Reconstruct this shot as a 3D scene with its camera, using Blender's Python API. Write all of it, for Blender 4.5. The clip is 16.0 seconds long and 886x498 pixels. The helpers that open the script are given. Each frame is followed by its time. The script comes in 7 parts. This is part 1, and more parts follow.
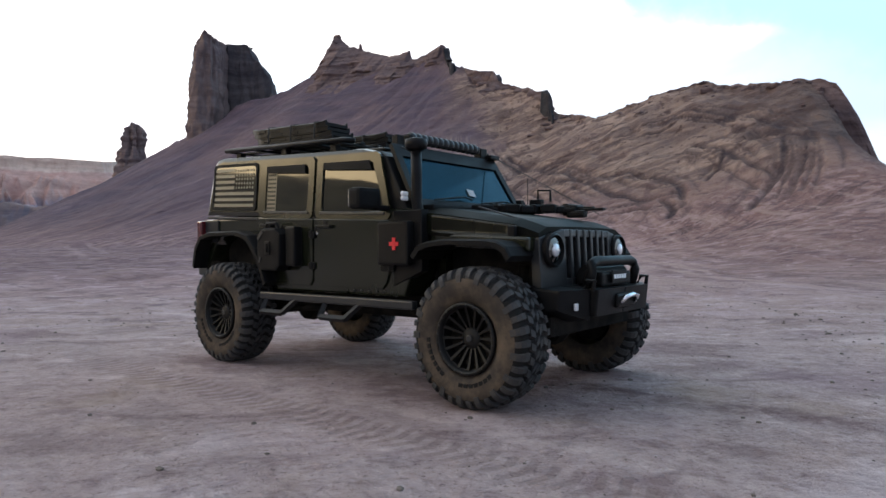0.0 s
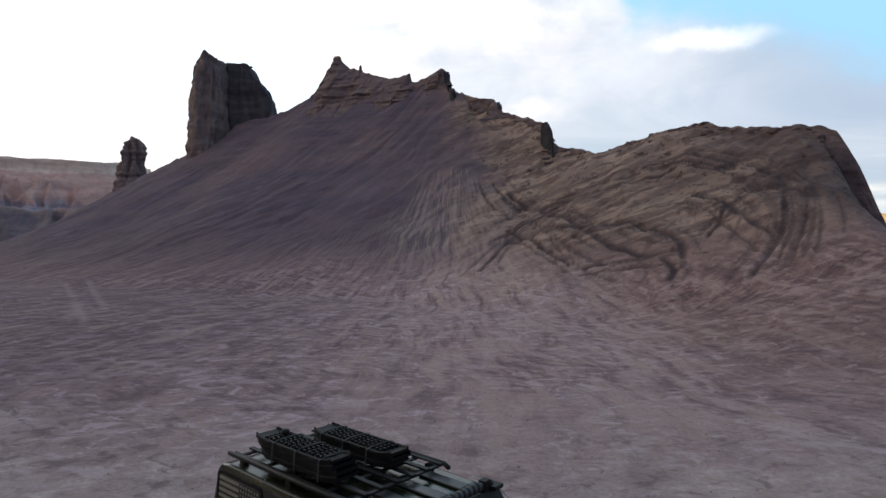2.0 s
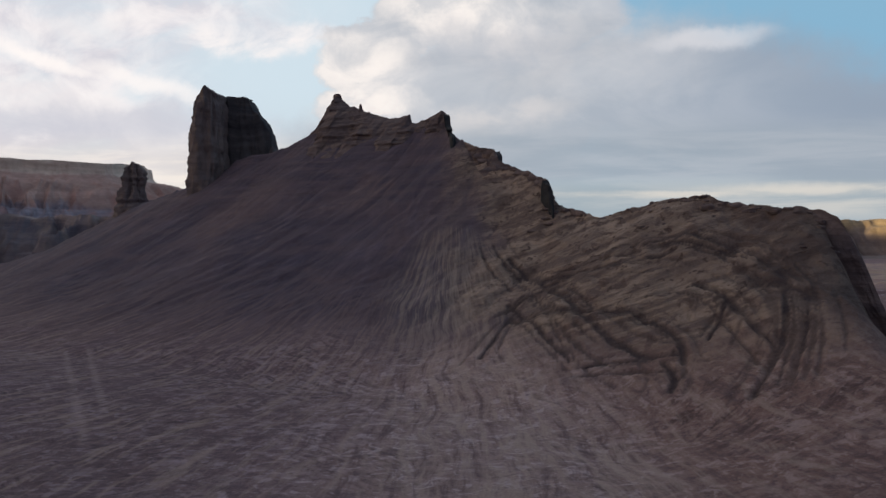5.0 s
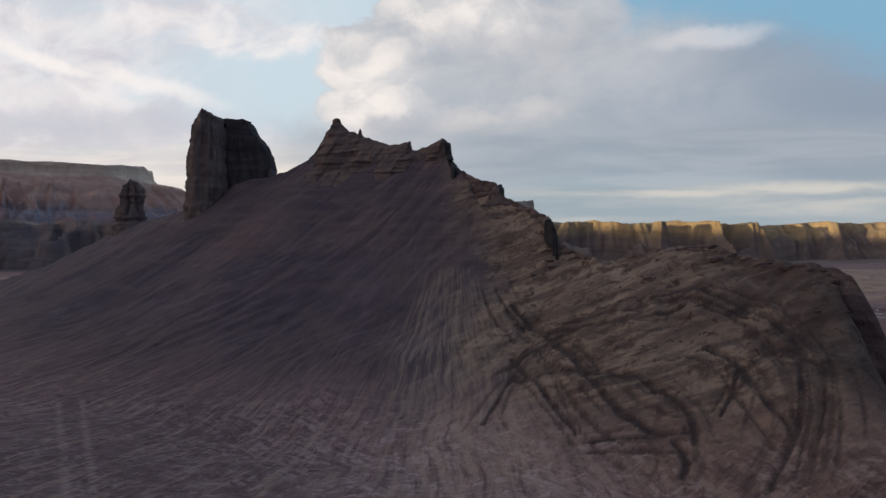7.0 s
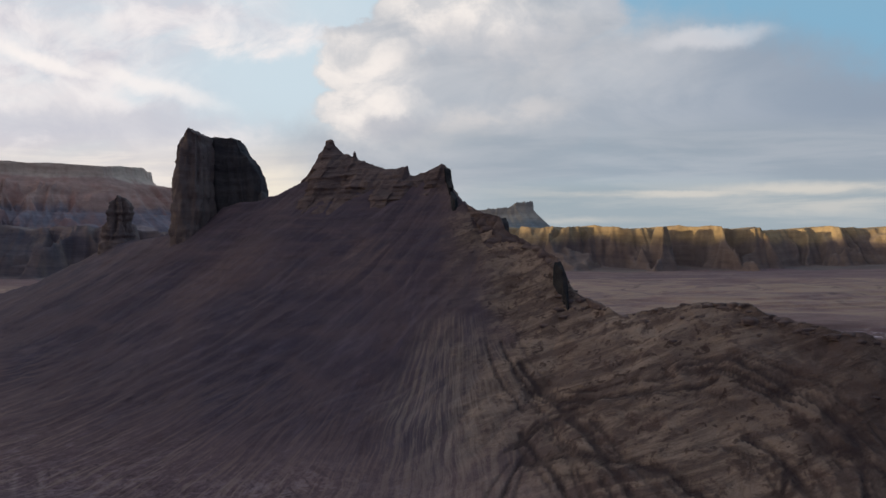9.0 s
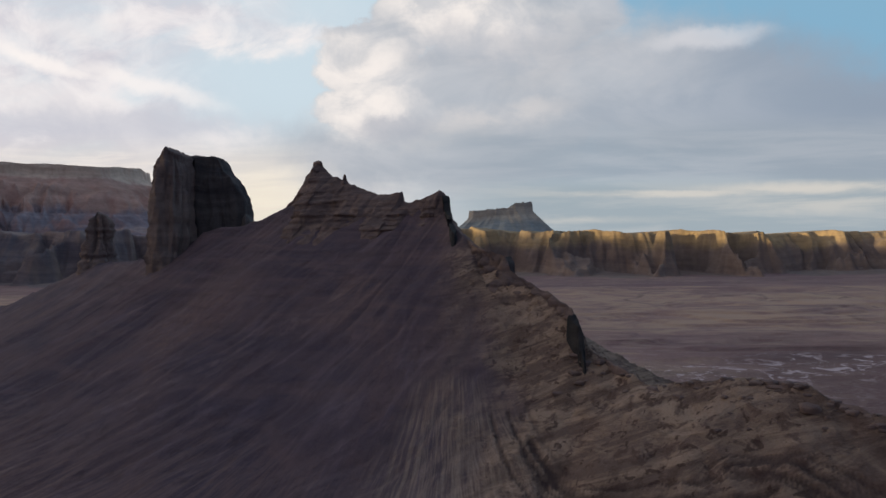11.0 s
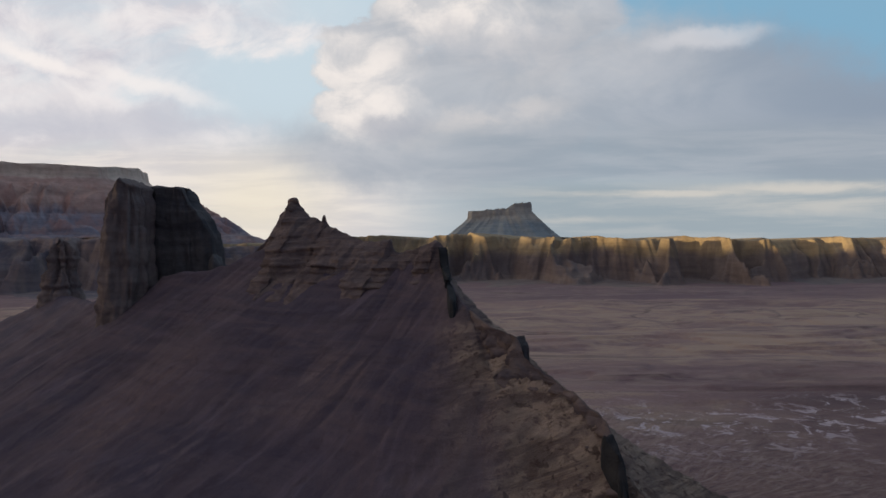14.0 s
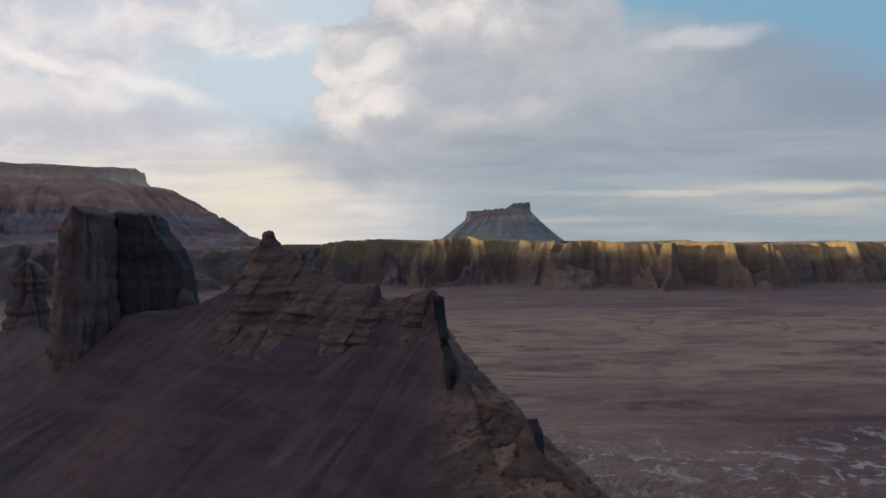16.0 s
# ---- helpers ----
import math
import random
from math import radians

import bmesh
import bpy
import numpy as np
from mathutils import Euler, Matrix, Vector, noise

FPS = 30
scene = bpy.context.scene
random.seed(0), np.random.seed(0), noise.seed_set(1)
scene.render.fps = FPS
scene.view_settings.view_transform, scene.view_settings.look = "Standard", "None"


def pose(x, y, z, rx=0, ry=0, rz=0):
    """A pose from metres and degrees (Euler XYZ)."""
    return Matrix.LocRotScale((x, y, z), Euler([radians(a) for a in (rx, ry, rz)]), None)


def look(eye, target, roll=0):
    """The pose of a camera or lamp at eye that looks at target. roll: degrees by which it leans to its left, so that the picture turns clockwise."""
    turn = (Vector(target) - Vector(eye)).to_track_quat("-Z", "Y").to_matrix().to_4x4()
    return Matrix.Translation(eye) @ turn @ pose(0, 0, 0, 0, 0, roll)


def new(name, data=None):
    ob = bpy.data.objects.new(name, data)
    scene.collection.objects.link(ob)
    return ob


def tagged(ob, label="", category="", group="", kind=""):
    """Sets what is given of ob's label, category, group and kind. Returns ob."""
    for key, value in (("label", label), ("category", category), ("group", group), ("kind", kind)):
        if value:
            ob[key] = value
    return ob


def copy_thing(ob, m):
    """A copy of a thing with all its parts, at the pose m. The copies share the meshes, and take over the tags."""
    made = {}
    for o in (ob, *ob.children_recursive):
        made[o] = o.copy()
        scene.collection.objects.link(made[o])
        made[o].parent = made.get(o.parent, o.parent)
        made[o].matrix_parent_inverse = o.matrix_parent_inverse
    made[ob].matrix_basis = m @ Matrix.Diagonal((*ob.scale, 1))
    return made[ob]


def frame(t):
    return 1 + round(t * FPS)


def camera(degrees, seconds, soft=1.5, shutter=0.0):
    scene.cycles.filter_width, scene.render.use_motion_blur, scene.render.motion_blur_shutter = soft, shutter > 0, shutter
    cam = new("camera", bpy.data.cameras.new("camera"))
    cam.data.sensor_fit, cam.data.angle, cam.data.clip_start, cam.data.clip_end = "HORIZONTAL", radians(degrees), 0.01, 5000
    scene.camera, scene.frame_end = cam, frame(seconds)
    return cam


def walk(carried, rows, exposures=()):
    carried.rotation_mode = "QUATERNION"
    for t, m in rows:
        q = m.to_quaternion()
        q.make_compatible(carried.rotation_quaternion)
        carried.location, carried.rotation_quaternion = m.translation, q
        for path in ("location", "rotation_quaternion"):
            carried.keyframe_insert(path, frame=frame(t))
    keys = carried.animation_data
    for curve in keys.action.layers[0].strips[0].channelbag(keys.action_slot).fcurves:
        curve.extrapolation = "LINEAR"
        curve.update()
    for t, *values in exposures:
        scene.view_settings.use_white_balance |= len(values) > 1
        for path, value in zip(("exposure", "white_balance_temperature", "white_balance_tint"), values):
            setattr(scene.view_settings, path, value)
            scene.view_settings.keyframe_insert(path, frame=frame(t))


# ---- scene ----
cam = camera(69.13, 16.0)
# t, x, y, z, yaw, pitch, roll
ROWS = [
    (0, 0.005, 0.001, 1.073, 0.029, -0.100, -0.334),
    (0.5, 0.004, -0.008, 1.436, 0.031, -0.148, -0.345),
    (1, -0.017, 0.010, 2.328, 0.027, -0.112, -0.356),
    (1.5, -0.039, 0.001, 3.261, 0.018, -0.104, -0.352),
    (2, -0.017, 0.019, 4.175, 0.007, -0.083, -0.358),
    (2.5, 0.006, 0.013, 5.090, 0.019, -0.105, -0.361),
    (3, 0.025, 0.011, 6.016, 0.030, -0.103, -0.371),
    (3.5, 0.039, 0.014, 6.955, 0.042, -0.109, -0.385),
    (4, 0.051, 0.044, 7.907, 0.047, -0.098, -0.394),
    (6.5, 0.082, 0.750, 12.740, 0.135, -0.142, -0.532),
    (7, 0.069, 1.428, 13.717, 0.150, -0.130, -0.572),
    (7.5, 0.053, 2.433, 14.693, 0.143, -0.118, -0.587),
    (8, 0.042, 3.640, 15.667, 0.112, -0.109, -0.617),
    (8.5, 0.043, 5.021, 16.646, 0.083, -0.100, -0.593),
    (9, 0.060, 6.616, 17.624, 0.089, -0.088, -0.598),
    (11.5, 0.258, 15.690, 22.460, -0.018, -0.090, -0.686),
    (12, 0.306, 17.624, 23.415, -0.028, -0.088, -0.693),
    (12.5, 0.353, 19.629, 24.371, -0.032, -0.082, -0.679),
    (13, 0.396, 21.639, 25.312, -0.054, -0.089, -0.646),
    (13.5, 0.439, 23.677, 26.252, -0.060, -0.096, -0.610),
    (14, 0.490, 25.737, 27.191, -0.094, -0.131, -0.595),
    (14.5, 0.551, 27.839, 28.142, -0.114, -0.143, -0.603),
    (15, 0.622, 29.990, 29.100, -0.155, -0.155, -0.616),
    (15.5, 0.694, 32.140, 30.059, -0.200, -0.158, -0.614),
    (16, 0.763, 34.271, 31.020, -0.225, -0.169, -0.623),
]
EXPOSURES = [(0, 1.28), (1, 1.15), (2, 0.60), (2.5, 0.26), (3, 0.06), (4.2, -0.1), (7, -0.25), (12, -0.23), (16, -0.36)]
walk(cam, [(t, look((x, y, z), Vector((x, y, z)) + Vector((-math.sin(radians(a)), math.cos(radians(a)), math.tan(radians(p)))), r)) for t, x, y, z, a, p, r in ROWS],
     exposures=EXPOSURES)

# ---- node helpers ----
class Graph:
    """Short hand for building node trees."""

    def __init__(self, tree):
        self.tree = tree
        tree.nodes.clear()

    def add(self, kind, **settings):
        n = self.tree.nodes.new(kind)
        for key, value in settings.items():
            setattr(n, key, value)
        return n

    def wire(self, value, socket):
        if isinstance(value, bpy.types.NodeSocket):
            self.tree.links.new(value, socket)
        elif value is not None:
            if socket.type == "RGBA" and len(value) == 3:
                value = (*value, 1)
            socket.default_value = value

    def math(self, op, a, b=None, c=None, clamp=False):
        n = self.add("ShaderNodeMath", operation=op, use_clamp=clamp)
        for value, socket in zip((a, b, c), n.inputs):
            self.wire(value, socket)
        return n.outputs[0]

    def vec(self, op, a, b=None):
        n = self.add("ShaderNodeVectorMath", operation=op)
        self.wire(a, n.inputs[0])
        if b is not None:
            self.wire(b, n.inputs[3] if op == "SCALE" else n.inputs[1])
        return n.outputs[0]

    def mix(self, fac, a, b, blend="MIX"):
        n = self.add("ShaderNodeMix", data_type="RGBA", blend_type=blend)
        self.wire(fac, n.inputs[0])
        self.wire(a, n.inputs[6])
        self.wire(b, n.inputs[7])
        return n.outputs[2]

    def noise(self, vector, scale, detail=4.0, rough=0.55, distort=0.0, kind="FBM"):
        n = self.add("ShaderNodeTexNoise", noise_type=kind)
        self.wire(vector, n.inputs["Vector"])
        n.inputs["Scale"].default_value = scale
        n.inputs["Detail"].default_value = detail
        n.inputs["Roughness"].default_value = rough
        n.inputs["Distortion"].default_value = distort
        return n.outputs[0]

    def step(self, value, low, high, to_low=0.0, to_high=1.0, smooth=True):
        n = self.add("ShaderNodeMapRange", interpolation_type="SMOOTHSTEP" if smooth else "LINEAR")
        self.wire(value, n.inputs[0])
        for i, v in enumerate((low, high, to_low, to_high)):
            n.inputs[1 + i].default_value = v
        return n.outputs[0]

    def xyz(self, vector):
        n = self.add("ShaderNodeSeparateXYZ")
        self.wire(vector, n.inputs[0])
        return n.outputs

    def join(self, x, y, z):
        n = self.add("ShaderNodeCombineXYZ")
        for value, socket in zip((x, y, z), n.inputs):
            self.wire(value, socket)
        return n.outputs[0]

    def scaled(self, vector, x, y, z):
        return self.vec("MULTIPLY", vector, (x, y, z))

    def bump(self, height, strength, distance, normal=None):
        n = self.add("ShaderNodeBump")
        n.inputs["Strength"].default_value = strength
        n.inputs["Distance"].default_value = distance
        self.wire(height, n.inputs["Height"])
        if normal is not None:
            self.wire(normal, n.inputs["Normal"])
        return n.outputs[0]


# ---- world: low sun behind broken cloud ----
SUN_EL, SUN_AZ = 2.5, 113.0   # degrees above the horizon; degrees from +y towards -x
world = bpy.data.worlds.new("evening_sky")
scene.world = world
world.use_nodes = True
g = Graph(world.node_tree)
sky = g.add("ShaderNodeTexSky", sky_type="NISHITA", sun_disc=False)
sky.sun_elevation, sky.sun_rotation = radians(14.0), radians(-SUN_AZ)
sky.air_density, sky.dust_density, sky.ozone_density = 1.0, 0.6, 1.4
way = g.add("ShaderNodeTexCoord").outputs["Generated"]
wx, wy, wz = g.xyz(way)
azim = g.math("ARCTAN2", wx, wy)
elev = g.math("ARCSINE", wz)
fine = g.noise(g.scaled(way, 1, 1, 1.6), 7.5, 7, 0.6, 0.4)
veil = g.noise(g.scaled(way, 1, 1, 2.6), 4.2, 7, 0.6, 0.5)
warp = g.math("MULTIPLY", g.math("SUBTRACT", g.noise(g.scaled(way, 1, 1, 1.4), 5.0, 6, 0.62), 0.5), 0.34)
warp2 = g.math("MULTIPLY", g.math("SUBTRACT", g.noise(g.vec("ADD", way, (3.1, 1.7, 5.2)), 6.0, 6, 0.62), 0.5), 0.24)


def puff(az, el, raz, rel, soft=0.9, warped=1.0):
    """A soft-edged cloud mass at a bearing and height, degrees, with a frayed outline."""
    a = g.math("MULTIPLY_ADD", warp, warped, g.math("SUBTRACT", azim, radians(az)))
    e = g.math("MULTIPLY_ADD", warp2, warped, g.math("SUBTRACT", elev, radians(el)))
    a = g.math("POWER", g.math("DIVIDE", g.math("ABSOLUTE", a), radians(raz)), 2.0)
    e = g.math("POWER", g.math("DIVIDE", g.math("ABSOLUTE", e), radians(rel)), 2.0)
    return g.step(g.math("SQRT", g.math("ADD", a, e)), 1.0 + soft / 2, 1.0 - soft / 2)


def most(*fields):
    out = fields[0]
    for f in fields[1:]:
        out = g.math("MAXIMUM", out, f)
    return out


clear = g.mix(0.55, g.vec("SCALE", sky.outputs[0], 0.13), (0.17, 0.37, 0.53))
clear = g.mix(g.step(azim, radians(4), radians(-22), 0.0, 0.75), clear, (0.50, 0.63, 0.69))
base = clear
# thin mottled cloud high up, thickest towards the sun
thin = g.math("MULTIPLY", g.step(azim, radians(9), radians(-24), 0.15, 1.0), g.step(veil, 0.28, 0.62))
base = g.mix(g.math("MULTIPLY", thin, 0.88), base, (0.77, 0.755, 0.77))
left = most(puff(-36, 17, 13, 3.5, 1.3), puff(-40, 12.5, 12, 2.2, 1.0), puff(-26, 10.5, 9, 2.0, 1.0), g.math("MULTIPLY", puff(-17, 15.5, 5, 1.3, 1.3), 0.4), puff(-55, 12, 18, 9, 1.2))
left = g.math("MULTIPLY", left, g.step(fine, 0.34, 0.58, 0.15, 1.0))
base = g.mix(g.math("MULTIPLY", left, 0.85), base, (0.90, 0.87, 0.835))
# pale veil low over the land
pale = g.math("MULTIPLY", g.step(elev, radians(13), radians(6)), g.step(veil, 0.2, 0.6, 0.75, 1.0))
base = g.mix(g.math("MULTIPLY", pale, 0.92), base, g.mix(g.step(azim, radians(4), radians(22)), (0.545, 0.533, 0.530), (0.345, 0.368, 0.405)))
# the northern sky on a plane: u to the east, v up, both as slopes
ahead = g.math("MAXIMUM", wy, 0.2)
su, sv = g.math("DIVIDE", wx, ahead), g.math("DIVIDE", wz, ahead)
plane = g.join(su, sv, 0.0)
curl = g.math("SUBTRACT", g.noise(plane, 14.0, 8, 0.62), 0.5)
curl2 = g.math("SUBTRACT", g.noise(g.vec("ADD", plane, (5.3, 2.1, 1.0)), 14.0, 8, 0.62), 0.5)
drift = g.math("SUBTRACT", g.noise(g.vec("ADD", plane, (9.1, 4.7, 3.0)), 4.0, 5, 0.55), 0.5)
billow = g.noise(g.scaled(plane, 1, 1.5, 1), 9.0, 8, 0.6, 0.5)
mottle = g.noise(g.scaled(plane, 1, 1.8, 1), 4.5, 7, 0.58, 0.6)
strand = g.noise(g.scaled(plane, 1, 9.0, 1), 3.6, 6, 0.58, 0.4)


def blot(u, v, ru, rv, soft=0.9, turn=0, fray=1.0):
    """A cloud mass on that plane, turned by degrees, its outline frayed and curled."""
    a = g.math("SUBTRACT", g.math("MULTIPLY_ADD", curl, 0.17 * fray, g.math("MULTIPLY_ADD", drift, 0.10 * fray, su)), u)
    b = g.math("SUBTRACT", g.math("MULTIPLY_ADD", curl2, 0.13 * fray, sv), v)
    c, k = math.cos(radians(turn)), math.sin(radians(turn))
    along_ = g.math("ADD", g.math("MULTIPLY", a, c / ru), g.math("MULTIPLY", b, k / ru))
    over_ = g.math("SUBTRACT", g.math("MULTIPLY", b, c / rv), g.math("MULTIPLY", a, k / rv))
    return g.step(g.math("SQRT", g.math("ADD", g.math("MULTIPLY", along_, along_), g.math("MULTIPLY", over_, over_))), 1.0 + soft / 2, 1.0 - soft / 2)


def lay(under, cover, amount, colour):
    return g.mix(g.math("MULTIPLY", cover, amount), under, colour)


north = g.mix(g.step(su, -0.22, 0.36), (0.555, 0.685, 0.765), (0.215, 0.415, 0.580))
north = g.mix(g.step(sv, 0.26, 0.04, 0.0, 0.85), north, (0.47, 0.53, 0.57))
# lavender-grey veil in the west, with a clear window in it
veiled = most(g.step(su, -0.22, -0.52), blot(-0.583, 0.352, 0.369, 0.053, 1.2, 0, 1.0))
hole = most(blot(-0.289, 0.256, 0.114, 0.062, 1.2, -10, 0.6), blot(-0.149, 0.374, 0.105, 0.025, 1.0, 0, 0.6))
veiled = g.math("MULTIPLY", veiled, g.math("SUBTRACT", 1.0, g.math("MULTIPLY", hole, 0.66)))
veiled = g.math("MULTIPLY", veiled, g.step(mottle, 0.30, 0.56, 0.35, 1.0))
north = lay(north, veiled, 0.92, g.mix(g.step(billow, 0.36, 0.64), (0.585, 0.585, 0.645), (0.80, 0.785, 0.80)))
north = lay(north, blot(-0.540, 0.199, 0.237, 0.030, 1.2, -4, 0.6), 0.75, (0.545, 0.57, 0.635))
bright = most(blot(-0.627, 0.300, 0.092, 0.011, 1.4, -17, 0.3), g.math("MULTIPLY", blot(-0.465, 0.264, 0.105, 0.013, 1.5, -17, 0.35), 0.8), g.math("MULTIPLY", blot(-0.636, 0.247, 0.141, 0.026, 1.5, -5, 0.5), 0.5), g.math("MULTIPLY", blot(-0.522, 0.352, 0.114, 0.018, 1.5, 6, 0.6), 0.45))
north = lay(north, bright, 0.85, (0.90, 0.875, 0.855))
# cream haze low in the west
cream = g.math("MULTIPLY", g.step(sv, 0.19, 0.135), g.step(su, 0.06, -0.16))
north = lay(north, cream, 0.9, g.mix(g.step(strand, 0.40, 0.62), (0.645, 0.635, 0.635), (0.80, 0.765, 0.715)))
small_ = most(blot(-0.351, 0.324, 0.048, 0.018, 1.4, -12, 0.5), blot(-0.292, 0.317, 0.042, 0.015, 1.4, -8, 0.5), blot(-0.223, 0.330, 0.053, 0.021, 1.4, 6, 0.5), g.math("MULTIPLY", blot(-0.333, 0.174, 0.062, 0.018, 1.4, 4, 0.4), 0.6))
north = lay(north, g.math("MULTIPLY", small_, g.step(billow, 0.34, 0.60, 0.15, 1.0)), 0.85, (0.85, 0.83, 0.825))
# the great bank: bright along its sunward edge, grey-blue through its body
bank = most(blot(-0.113, 0.324, 0.083, 0.037, 0.3, 0, 0.6), blot(-0.039, 0.361, 0.079, 0.053, 0.3, 0, 0.6), blot(0.102, 0.366, 0.189, 0.075, 0.22, 0, 0.55), blot(-0.107, 0.284, 0.095, 0.054, 0.22, 0, 0.5), blot(-0.102, 0.216, 0.095, 0.046, 0.25, 0, 0.5), blot(0.102, 0.238, 0.202, 0.105, 0.3, 0, 0.6), blot(0.392, 0.238, 0.325, 0.112, 0.8, -7, 0.6), blot(0.629, 0.177, 0.299, 0.105, 0.9, -10, 0.6), blot(-0.021, 0.150, 0.228, 0.062, 0.9, 0, 0.6))
body = g.mix(g.step(mottle, 0.34, 0.66), (0.375, 0.425, 0.485), (0.505, 0.540, 0.585))
body = g.mix(g.step(su, 0.12, 0.66, 0.0, 0.9), body, (0.255, 0.318, 0.405))
north = lay(north, bank, 0.95, body)
edge_ = most(blot(-0.137, 0.289, 0.092, 0.054, 1.3, 0, 0.6), blot(-0.122, 0.222, 0.083, 0.046, 1.2, 0, 0.6), blot(0.014, 0.374, 0.119, 0.054, 1.3, -6, 0.7), g.math("MULTIPLY", blot(0.106, 0.339, 0.097, 0.035, 1.5, 10, 0.8), 0.5))
edge_ = g.math("MULTIPLY", g.math("MULTIPLY", edge_, bank), g.step(billow, 0.34, 0.60, 0.30, 1.0))
north = lay(north, edge_, 0.9, (0.89, 0.855, 0.815))
glints = most(g.math("MULTIPLY", blot(0.067, 0.192, 0.110, 0.023, 1.6, 12, 0.5), 0.75), g.math("MULTIPLY", blot(0.199, 0.291, 0.158, 0.053, 1.7, 0, 0.8), 0.35))
north = lay(north, g.math("MULTIPLY", glints, g.step(billow, 0.34, 0.60, 0.3, 1.0)), 1.0, (0.665, 0.650, 0.640))
core = most(blot(-0.069, 0.187, 0.054, 0.019, 1.2, 0, 0.5), g.math("MULTIPLY", blot(0.089, 0.317, 0.132, 0.035, 1.5, 0, 0.8), 0.45))
north = lay(north, core, 0.6, (0.385, 0.420, 0.485))
north = lay(north, blot(0.414, 0.322, 0.083, 0.017, 1.2, 6, 0.32), 0.55, (0.70, 0.715, 0.745))
# heavy grey-blue belt and thin bright streaks over the eastern horizon
belt = g.math("MULTIPLY", g.math("MULTIPLY", g.step(sv, 0.21, 0.16), g.step(sv, 0.085, 0.115)), g.step(su, -0.12, 0.10))
north = lay(north, belt, 0.85, g.mix(g.step(strand, 0.36, 0.64), (0.300, 0.365, 0.430), (0.375, 0.428, 0.485)))
under = g.math("MULTIPLY", g.step(sv, 0.115, 0.085), g.step(su, -0.10, 0.16))
north = lay(north, under, 0.9, g.mix(g.step(strand, 0.42, 0.60), (0.315, 0.388, 0.435), (0.395, 0.448, 0.475)))
thread_ = most(blot(0.366, 0.081, 0.176, 0.005, 1.4, 0, 0.1), blot(0.585, 0.086, 0.176, 0.010, 1.6, 1, 0.14), g.math("MULTIPLY", blot(0.234, 0.041, 0.123, 0.005, 1.6, 0, 0.12), 0.7), g.math("MULTIPLY", blot(0.612, 0.061, 0.149, 0.012, 1.7, 0, 0.2), 0.6))
north = lay(north, g.math("MULTIPLY", thread_, g.step(strand, 0.34, 0.60, 0.3, 1.0)), 0.85, (0.62, 0.61, 0.565))
north = lay(north, blot(-0.289, 0.069, 0.097, 0.054, 1.8, 0, 0.2), 0.55, (0.86, 0.80, 0.62))
base = g.mix(g.step(wy, 0.35, 0.60), base, g.mix(1.0, north, (1.025, 0.985, 0.975), "MULTIPLY"))
# golden sky round the sun; unseen sky behind darkened to dim camera-facing sides
rear = g.step(wy, 0.25, -0.45)
base = g.mix(g.math("MULTIPLY", rear, 0.85), base, (0.145, 0.17, 0.225))
gold = puff(-SUN_AZ + 16, 12, 32, 8, 1.5, 0.3)
base = g.mix(g.math("MULTIPLY", gold, 0.9), base, (2.0, 1.52, 0.86))
ground_dim = g.step(elev, radians(-0.6), radians(-3))
base = g.mix(ground_dim, base, (0.10, 0.085, 0.08))
back = g.add("ShaderNodeBackground")
g.wire(base, back.inputs[0])
back.inputs[1].default_value = 1.25
g.tree.links.new(back.outputs[0], g.add("ShaderNodeOutputWorld").inputs[0])

sun = new("sun", bpy.data.lights.new("sun", "SUN"))
sun.data.energy, sun.data.angle, sun.data.color = 5.0, radians(0.6), (1.0, 0.79, 0.42)
toward = Vector((-math.sin(radians(SUN_AZ)) * math.cos(radians(SUN_EL)), math.cos(radians(SUN_AZ)) * math.cos(radians(SUN_EL)), math.sin(radians(SUN_EL))))
sun.matrix_world = look(toward * 900, (0, 0, 0))

# ---- materials ----
def material(name):
    m = bpy.data.materials.new(name)
    m.use_nodes = True
    gr = Graph(m.node_tree)
    shader = gr.add("ShaderNodeBsdfPrincipled")
    gr.tree.links.new(shader.outputs[0], gr.add("ShaderNodeOutputMaterial").inputs[0])
    return m, gr, shader


def plain(name, color, rough=0.5, metal=0.0, vary=0.12, scale=30.0, dust=0.0, bump=0.0, coat=0.0, gloss=0.5, dust_color=(0.30, 0.25, 0.20)):
    """A painted, plastic, rubber or metal surface with faint grain and dust."""
    m, q, s = material(name)
    at = q.add("ShaderNodeTexCoord").outputs["Object"]
    grain = q.noise(at, scale, 5, 0.6)
    broad = q.noise(at, scale * 0.09, 3, 0.55)
    tone = q.math("ADD", q.math("MULTIPLY", grain, vary), q.math("MULTIPLY", broad, vary))
    col = q.mix(q.math("MULTIPLY", tone, 1.0, clamp=True), tuple(c * (1 + vary) for c in color), tuple(c * (1 - 2 * vary) for c in color))
    if dust:
        film = q.math("MULTIPLY", q.step(q.noise(at, 5.0, 6, 0.65), 0.35, 0.75), dust)
        col = q.mix(film, col, dust_color)
    q.wire(col, s.inputs["Base Color"])
    s.inputs["Metallic"].default_value = metal
    s.inputs["Specular IOR Level"].default_value = gloss
    q.wire(q.step(broad, 0.2, 0.8, max(0.03, rough - 0.08), min(1, rough + 0.1)), s.inputs["Roughness"])
    if coat:
        s.inputs["Coat Weight"].default_value = coat
        s.inputs["Coat Roughness"].default_value = 0.12
    if bump:
        q.wire(q.bump(grain, bump, 0.004), s.inputs["Normal"])
    return m


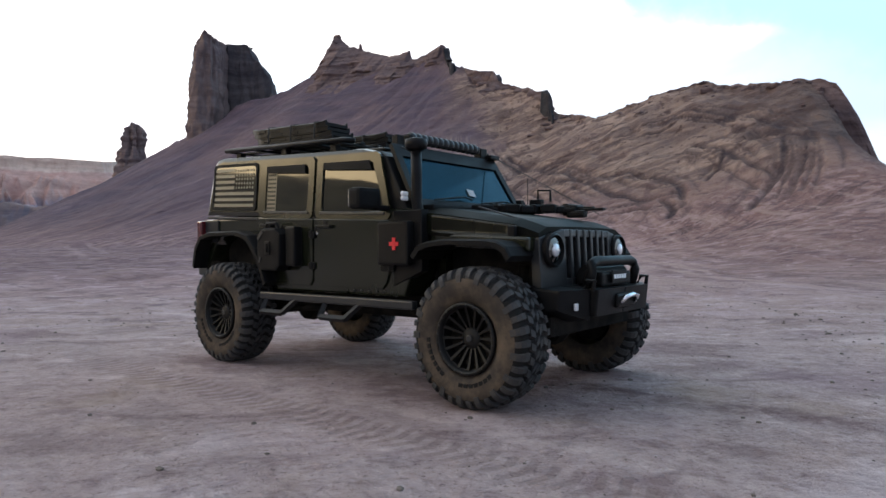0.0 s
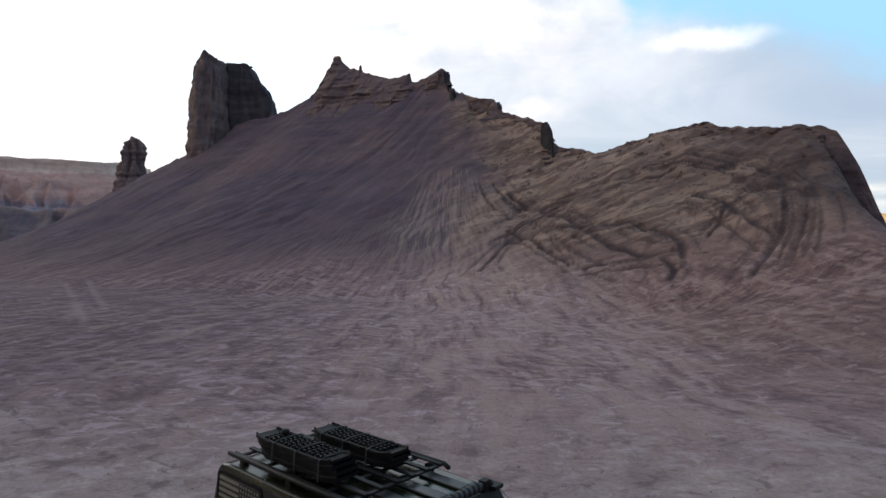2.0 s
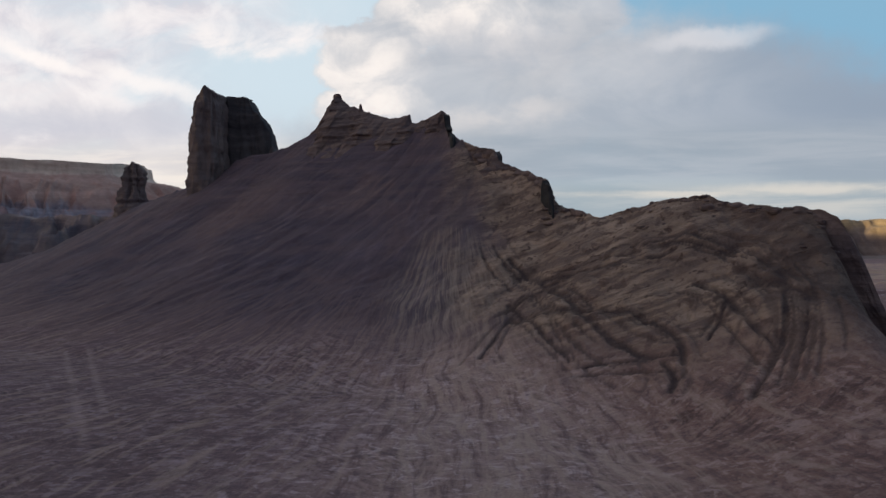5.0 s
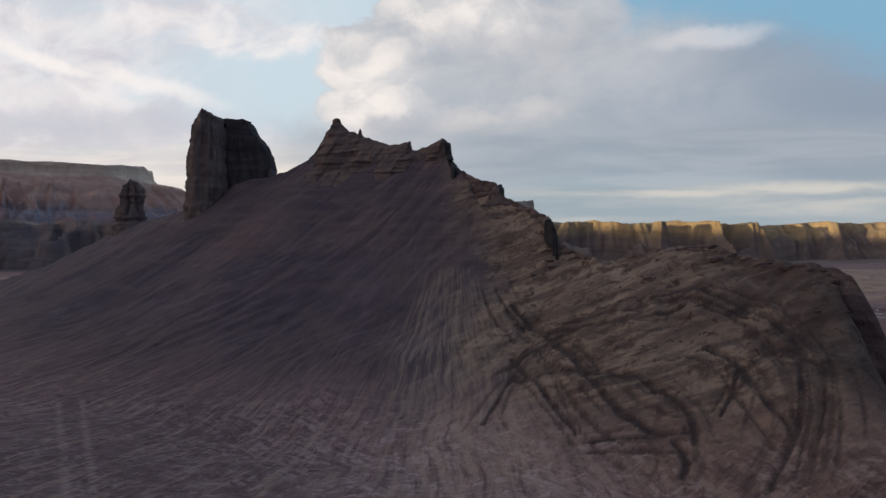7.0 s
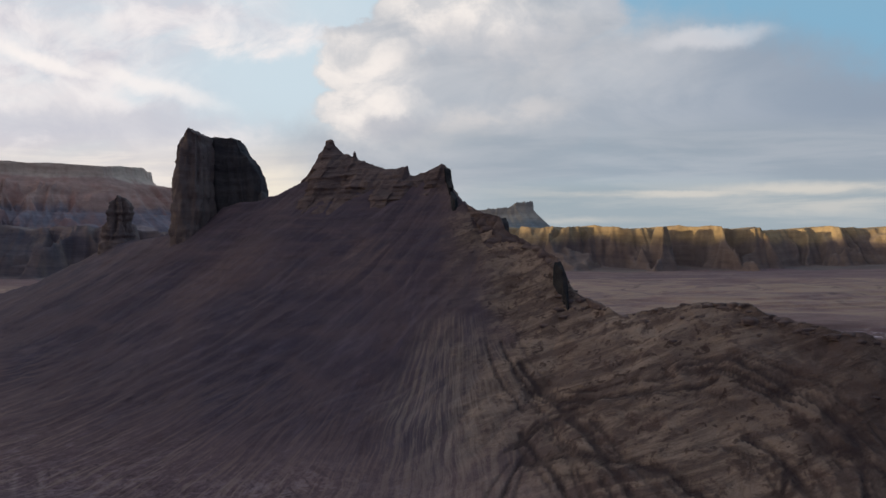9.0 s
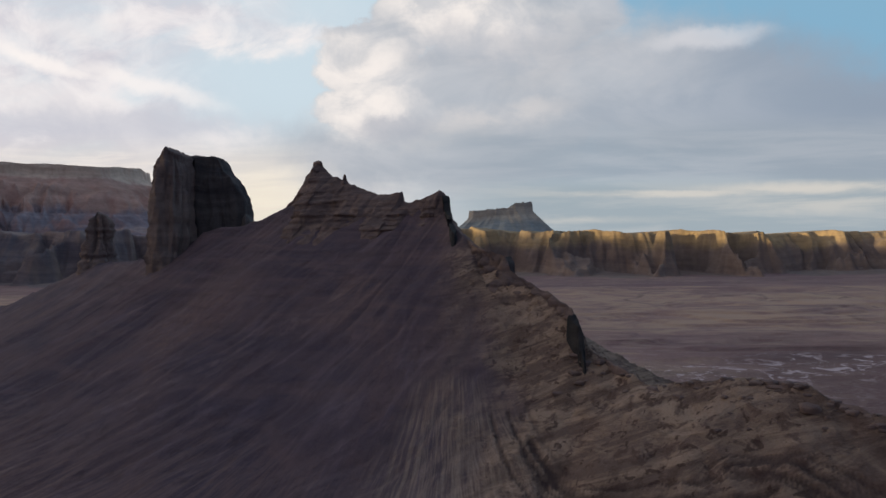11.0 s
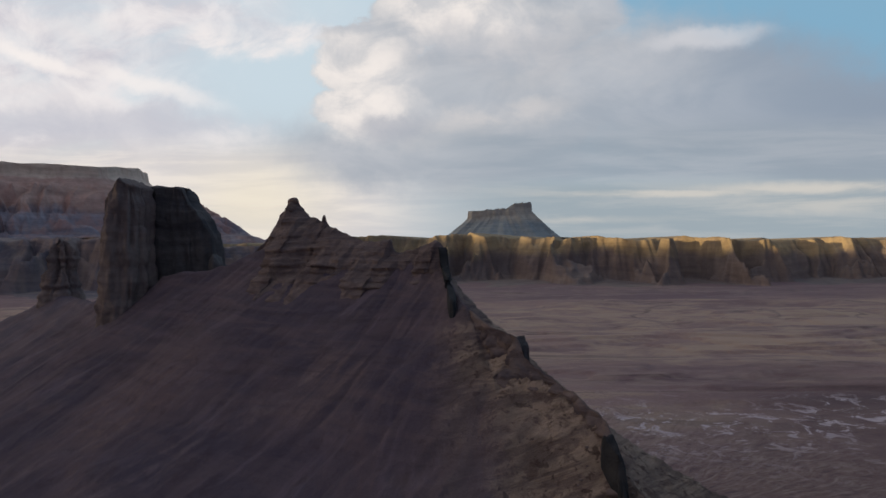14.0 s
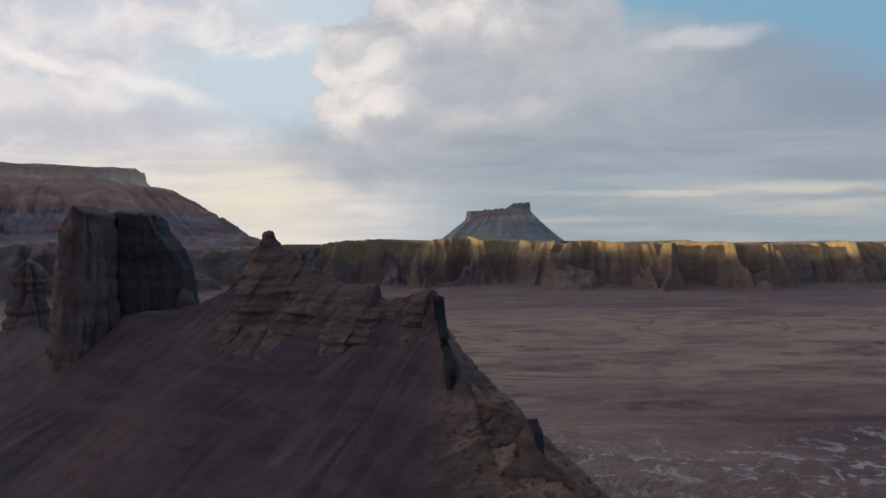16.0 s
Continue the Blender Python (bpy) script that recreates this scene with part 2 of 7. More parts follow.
def soil_material():
    """Badland soil: mauve-grey clay, pale salt crust, tan sand on the hill, dark churned tracks."""
    m, q, s = material("badland_soil")
    at = q.add("ShaderNodeNewGeometry").outputs["Position"]
    x, y, z = q.xyz(at)
    hill, sand, track, pale = (q.add("ShaderNodeAttribute", attribute_name=n).outputs["Fac"] for n in ("hill", "sand", "track", "pale"))
    flat = q.math("SUBTRACT", 1.0, hill)
    distant = q.step(y, 95, 140)
    broad = q.noise(at, 0.035, 5, 0.6)
    wide = q.noise(q.scaled(at, 0.6, 1.0, 1), 0.020, 7, 0.62, 0.8)
    patch = q.noise(q.scaled(at, 0.8, 1.3, 1), 0.24, 7, 0.64, 0.5)
    mid = q.noise(at, 1.3, 6, 0.62)
    small = q.noise(at, 9.0, 6, 0.65)
    grit = q.noise(at, 60.0, 3, 0.6)
    # worn fan below the saddle: marks spread out from the foot of the slope
    fx, fy = q.math("SUBTRACT", x, 1.0), q.math("SUBTRACT", 78.0, y)
    far = q.math("SQRT", q.math("ADD", q.math("MULTIPLY", fx, fx), q.math("MULTIPLY", fy, fy)))
    round_ = q.math("MULTIPLY_ADD", q.noise(at, 0.12, 3, 0.5), 0.07, q.math("ARCTAN2", fx, fy))
    fan = q.noise(q.join(q.math("MULTIPLY", round_, 75.0), q.math("MULTIPLY", far, 0.20), 0.0), 1.0, 8, 0.70, 0.3)
    fan_on = q.math("MULTIPLY", q.step(far, 74, 52), q.step(far, 14, 30))
    # plain near the vehicle: grey-mauve clay to warm buff
    col = q.mix(q.step(broad, 0.35, 0.62), (0.225, 0.160, 0.162), (0.276, 0.200, 0.176))
    col = q.mix(q.math("MULTIPLY", q.step(mid, 0.42, 0.72), 0.6), col, (0.154, 0.110, 0.110))
    flake = q.noise(q.scaled(at, 0.75, 1.25, 1), 0.95, 7, 0.66, 0.6)
    salt = q.math("MULTIPLY", q.step(patch, 0.42, 0.66, 0.25, 1.0), q.step(flake, 0.44, 0.66))
    salt = q.math("MULTIPLY", salt, q.step(small, 0.28, 0.62, 0.3, 1.0))
    salt = q.math("MULTIPLY", salt, q.math("MULTIPLY", flat, 0.85))
    col = q.mix(salt, col, (0.456, 0.377, 0.371))
    col = q.mix(q.math("MULTIPLY", q.step(flake, 0.46, 0.28), 0.55), col, (0.145, 0.103, 0.106))
    # pale crust by the vehicle, lightened further in place of a brighter exposure
    near_lightened = q.step(q.math("MULTIPLY_ADD", q.noise(at, 0.09, 4, 0.6), 14.0, y), 25.0, 13.0)
    col = q.mix(q.math("MULTIPLY", near_lightened, 0.75), col, (0.565, 0.495, 0.440))
    crumb = q.noise(at, 4.2, 8, 0.72, 0.3)
    col = q.mix(q.math("MULTIPLY", near_lightened, q.step(crumb, 0.52, 0.68, 0.0, 0.7)), col, (0.215, 0.165, 0.150))
    col = q.mix(q.math("MULTIPLY", near_lightened, q.step(crumb, 0.46, 0.32, 0.0, 0.7)), col, (0.60, 0.53, 0.48))
    speck = q.noise(at, 26.0, 6, 0.75, 0.2)
    col = q.mix(q.math("MULTIPLY", near_lightened, q.step(speck, 0.54, 0.66, 0.0, 0.75)), col, (0.165, 0.125, 0.112))
    col = q.mix(q.math("MULTIPLY", near_lightened, q.step(speck, 0.45, 0.33, 0.0, 0.6)), col, (0.62, 0.56, 0.52))
    bald = q.noise(q.scaled(at, 0.8, 1.4, 1), 0.8, 7, 0.7, 0.6)
    col = q.mix(q.math("MULTIPLY", near_lightened, q.step(bald, 0.54, 0.64, 0.0, 0.75)), col, (0.68, 0.62, 0.58))
    col = q.mix(q.math("MULTIPLY", near_lightened, q.step(bald, 0.48, 0.37, 0.0, 0.65)), col, (0.235, 0.180, 0.168))
    hue = q.noise(at, 0.7, 5, 0.6, 0.5)
    col = q.mix(q.math("MULTIPLY", near_lightened, q.step(hue, 0.55, 0.68, 0.0, 0.4)), col, (0.40, 0.325, 0.220))
    col = q.mix(q.math("MULTIPLY", near_lightened, q.step(hue, 0.46, 0.34, 0.0, 0.4)), col, (0.285, 0.215, 0.235))
    # tread prints and scuffed ruts beside the vehicle
    ru = q.math("ADD", q.math("MULTIPLY", x, 0.638), q.math("MULTIPLY_ADD", q.noise(at, 1.1, 4, 0.6), 0.16, q.math("MULTIPLY", y, 0.77)))
    rv = q.math("SUBTRACT", q.math("MULTIPLY", x, 0.77), q.math("MULTIPLY", y, 0.638))
    inside = q.math("MULTIPLY", q.step(y, 1.0, 2.0), q.step(y, 7.5, 5.5))
    print_at = q.math("ABSOLUTE", q.math("SUBTRACT", ru, 2.72))
    on_print = q.math("MULTIPLY", inside, q.step(print_at, 0.20, 0.12))
    bars = q.step(q.math("SINE", q.math("MULTIPLY_ADD", print_at, 16.0, q.math("MULTIPLY", rv, 52.0))), -0.3, 0.5)
    col = q.mix(q.math("MULTIPLY", on_print, q.math("MULTIPLY", bars, 0.4)), col, (0.20, 0.155, 0.13))
    scuff = q.math("MULTIPLY", inside, q.step(q.math("ABSOLUTE", q.math("SUBTRACT", ru, 4.6)), 0.24, 0.05))
    col = q.mix(q.math("MULTIPLY", scuff, q.step(crumb, 0.38, 0.58, 0.1, 0.7)), col, (0.175, 0.120, 0.112))
    ridge_ = q.math("MULTIPLY", inside, q.step(q.math("ABSOLUTE", q.math("SUBTRACT", ru, 3.14)), 0.11, 0.02))
    col = q.mix(q.math("MULTIPLY", ridge_, q.step(crumb, 0.56, 0.40, 0.1, 0.7)), col, (0.62, 0.56, 0.50))
    # wind-scoured strokes across the clay, in two slants
    near = q.math("MULTIPLY", q.math("MULTIPLY", q.step(y, 90, 45), q.step(y, 9, 20, 0.2, 1.0)), flat)
    for slant, seed in ((0.45, 0.0), (-0.9, 17.0)):
        u = q.math("MULTIPLY_ADD", y, slant, x)
        v = q.math("MULTIPLY_ADD", x, -slant, y)
        stroke = q.noise(q.join(q.math("MULTIPLY", u, 0.42), q.math("MULTIPLY", v, 1.9), seed), 1.0, 7, 0.64, 0.7)
        where = q.math("MULTIPLY", near, q.step(q.noise(at, 0.11, 3, 0.5), 0.52 if seed else 0.54, 0.42 if seed else 0.64))
        col = q.mix(q.math("MULTIPLY", where, q.step(stroke, 0.53, 0.64, 0.0, 0.85)), col, (0.385, 0.312, 0.296))
        col = q.mix(q.math("MULTIPLY", where, q.step(stroke, 0.49, 0.36, 0.0, 0.85)), col, (0.095, 0.068, 0.070))
    fleck = q.noise(q.scaled(at, 0.8, 1.6, 1), 2.6, 6, 0.7, 0.5)
    col = q.mix(q.math("MULTIPLY", near, q.step(fleck, 0.58, 0.66, 0.0, 0.55)), col, (0.47, 0.40, 0.40))
    col = q.mix(q.math("MULTIPLY", near, q.step(fleck, 0.45, 0.36, 0.0, 0.55)), col, (0.090, 0.066, 0.072))
    mottle = q.noise(q.scaled(at, 0.85, 1.2, 1), 1.25, 8, 0.68, 0.9)
    patchy = q.math("MULTIPLY", q.math("MULTIPLY", q.step(y, 5, 11), q.step(y, 70, 34)), flat)
    col = q.mix(q.math("MULTIPLY", patchy, q.step(mottle, 0.53, 0.61, 0.0, 0.6)), col, (0.50, 0.43, 0.425))
    col = q.mix(q.math("MULTIPLY", patchy, q.step(mottle, 0.47, 0.38, 0.0, 0.62)), col, (0.128, 0.092, 0.100))
    # mauve left, brown right; dusk dimness at both sides is put into the colour
    dusk_left = q.step(q.math("MULTIPLY_ADD", q.noise(at, 0.06, 4, 0.6), 14.0, x), 8.0, -10.0)
    dusk_left = q.math("MULTIPLY", dusk_left, q.step(y, 9, 22))
    crinkle = q.noise(q.scaled(at, 0.7, 1.5, 1), 1.1, 8, 0.7, 0.9)
    col = q.mix(q.math("MULTIPLY", dusk_left, q.step(crinkle, 0.54, 0.66, 0.0, 0.7)), col, (0.42, 0.335, 0.350))
    col = q.mix(q.math("MULTIPLY", dusk_left, q.step(crinkle, 0.47, 0.34, 0.0, 0.8)), col, (0.105, 0.075, 0.085))
    col = q.mix(q.math("MULTIPLY", dusk_left, 1.0), col, q.mix(1.0, col, (0.56, 0.54, 0.60), "MULTIPLY"))
    dusk_right = q.math("MULTIPLY", q.step(q.math("MULTIPLY_ADD", q.noise(at, 0.07, 4, 0.6), 10.0, x), 8.0, 18.0), q.step(y, 9, 20))
    col = q.mix(q.math("MULTIPLY", dusk_right, 0.8), col, q.mix(1.0, col, (0.66, 0.56, 0.50), "MULTIPLY"))
    # the wide plain behind: bands of tan and mauve mud, salt only in places
    long = q.noise(q.scaled(at, 0.45, 1.0, 1), 0.045, 8, 0.66, 0.9)
    thread = q.noise(q.scaled(at, 0.55, 1.0, 1), 0.17, 8, 0.70, 1.0)
    mud = q.mix(q.step(wide, 0.38, 0.58), (0.192, 0.122, 0.124), (0.285, 0.190, 0.166))
    mud = q.mix(q.math("MULTIPLY", q.step(long, 0.50, 0.62), q.step(wide, 0.40, 0.56, 0.1, 0.85)), mud, (0.380, 0.283, 0.190))
    mud = q.mix(q.math("MULTIPLY", q.step(long, 0.46, 0.34), 0.45), mud, (0.140, 0.094, 0.090))
    mud = q.mix(q.step(thread, 0.60, 0.72, 0.0, 0.4), mud, (0.380, 0.290, 0.225))
    mud = q.mix(q.step(thread, 0.42, 0.30, 0.0, 0.3), mud, (0.125, 0.086, 0.080))
    mud = q.mix(q.math("MULTIPLY", q.step(mid, 0.46, 0.66), 0.4), mud, (0.150, 0.100, 0.098))
    tawny = q.noise(q.scaled(at, 0.30, 1.0, 1), 0.030, 6, 0.62, 0.8)
    zone = q.math("MULTIPLY", q.step(q.math("MULTIPLY_ADD", tawny, 90.0, y), 205.0, 240.0), q.step(q.math("MULTIPLY_ADD", tawny, 90.0, y), 400.0, 350.0))
    mud = q.mix(q.math("MULTIPLY", zone, q.step(q.noise(q.scaled(at, 0.6, 1.0, 1), 0.06, 9, 0.72, 0.6), 0.42, 0.58, 0.12, 0.8)), mud, (0.410, 0.305, 0.215))
    mud = q.mix(q.step(q.math("MULTIPLY_ADD", tawny, 90.0, y), 375.0, 425.0, 0.0, 0.6), mud, (0.168, 0.112, 0.118))
    vein = q.math("ABSOLUTE", q.math("SUBTRACT", q.noise(q.scaled(at, 0.40, 1.0, 1), 0.016, 4, 0.5, 1.0), 0.5))     # a dry wash wanders across the plain
    mud = q.mix(q.step(vein, 0.011, 0.003, 0.0, 0.55), mud, (0.115, 0.080, 0.076))
    mud = q.mix(q.math("MULTIPLY", q.step(vein, 0.05, 0.02), q.step(thread, 0.42, 0.60, 0.0, 0.45)), mud, (0.36, 0.275, 0.215))
    dim = q.math("MULTIPLY", q.step(q.math("MULTIPLY_ADD", tawny, 80.0, y), 215.0, 175.0), q.step(q.math("MULTIPLY_ADD", wide, 80.0, x), 70.0, 110.0))
    mud = q.mix(q.math("MULTIPLY", dim, q.step(long, 0.36, 0.60, 0.85, 0.35)), mud, (0.125, 0.082, 0.080))
    pan = q.step(q.math("MULTIPLY_ADD", q.noise(at, 0.03, 3, 0.5), 60.0, y), 185.0, 155.0)
    crust = q.math("MULTIPLY", q.step(q.noise(q.scaled(at, 1.0, 1.0, 1), 0.24, 8, 0.74, 1.0), 0.53, 0.59), q.step(q.noise(at, 0.035, 3, 0.5), 0.36, 0.50))
    mud = q.mix(q.math("MULTIPLY", crust, q.math("MULTIPLY", pan, 0.95)), mud, (0.62, 0.54, 0.53))
    col = q.mix(q.math("MULTIPLY", distant, flat), col, mud)
    col = q.mix(q.math("MULTIPLY", q.math("MULTIPLY", fan_on, flat), q.step(fan, 0.48, 0.66, 0.0, 0.6)), col, (0.335, 0.268, 0.222))
    col = q.mix(q.math("MULTIPLY", q.math("MULTIPLY", fan_on, flat), q.step(fan, 0.48, 0.34, 0.0, 0.7)), col, (0.105, 0.072, 0.072))
    bear = q.math("ABSOLUTE", q.math("MULTIPLY_ADD", q.noise(at, 0.14, 4, 0.6), 0.14, q.math("SUBTRACT", q.math("ARCTAN2", fx, fy), 0.115)))
    wash = q.math("MULTIPLY", q.math("MULTIPLY", q.step(bear, 0.17, 0.04), q.step(y, 64, 52)), q.step(y, 6, 16))
    col = q.mix(q.math("MULTIPLY", wash, q.step(fan, 0.42, 0.62, 0.05, 0.65)), col, (0.360, 0.290, 0.240))
    gx_ = q.math("DIVIDE", q.math("SUBTRACT", x, 0.6), 5.5)
    gy_ = q.math("DIVIDE", q.math("SUBTRACT", y, 53.0), 9.0)
    tongue = q.step(q.math("MULTIPLY_ADD", q.noise(at, 0.25, 4, 0.6), 1.6, q.math("ADD", q.math("MULTIPLY", gx_, gx_), q.math("MULTIPLY", gy_, gy_))), 2.3, 0.5)
    # slopes: dark mauve shale streaked down the fall line, faint bands along it
    sx, sy = q.math("SUBTRACT", x, 12.0), q.math("SUBTRACT", 99.0, y)
    down = q.math("SQRT", q.math("ADD", q.math("MULTIPLY", sx, sx), q.math("MULTIPLY", sy, sy)))
    turn = q.math("MULTIPLY_ADD", q.noise(at, 0.05, 3, 0.5), 0.12, q.math("ARCTAN2", sx, sy))
    streak = q.noise(q.join(q.math("MULTIPLY", turn, 22.0), q.math("MULTIPLY", down, 0.15), 3.0), 1.0, 8, 0.64, 0.5)
    coarse = q.noise(q.join(q.math("MULTIPLY", turn, 6.0), q.math("MULTIPLY", down, 0.06), 9.0), 1.0, 4, 0.6, 0.6)
    blotch = q.noise(at, 0.07, 5, 0.62, 0.6)
    band = q.noise(q.join(q.math("MULTIPLY", x, 0.05), q.math("MULTIPLY", y, 0.05), q.math("MULTIPLY", z, 0.28)), 1.0, 5, 0.6, 1.2)
    shale = q.mix(q.step(blotch, 0.38, 0.60), (0.066, 0.055, 0.077), (0.096, 0.073, 0.086))
    shale = q.mix(q.math("MULTIPLY", q.step(band, 0.46, 0.64), 0.5), shale, (0.116, 0.088, 0.097))
    shale = q.mix(q.math("MULTIPLY", q.step(blotch, 0.54, 0.68), q.step(mid, 0.40, 0.62, 0.1, 0.6)), shale, (0.150, 0.104, 0.096))
    shale = q.mix(q.step(streak, 0.50, 0.72, 0.0, 0.38), shale, (0.176, 0.148, 0.180))
    px_ = q.math("DIVIDE", q.math("ADD", x, 8.6), 3.4)
    py_ = q.math("DIVIDE", q.math("SUBTRACT", y, 76.5), 4.0)
    stained = q.step(q.math("MULTIPLY_ADD", q.noise(at, 0.30, 5, 0.65), 2.2, q.math("ADD", q.math("MULTIPLY", px_, px_), q.math("MULTIPLY", py_, py_))), 2.4, 1.0)
    shale = q.mix(q.math("MULTIPLY", stained, q.step(streak, 0.40, 0.66, 0.0, 0.5)), shale, (0.225, 0.155, 0.125))
    shale = q.mix(q.step(streak, 0.46, 0.30, 0.0, 0.4), shale, (0.064, 0.047, 0.060))
    shale = q.mix(q.math("MULTIPLY", q.step(coarse, 0.54, 0.66), q.step(streak, 0.44, 0.66, 0.0, 0.28)), shale, (0.150, 0.120, 0.135))
    foot = q.step(q.math("MULTIPLY_ADD", blotch, 6.0, z), 11.5, 4.0)
    shale = q.mix(q.math("MULTIPLY", foot, q.step(fan, 0.44, 0.60, 0.0, 0.7)), shale, (0.215, 0.158, 0.138))
    shale = q.mix(q.math("MULTIPLY", foot, q.step(fan, 0.48, 0.34, 0.0, 0.6)), shale, (0.072, 0.048, 0.052))
    ledge = q.noise(q.join(q.math("MULTIPLY", x, 0.07), q.math("MULTIPLY", y, 0.07), q.math("MULTIPLY", z, 1.15)), 1.0, 5, 0.6, 0.6)
    upper = q.step(q.math("MULTIPLY_ADD", blotch, 8.0, z), 15.0, 21.0)
    shale = q.mix(q.math("MULTIPLY", upper, q.step(ledge, 0.50, 0.64, 0.0, 0.28)), shale, (0.150, 0.112, 0.108))
    shale = q.mix(q.math("MULTIPLY", upper, q.step(ledge, 0.48, 0.34, 0.0, 0.35)), shale, (0.056, 0.041, 0.047))
    shale = q.mix(q.step(q.noise(at, 0.55, 7, 0.66, 0.4), 0.52, 0.66, 0.0, 0.4), shale, (0.060, 0.043, 0.052))
    dip = q.math("MULTIPLY_ADD", q.math("SUBTRACT", q.math("MULTIPLY", x, 0.67), q.math("MULTIPLY", y, 0.74)), -0.45, z)
    beds = q.noise(q.join(q.math("MULTIPLY", dip, 0.85), q.math("MULTIPLY", x, 0.16), q.math("MULTIPLY", y, 0.10)), 1.0, 8, 0.68, 0.9)
    clod = q.noise(at, 0.9, 7, 0.68, 0.5)
    tan = q.mix(q.step(beds, 0.42, 0.58), (0.150, 0.106, 0.096), (0.325, 0.240, 0.200))
    churn = q.noise(at, 0.32, 6, 0.66, 0.8)
    tan = q.mix(q.step(churn, 0.52, 0.64, 0.0, 0.6), tan, (0.098, 0.068, 0.062))
    tan = q.mix(q.math("MULTIPLY", q.step(churn, 0.46, 0.36), 0.5), tan, (0.330, 0.250, 0.205))
    tan = q.mix(q.math("MULTIPLY", q.step(blotch, 0.44, 0.62), 0.5), tan, (0.165, 0.122, 0.115))
    tan = q.mix(q.step(clod, 0.52, 0.63, 0.0, 0.75), tan, (0.088, 0.055, 0.052))
    pit = q.math("MULTIPLY", q.step(q.noise(at, 1.4, 4, 0.55, 0.4), 0.60, 0.65), q.step(z, 3.0, 8.0, 0.25, 1.0))
    tan = q.mix(q.math("MULTIPLY", pit, 0.75), tan, (0.055, 0.032, 0.030))
    ruddy = q.math("MULTIPLY", q.step(q.math("MULTIPLY_ADD", churn, 7.0, x), 22.0, 25.0), q.step(z, 3.0, 7.0))
    tan = q.mix(q.math("MULTIPLY", ruddy, 0.62), tan, (0.078, 0.050, 0.048))
    shale = q.mix(sand, shale, q.mix(1.0, tan, (0.98, 1.03, 0.92), "MULTIPLY"))
    col = q.mix(hill, col, shale)
    col = q.mix(q.math("MULTIPLY", pale, q.step(mid, 0.35, 0.6, 0.15, 0.5)), col, (0.400, 0.330, 0.310))
    col = q.mix(q.math("MULTIPLY", tongue, q.step(fan, 0.38, 0.64, 0.06, 0.72)), col, (0.345, 0.288, 0.228))
    col = q.mix(q.math("MULTIPLY", track, q.step(mid, 0.34, 0.66, 1.0, 0.7)), col, (0.050, 0.036, 0.036))
    col = q.mix(q.math("MULTIPLY", q.step(small, 0.35, 0.72), 0.4), col, q.mix(1.0, col, (0.55, 0.50, 0.49), "MULTIPLY"))
    col = q.mix(q.math("MULTIPLY", q.step(grit, 0.58, 0.72), 0.30), col, (0.350, 0.283, 0.272))
    col = q.mix(1.0, col, (1.04, 0.945, 1.015), "MULTIPLY")
    q.wire(col, s.inputs["Base Color"])
    q.wire(q.step(salt, 0.0, 1.0, 0.95, 0.8), s.inputs["Roughness"])
    s.inputs["Specular IOR Level"].default_value = 0.2
    b = q.bump(grit, 0.9, 0.02)
    b = q.bump(q.math("MULTIPLY", speck, near_lightened), 1.0, 0.05, b)
    b = q.bump(q.math("MULTIPLY", on_print, bars), 0.5, -0.02, b)
    b = q.bump(small, 1.0, 0.07, b)
    b = q.bump(mid, 0.8, 0.2, b)
    b = q.bump(q.math("MULTIPLY", streak, hill), 0.5, 0.4, b)
    b = q.bump(q.math("MULTIPLY", ledge, q.math("MULTIPLY", upper, hill)), 0.4, 0.4, b)
    b = q.bump(q.math("MULTIPLY", beds, q.math("MULTIPLY", sand, hill)), 0.8, 0.5, b)
    q.wire(b, s.inputs["Normal"])
    return m


def rock_material(name, dark, light, band_scale=0.8, rough_scale=0.7, tint=(0.30, 0.22, 0.16), tint_amount=0.3, bump_size=0.25, layers=()):
    """Bedded siltstone: colour goes by level, with stains running down and crumbling relief."""
    m, q, s = material(name)
    at = q.add("ShaderNodeNewGeometry").outputs["Position"]
    x, y, z = q.xyz(at)
    wander = q.math("MULTIPLY", q.noise(at, rough_scale * 0.12, 3, 0.5), 3.0 / band_scale)
    zb = q.math("MULTIPLY", q.math("ADD", z, wander), band_scale)
    band = q.noise(q.join(q.math("MULTIPLY", x, 0.05 * band_scale), q.math("MULTIPLY", y, 0.05 * band_scale), zb), 1.0, 5, 0.7)
    grain = q.noise(at, rough_scale * 2.2, 7, 0.65)
    stain = q.noise(q.scaled(at, rough_scale, rough_scale, rough_scale * 0.12), 1.0, 5, 0.6)
    col = q.mix(q.step(band, 0.33, 0.67), dark, light)
    for low, high, other in layers:      # a different bed above this level; on the cliffs also painted sunlight
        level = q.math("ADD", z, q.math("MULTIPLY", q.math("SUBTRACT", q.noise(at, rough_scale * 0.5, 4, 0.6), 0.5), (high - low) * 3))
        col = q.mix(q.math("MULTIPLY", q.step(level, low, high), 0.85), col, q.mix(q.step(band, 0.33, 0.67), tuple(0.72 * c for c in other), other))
    col = q.mix(q.math("MULTIPLY", q.step(stain, 0.45, 0.7), tint_amount), col, tint)
    col = q.mix(q.math("MULTIPLY", q.step(grain, 0.35, 0.7), 0.45), col, q.mix(1.0, col, (0.55, 0.52, 0.52), "MULTIPLY"))
    q.wire(col, s.inputs["Base Color"])
    s.inputs["Roughness"].default_value = 0.95
    s.inputs["Specular IOR Level"].default_value = 0.15
    b = q.bump(band, 0.6, bump_size)
    b = q.bump(grain, 0.7, bump_size, b)
    q.wire(b, s.inputs["Normal"])
    return m


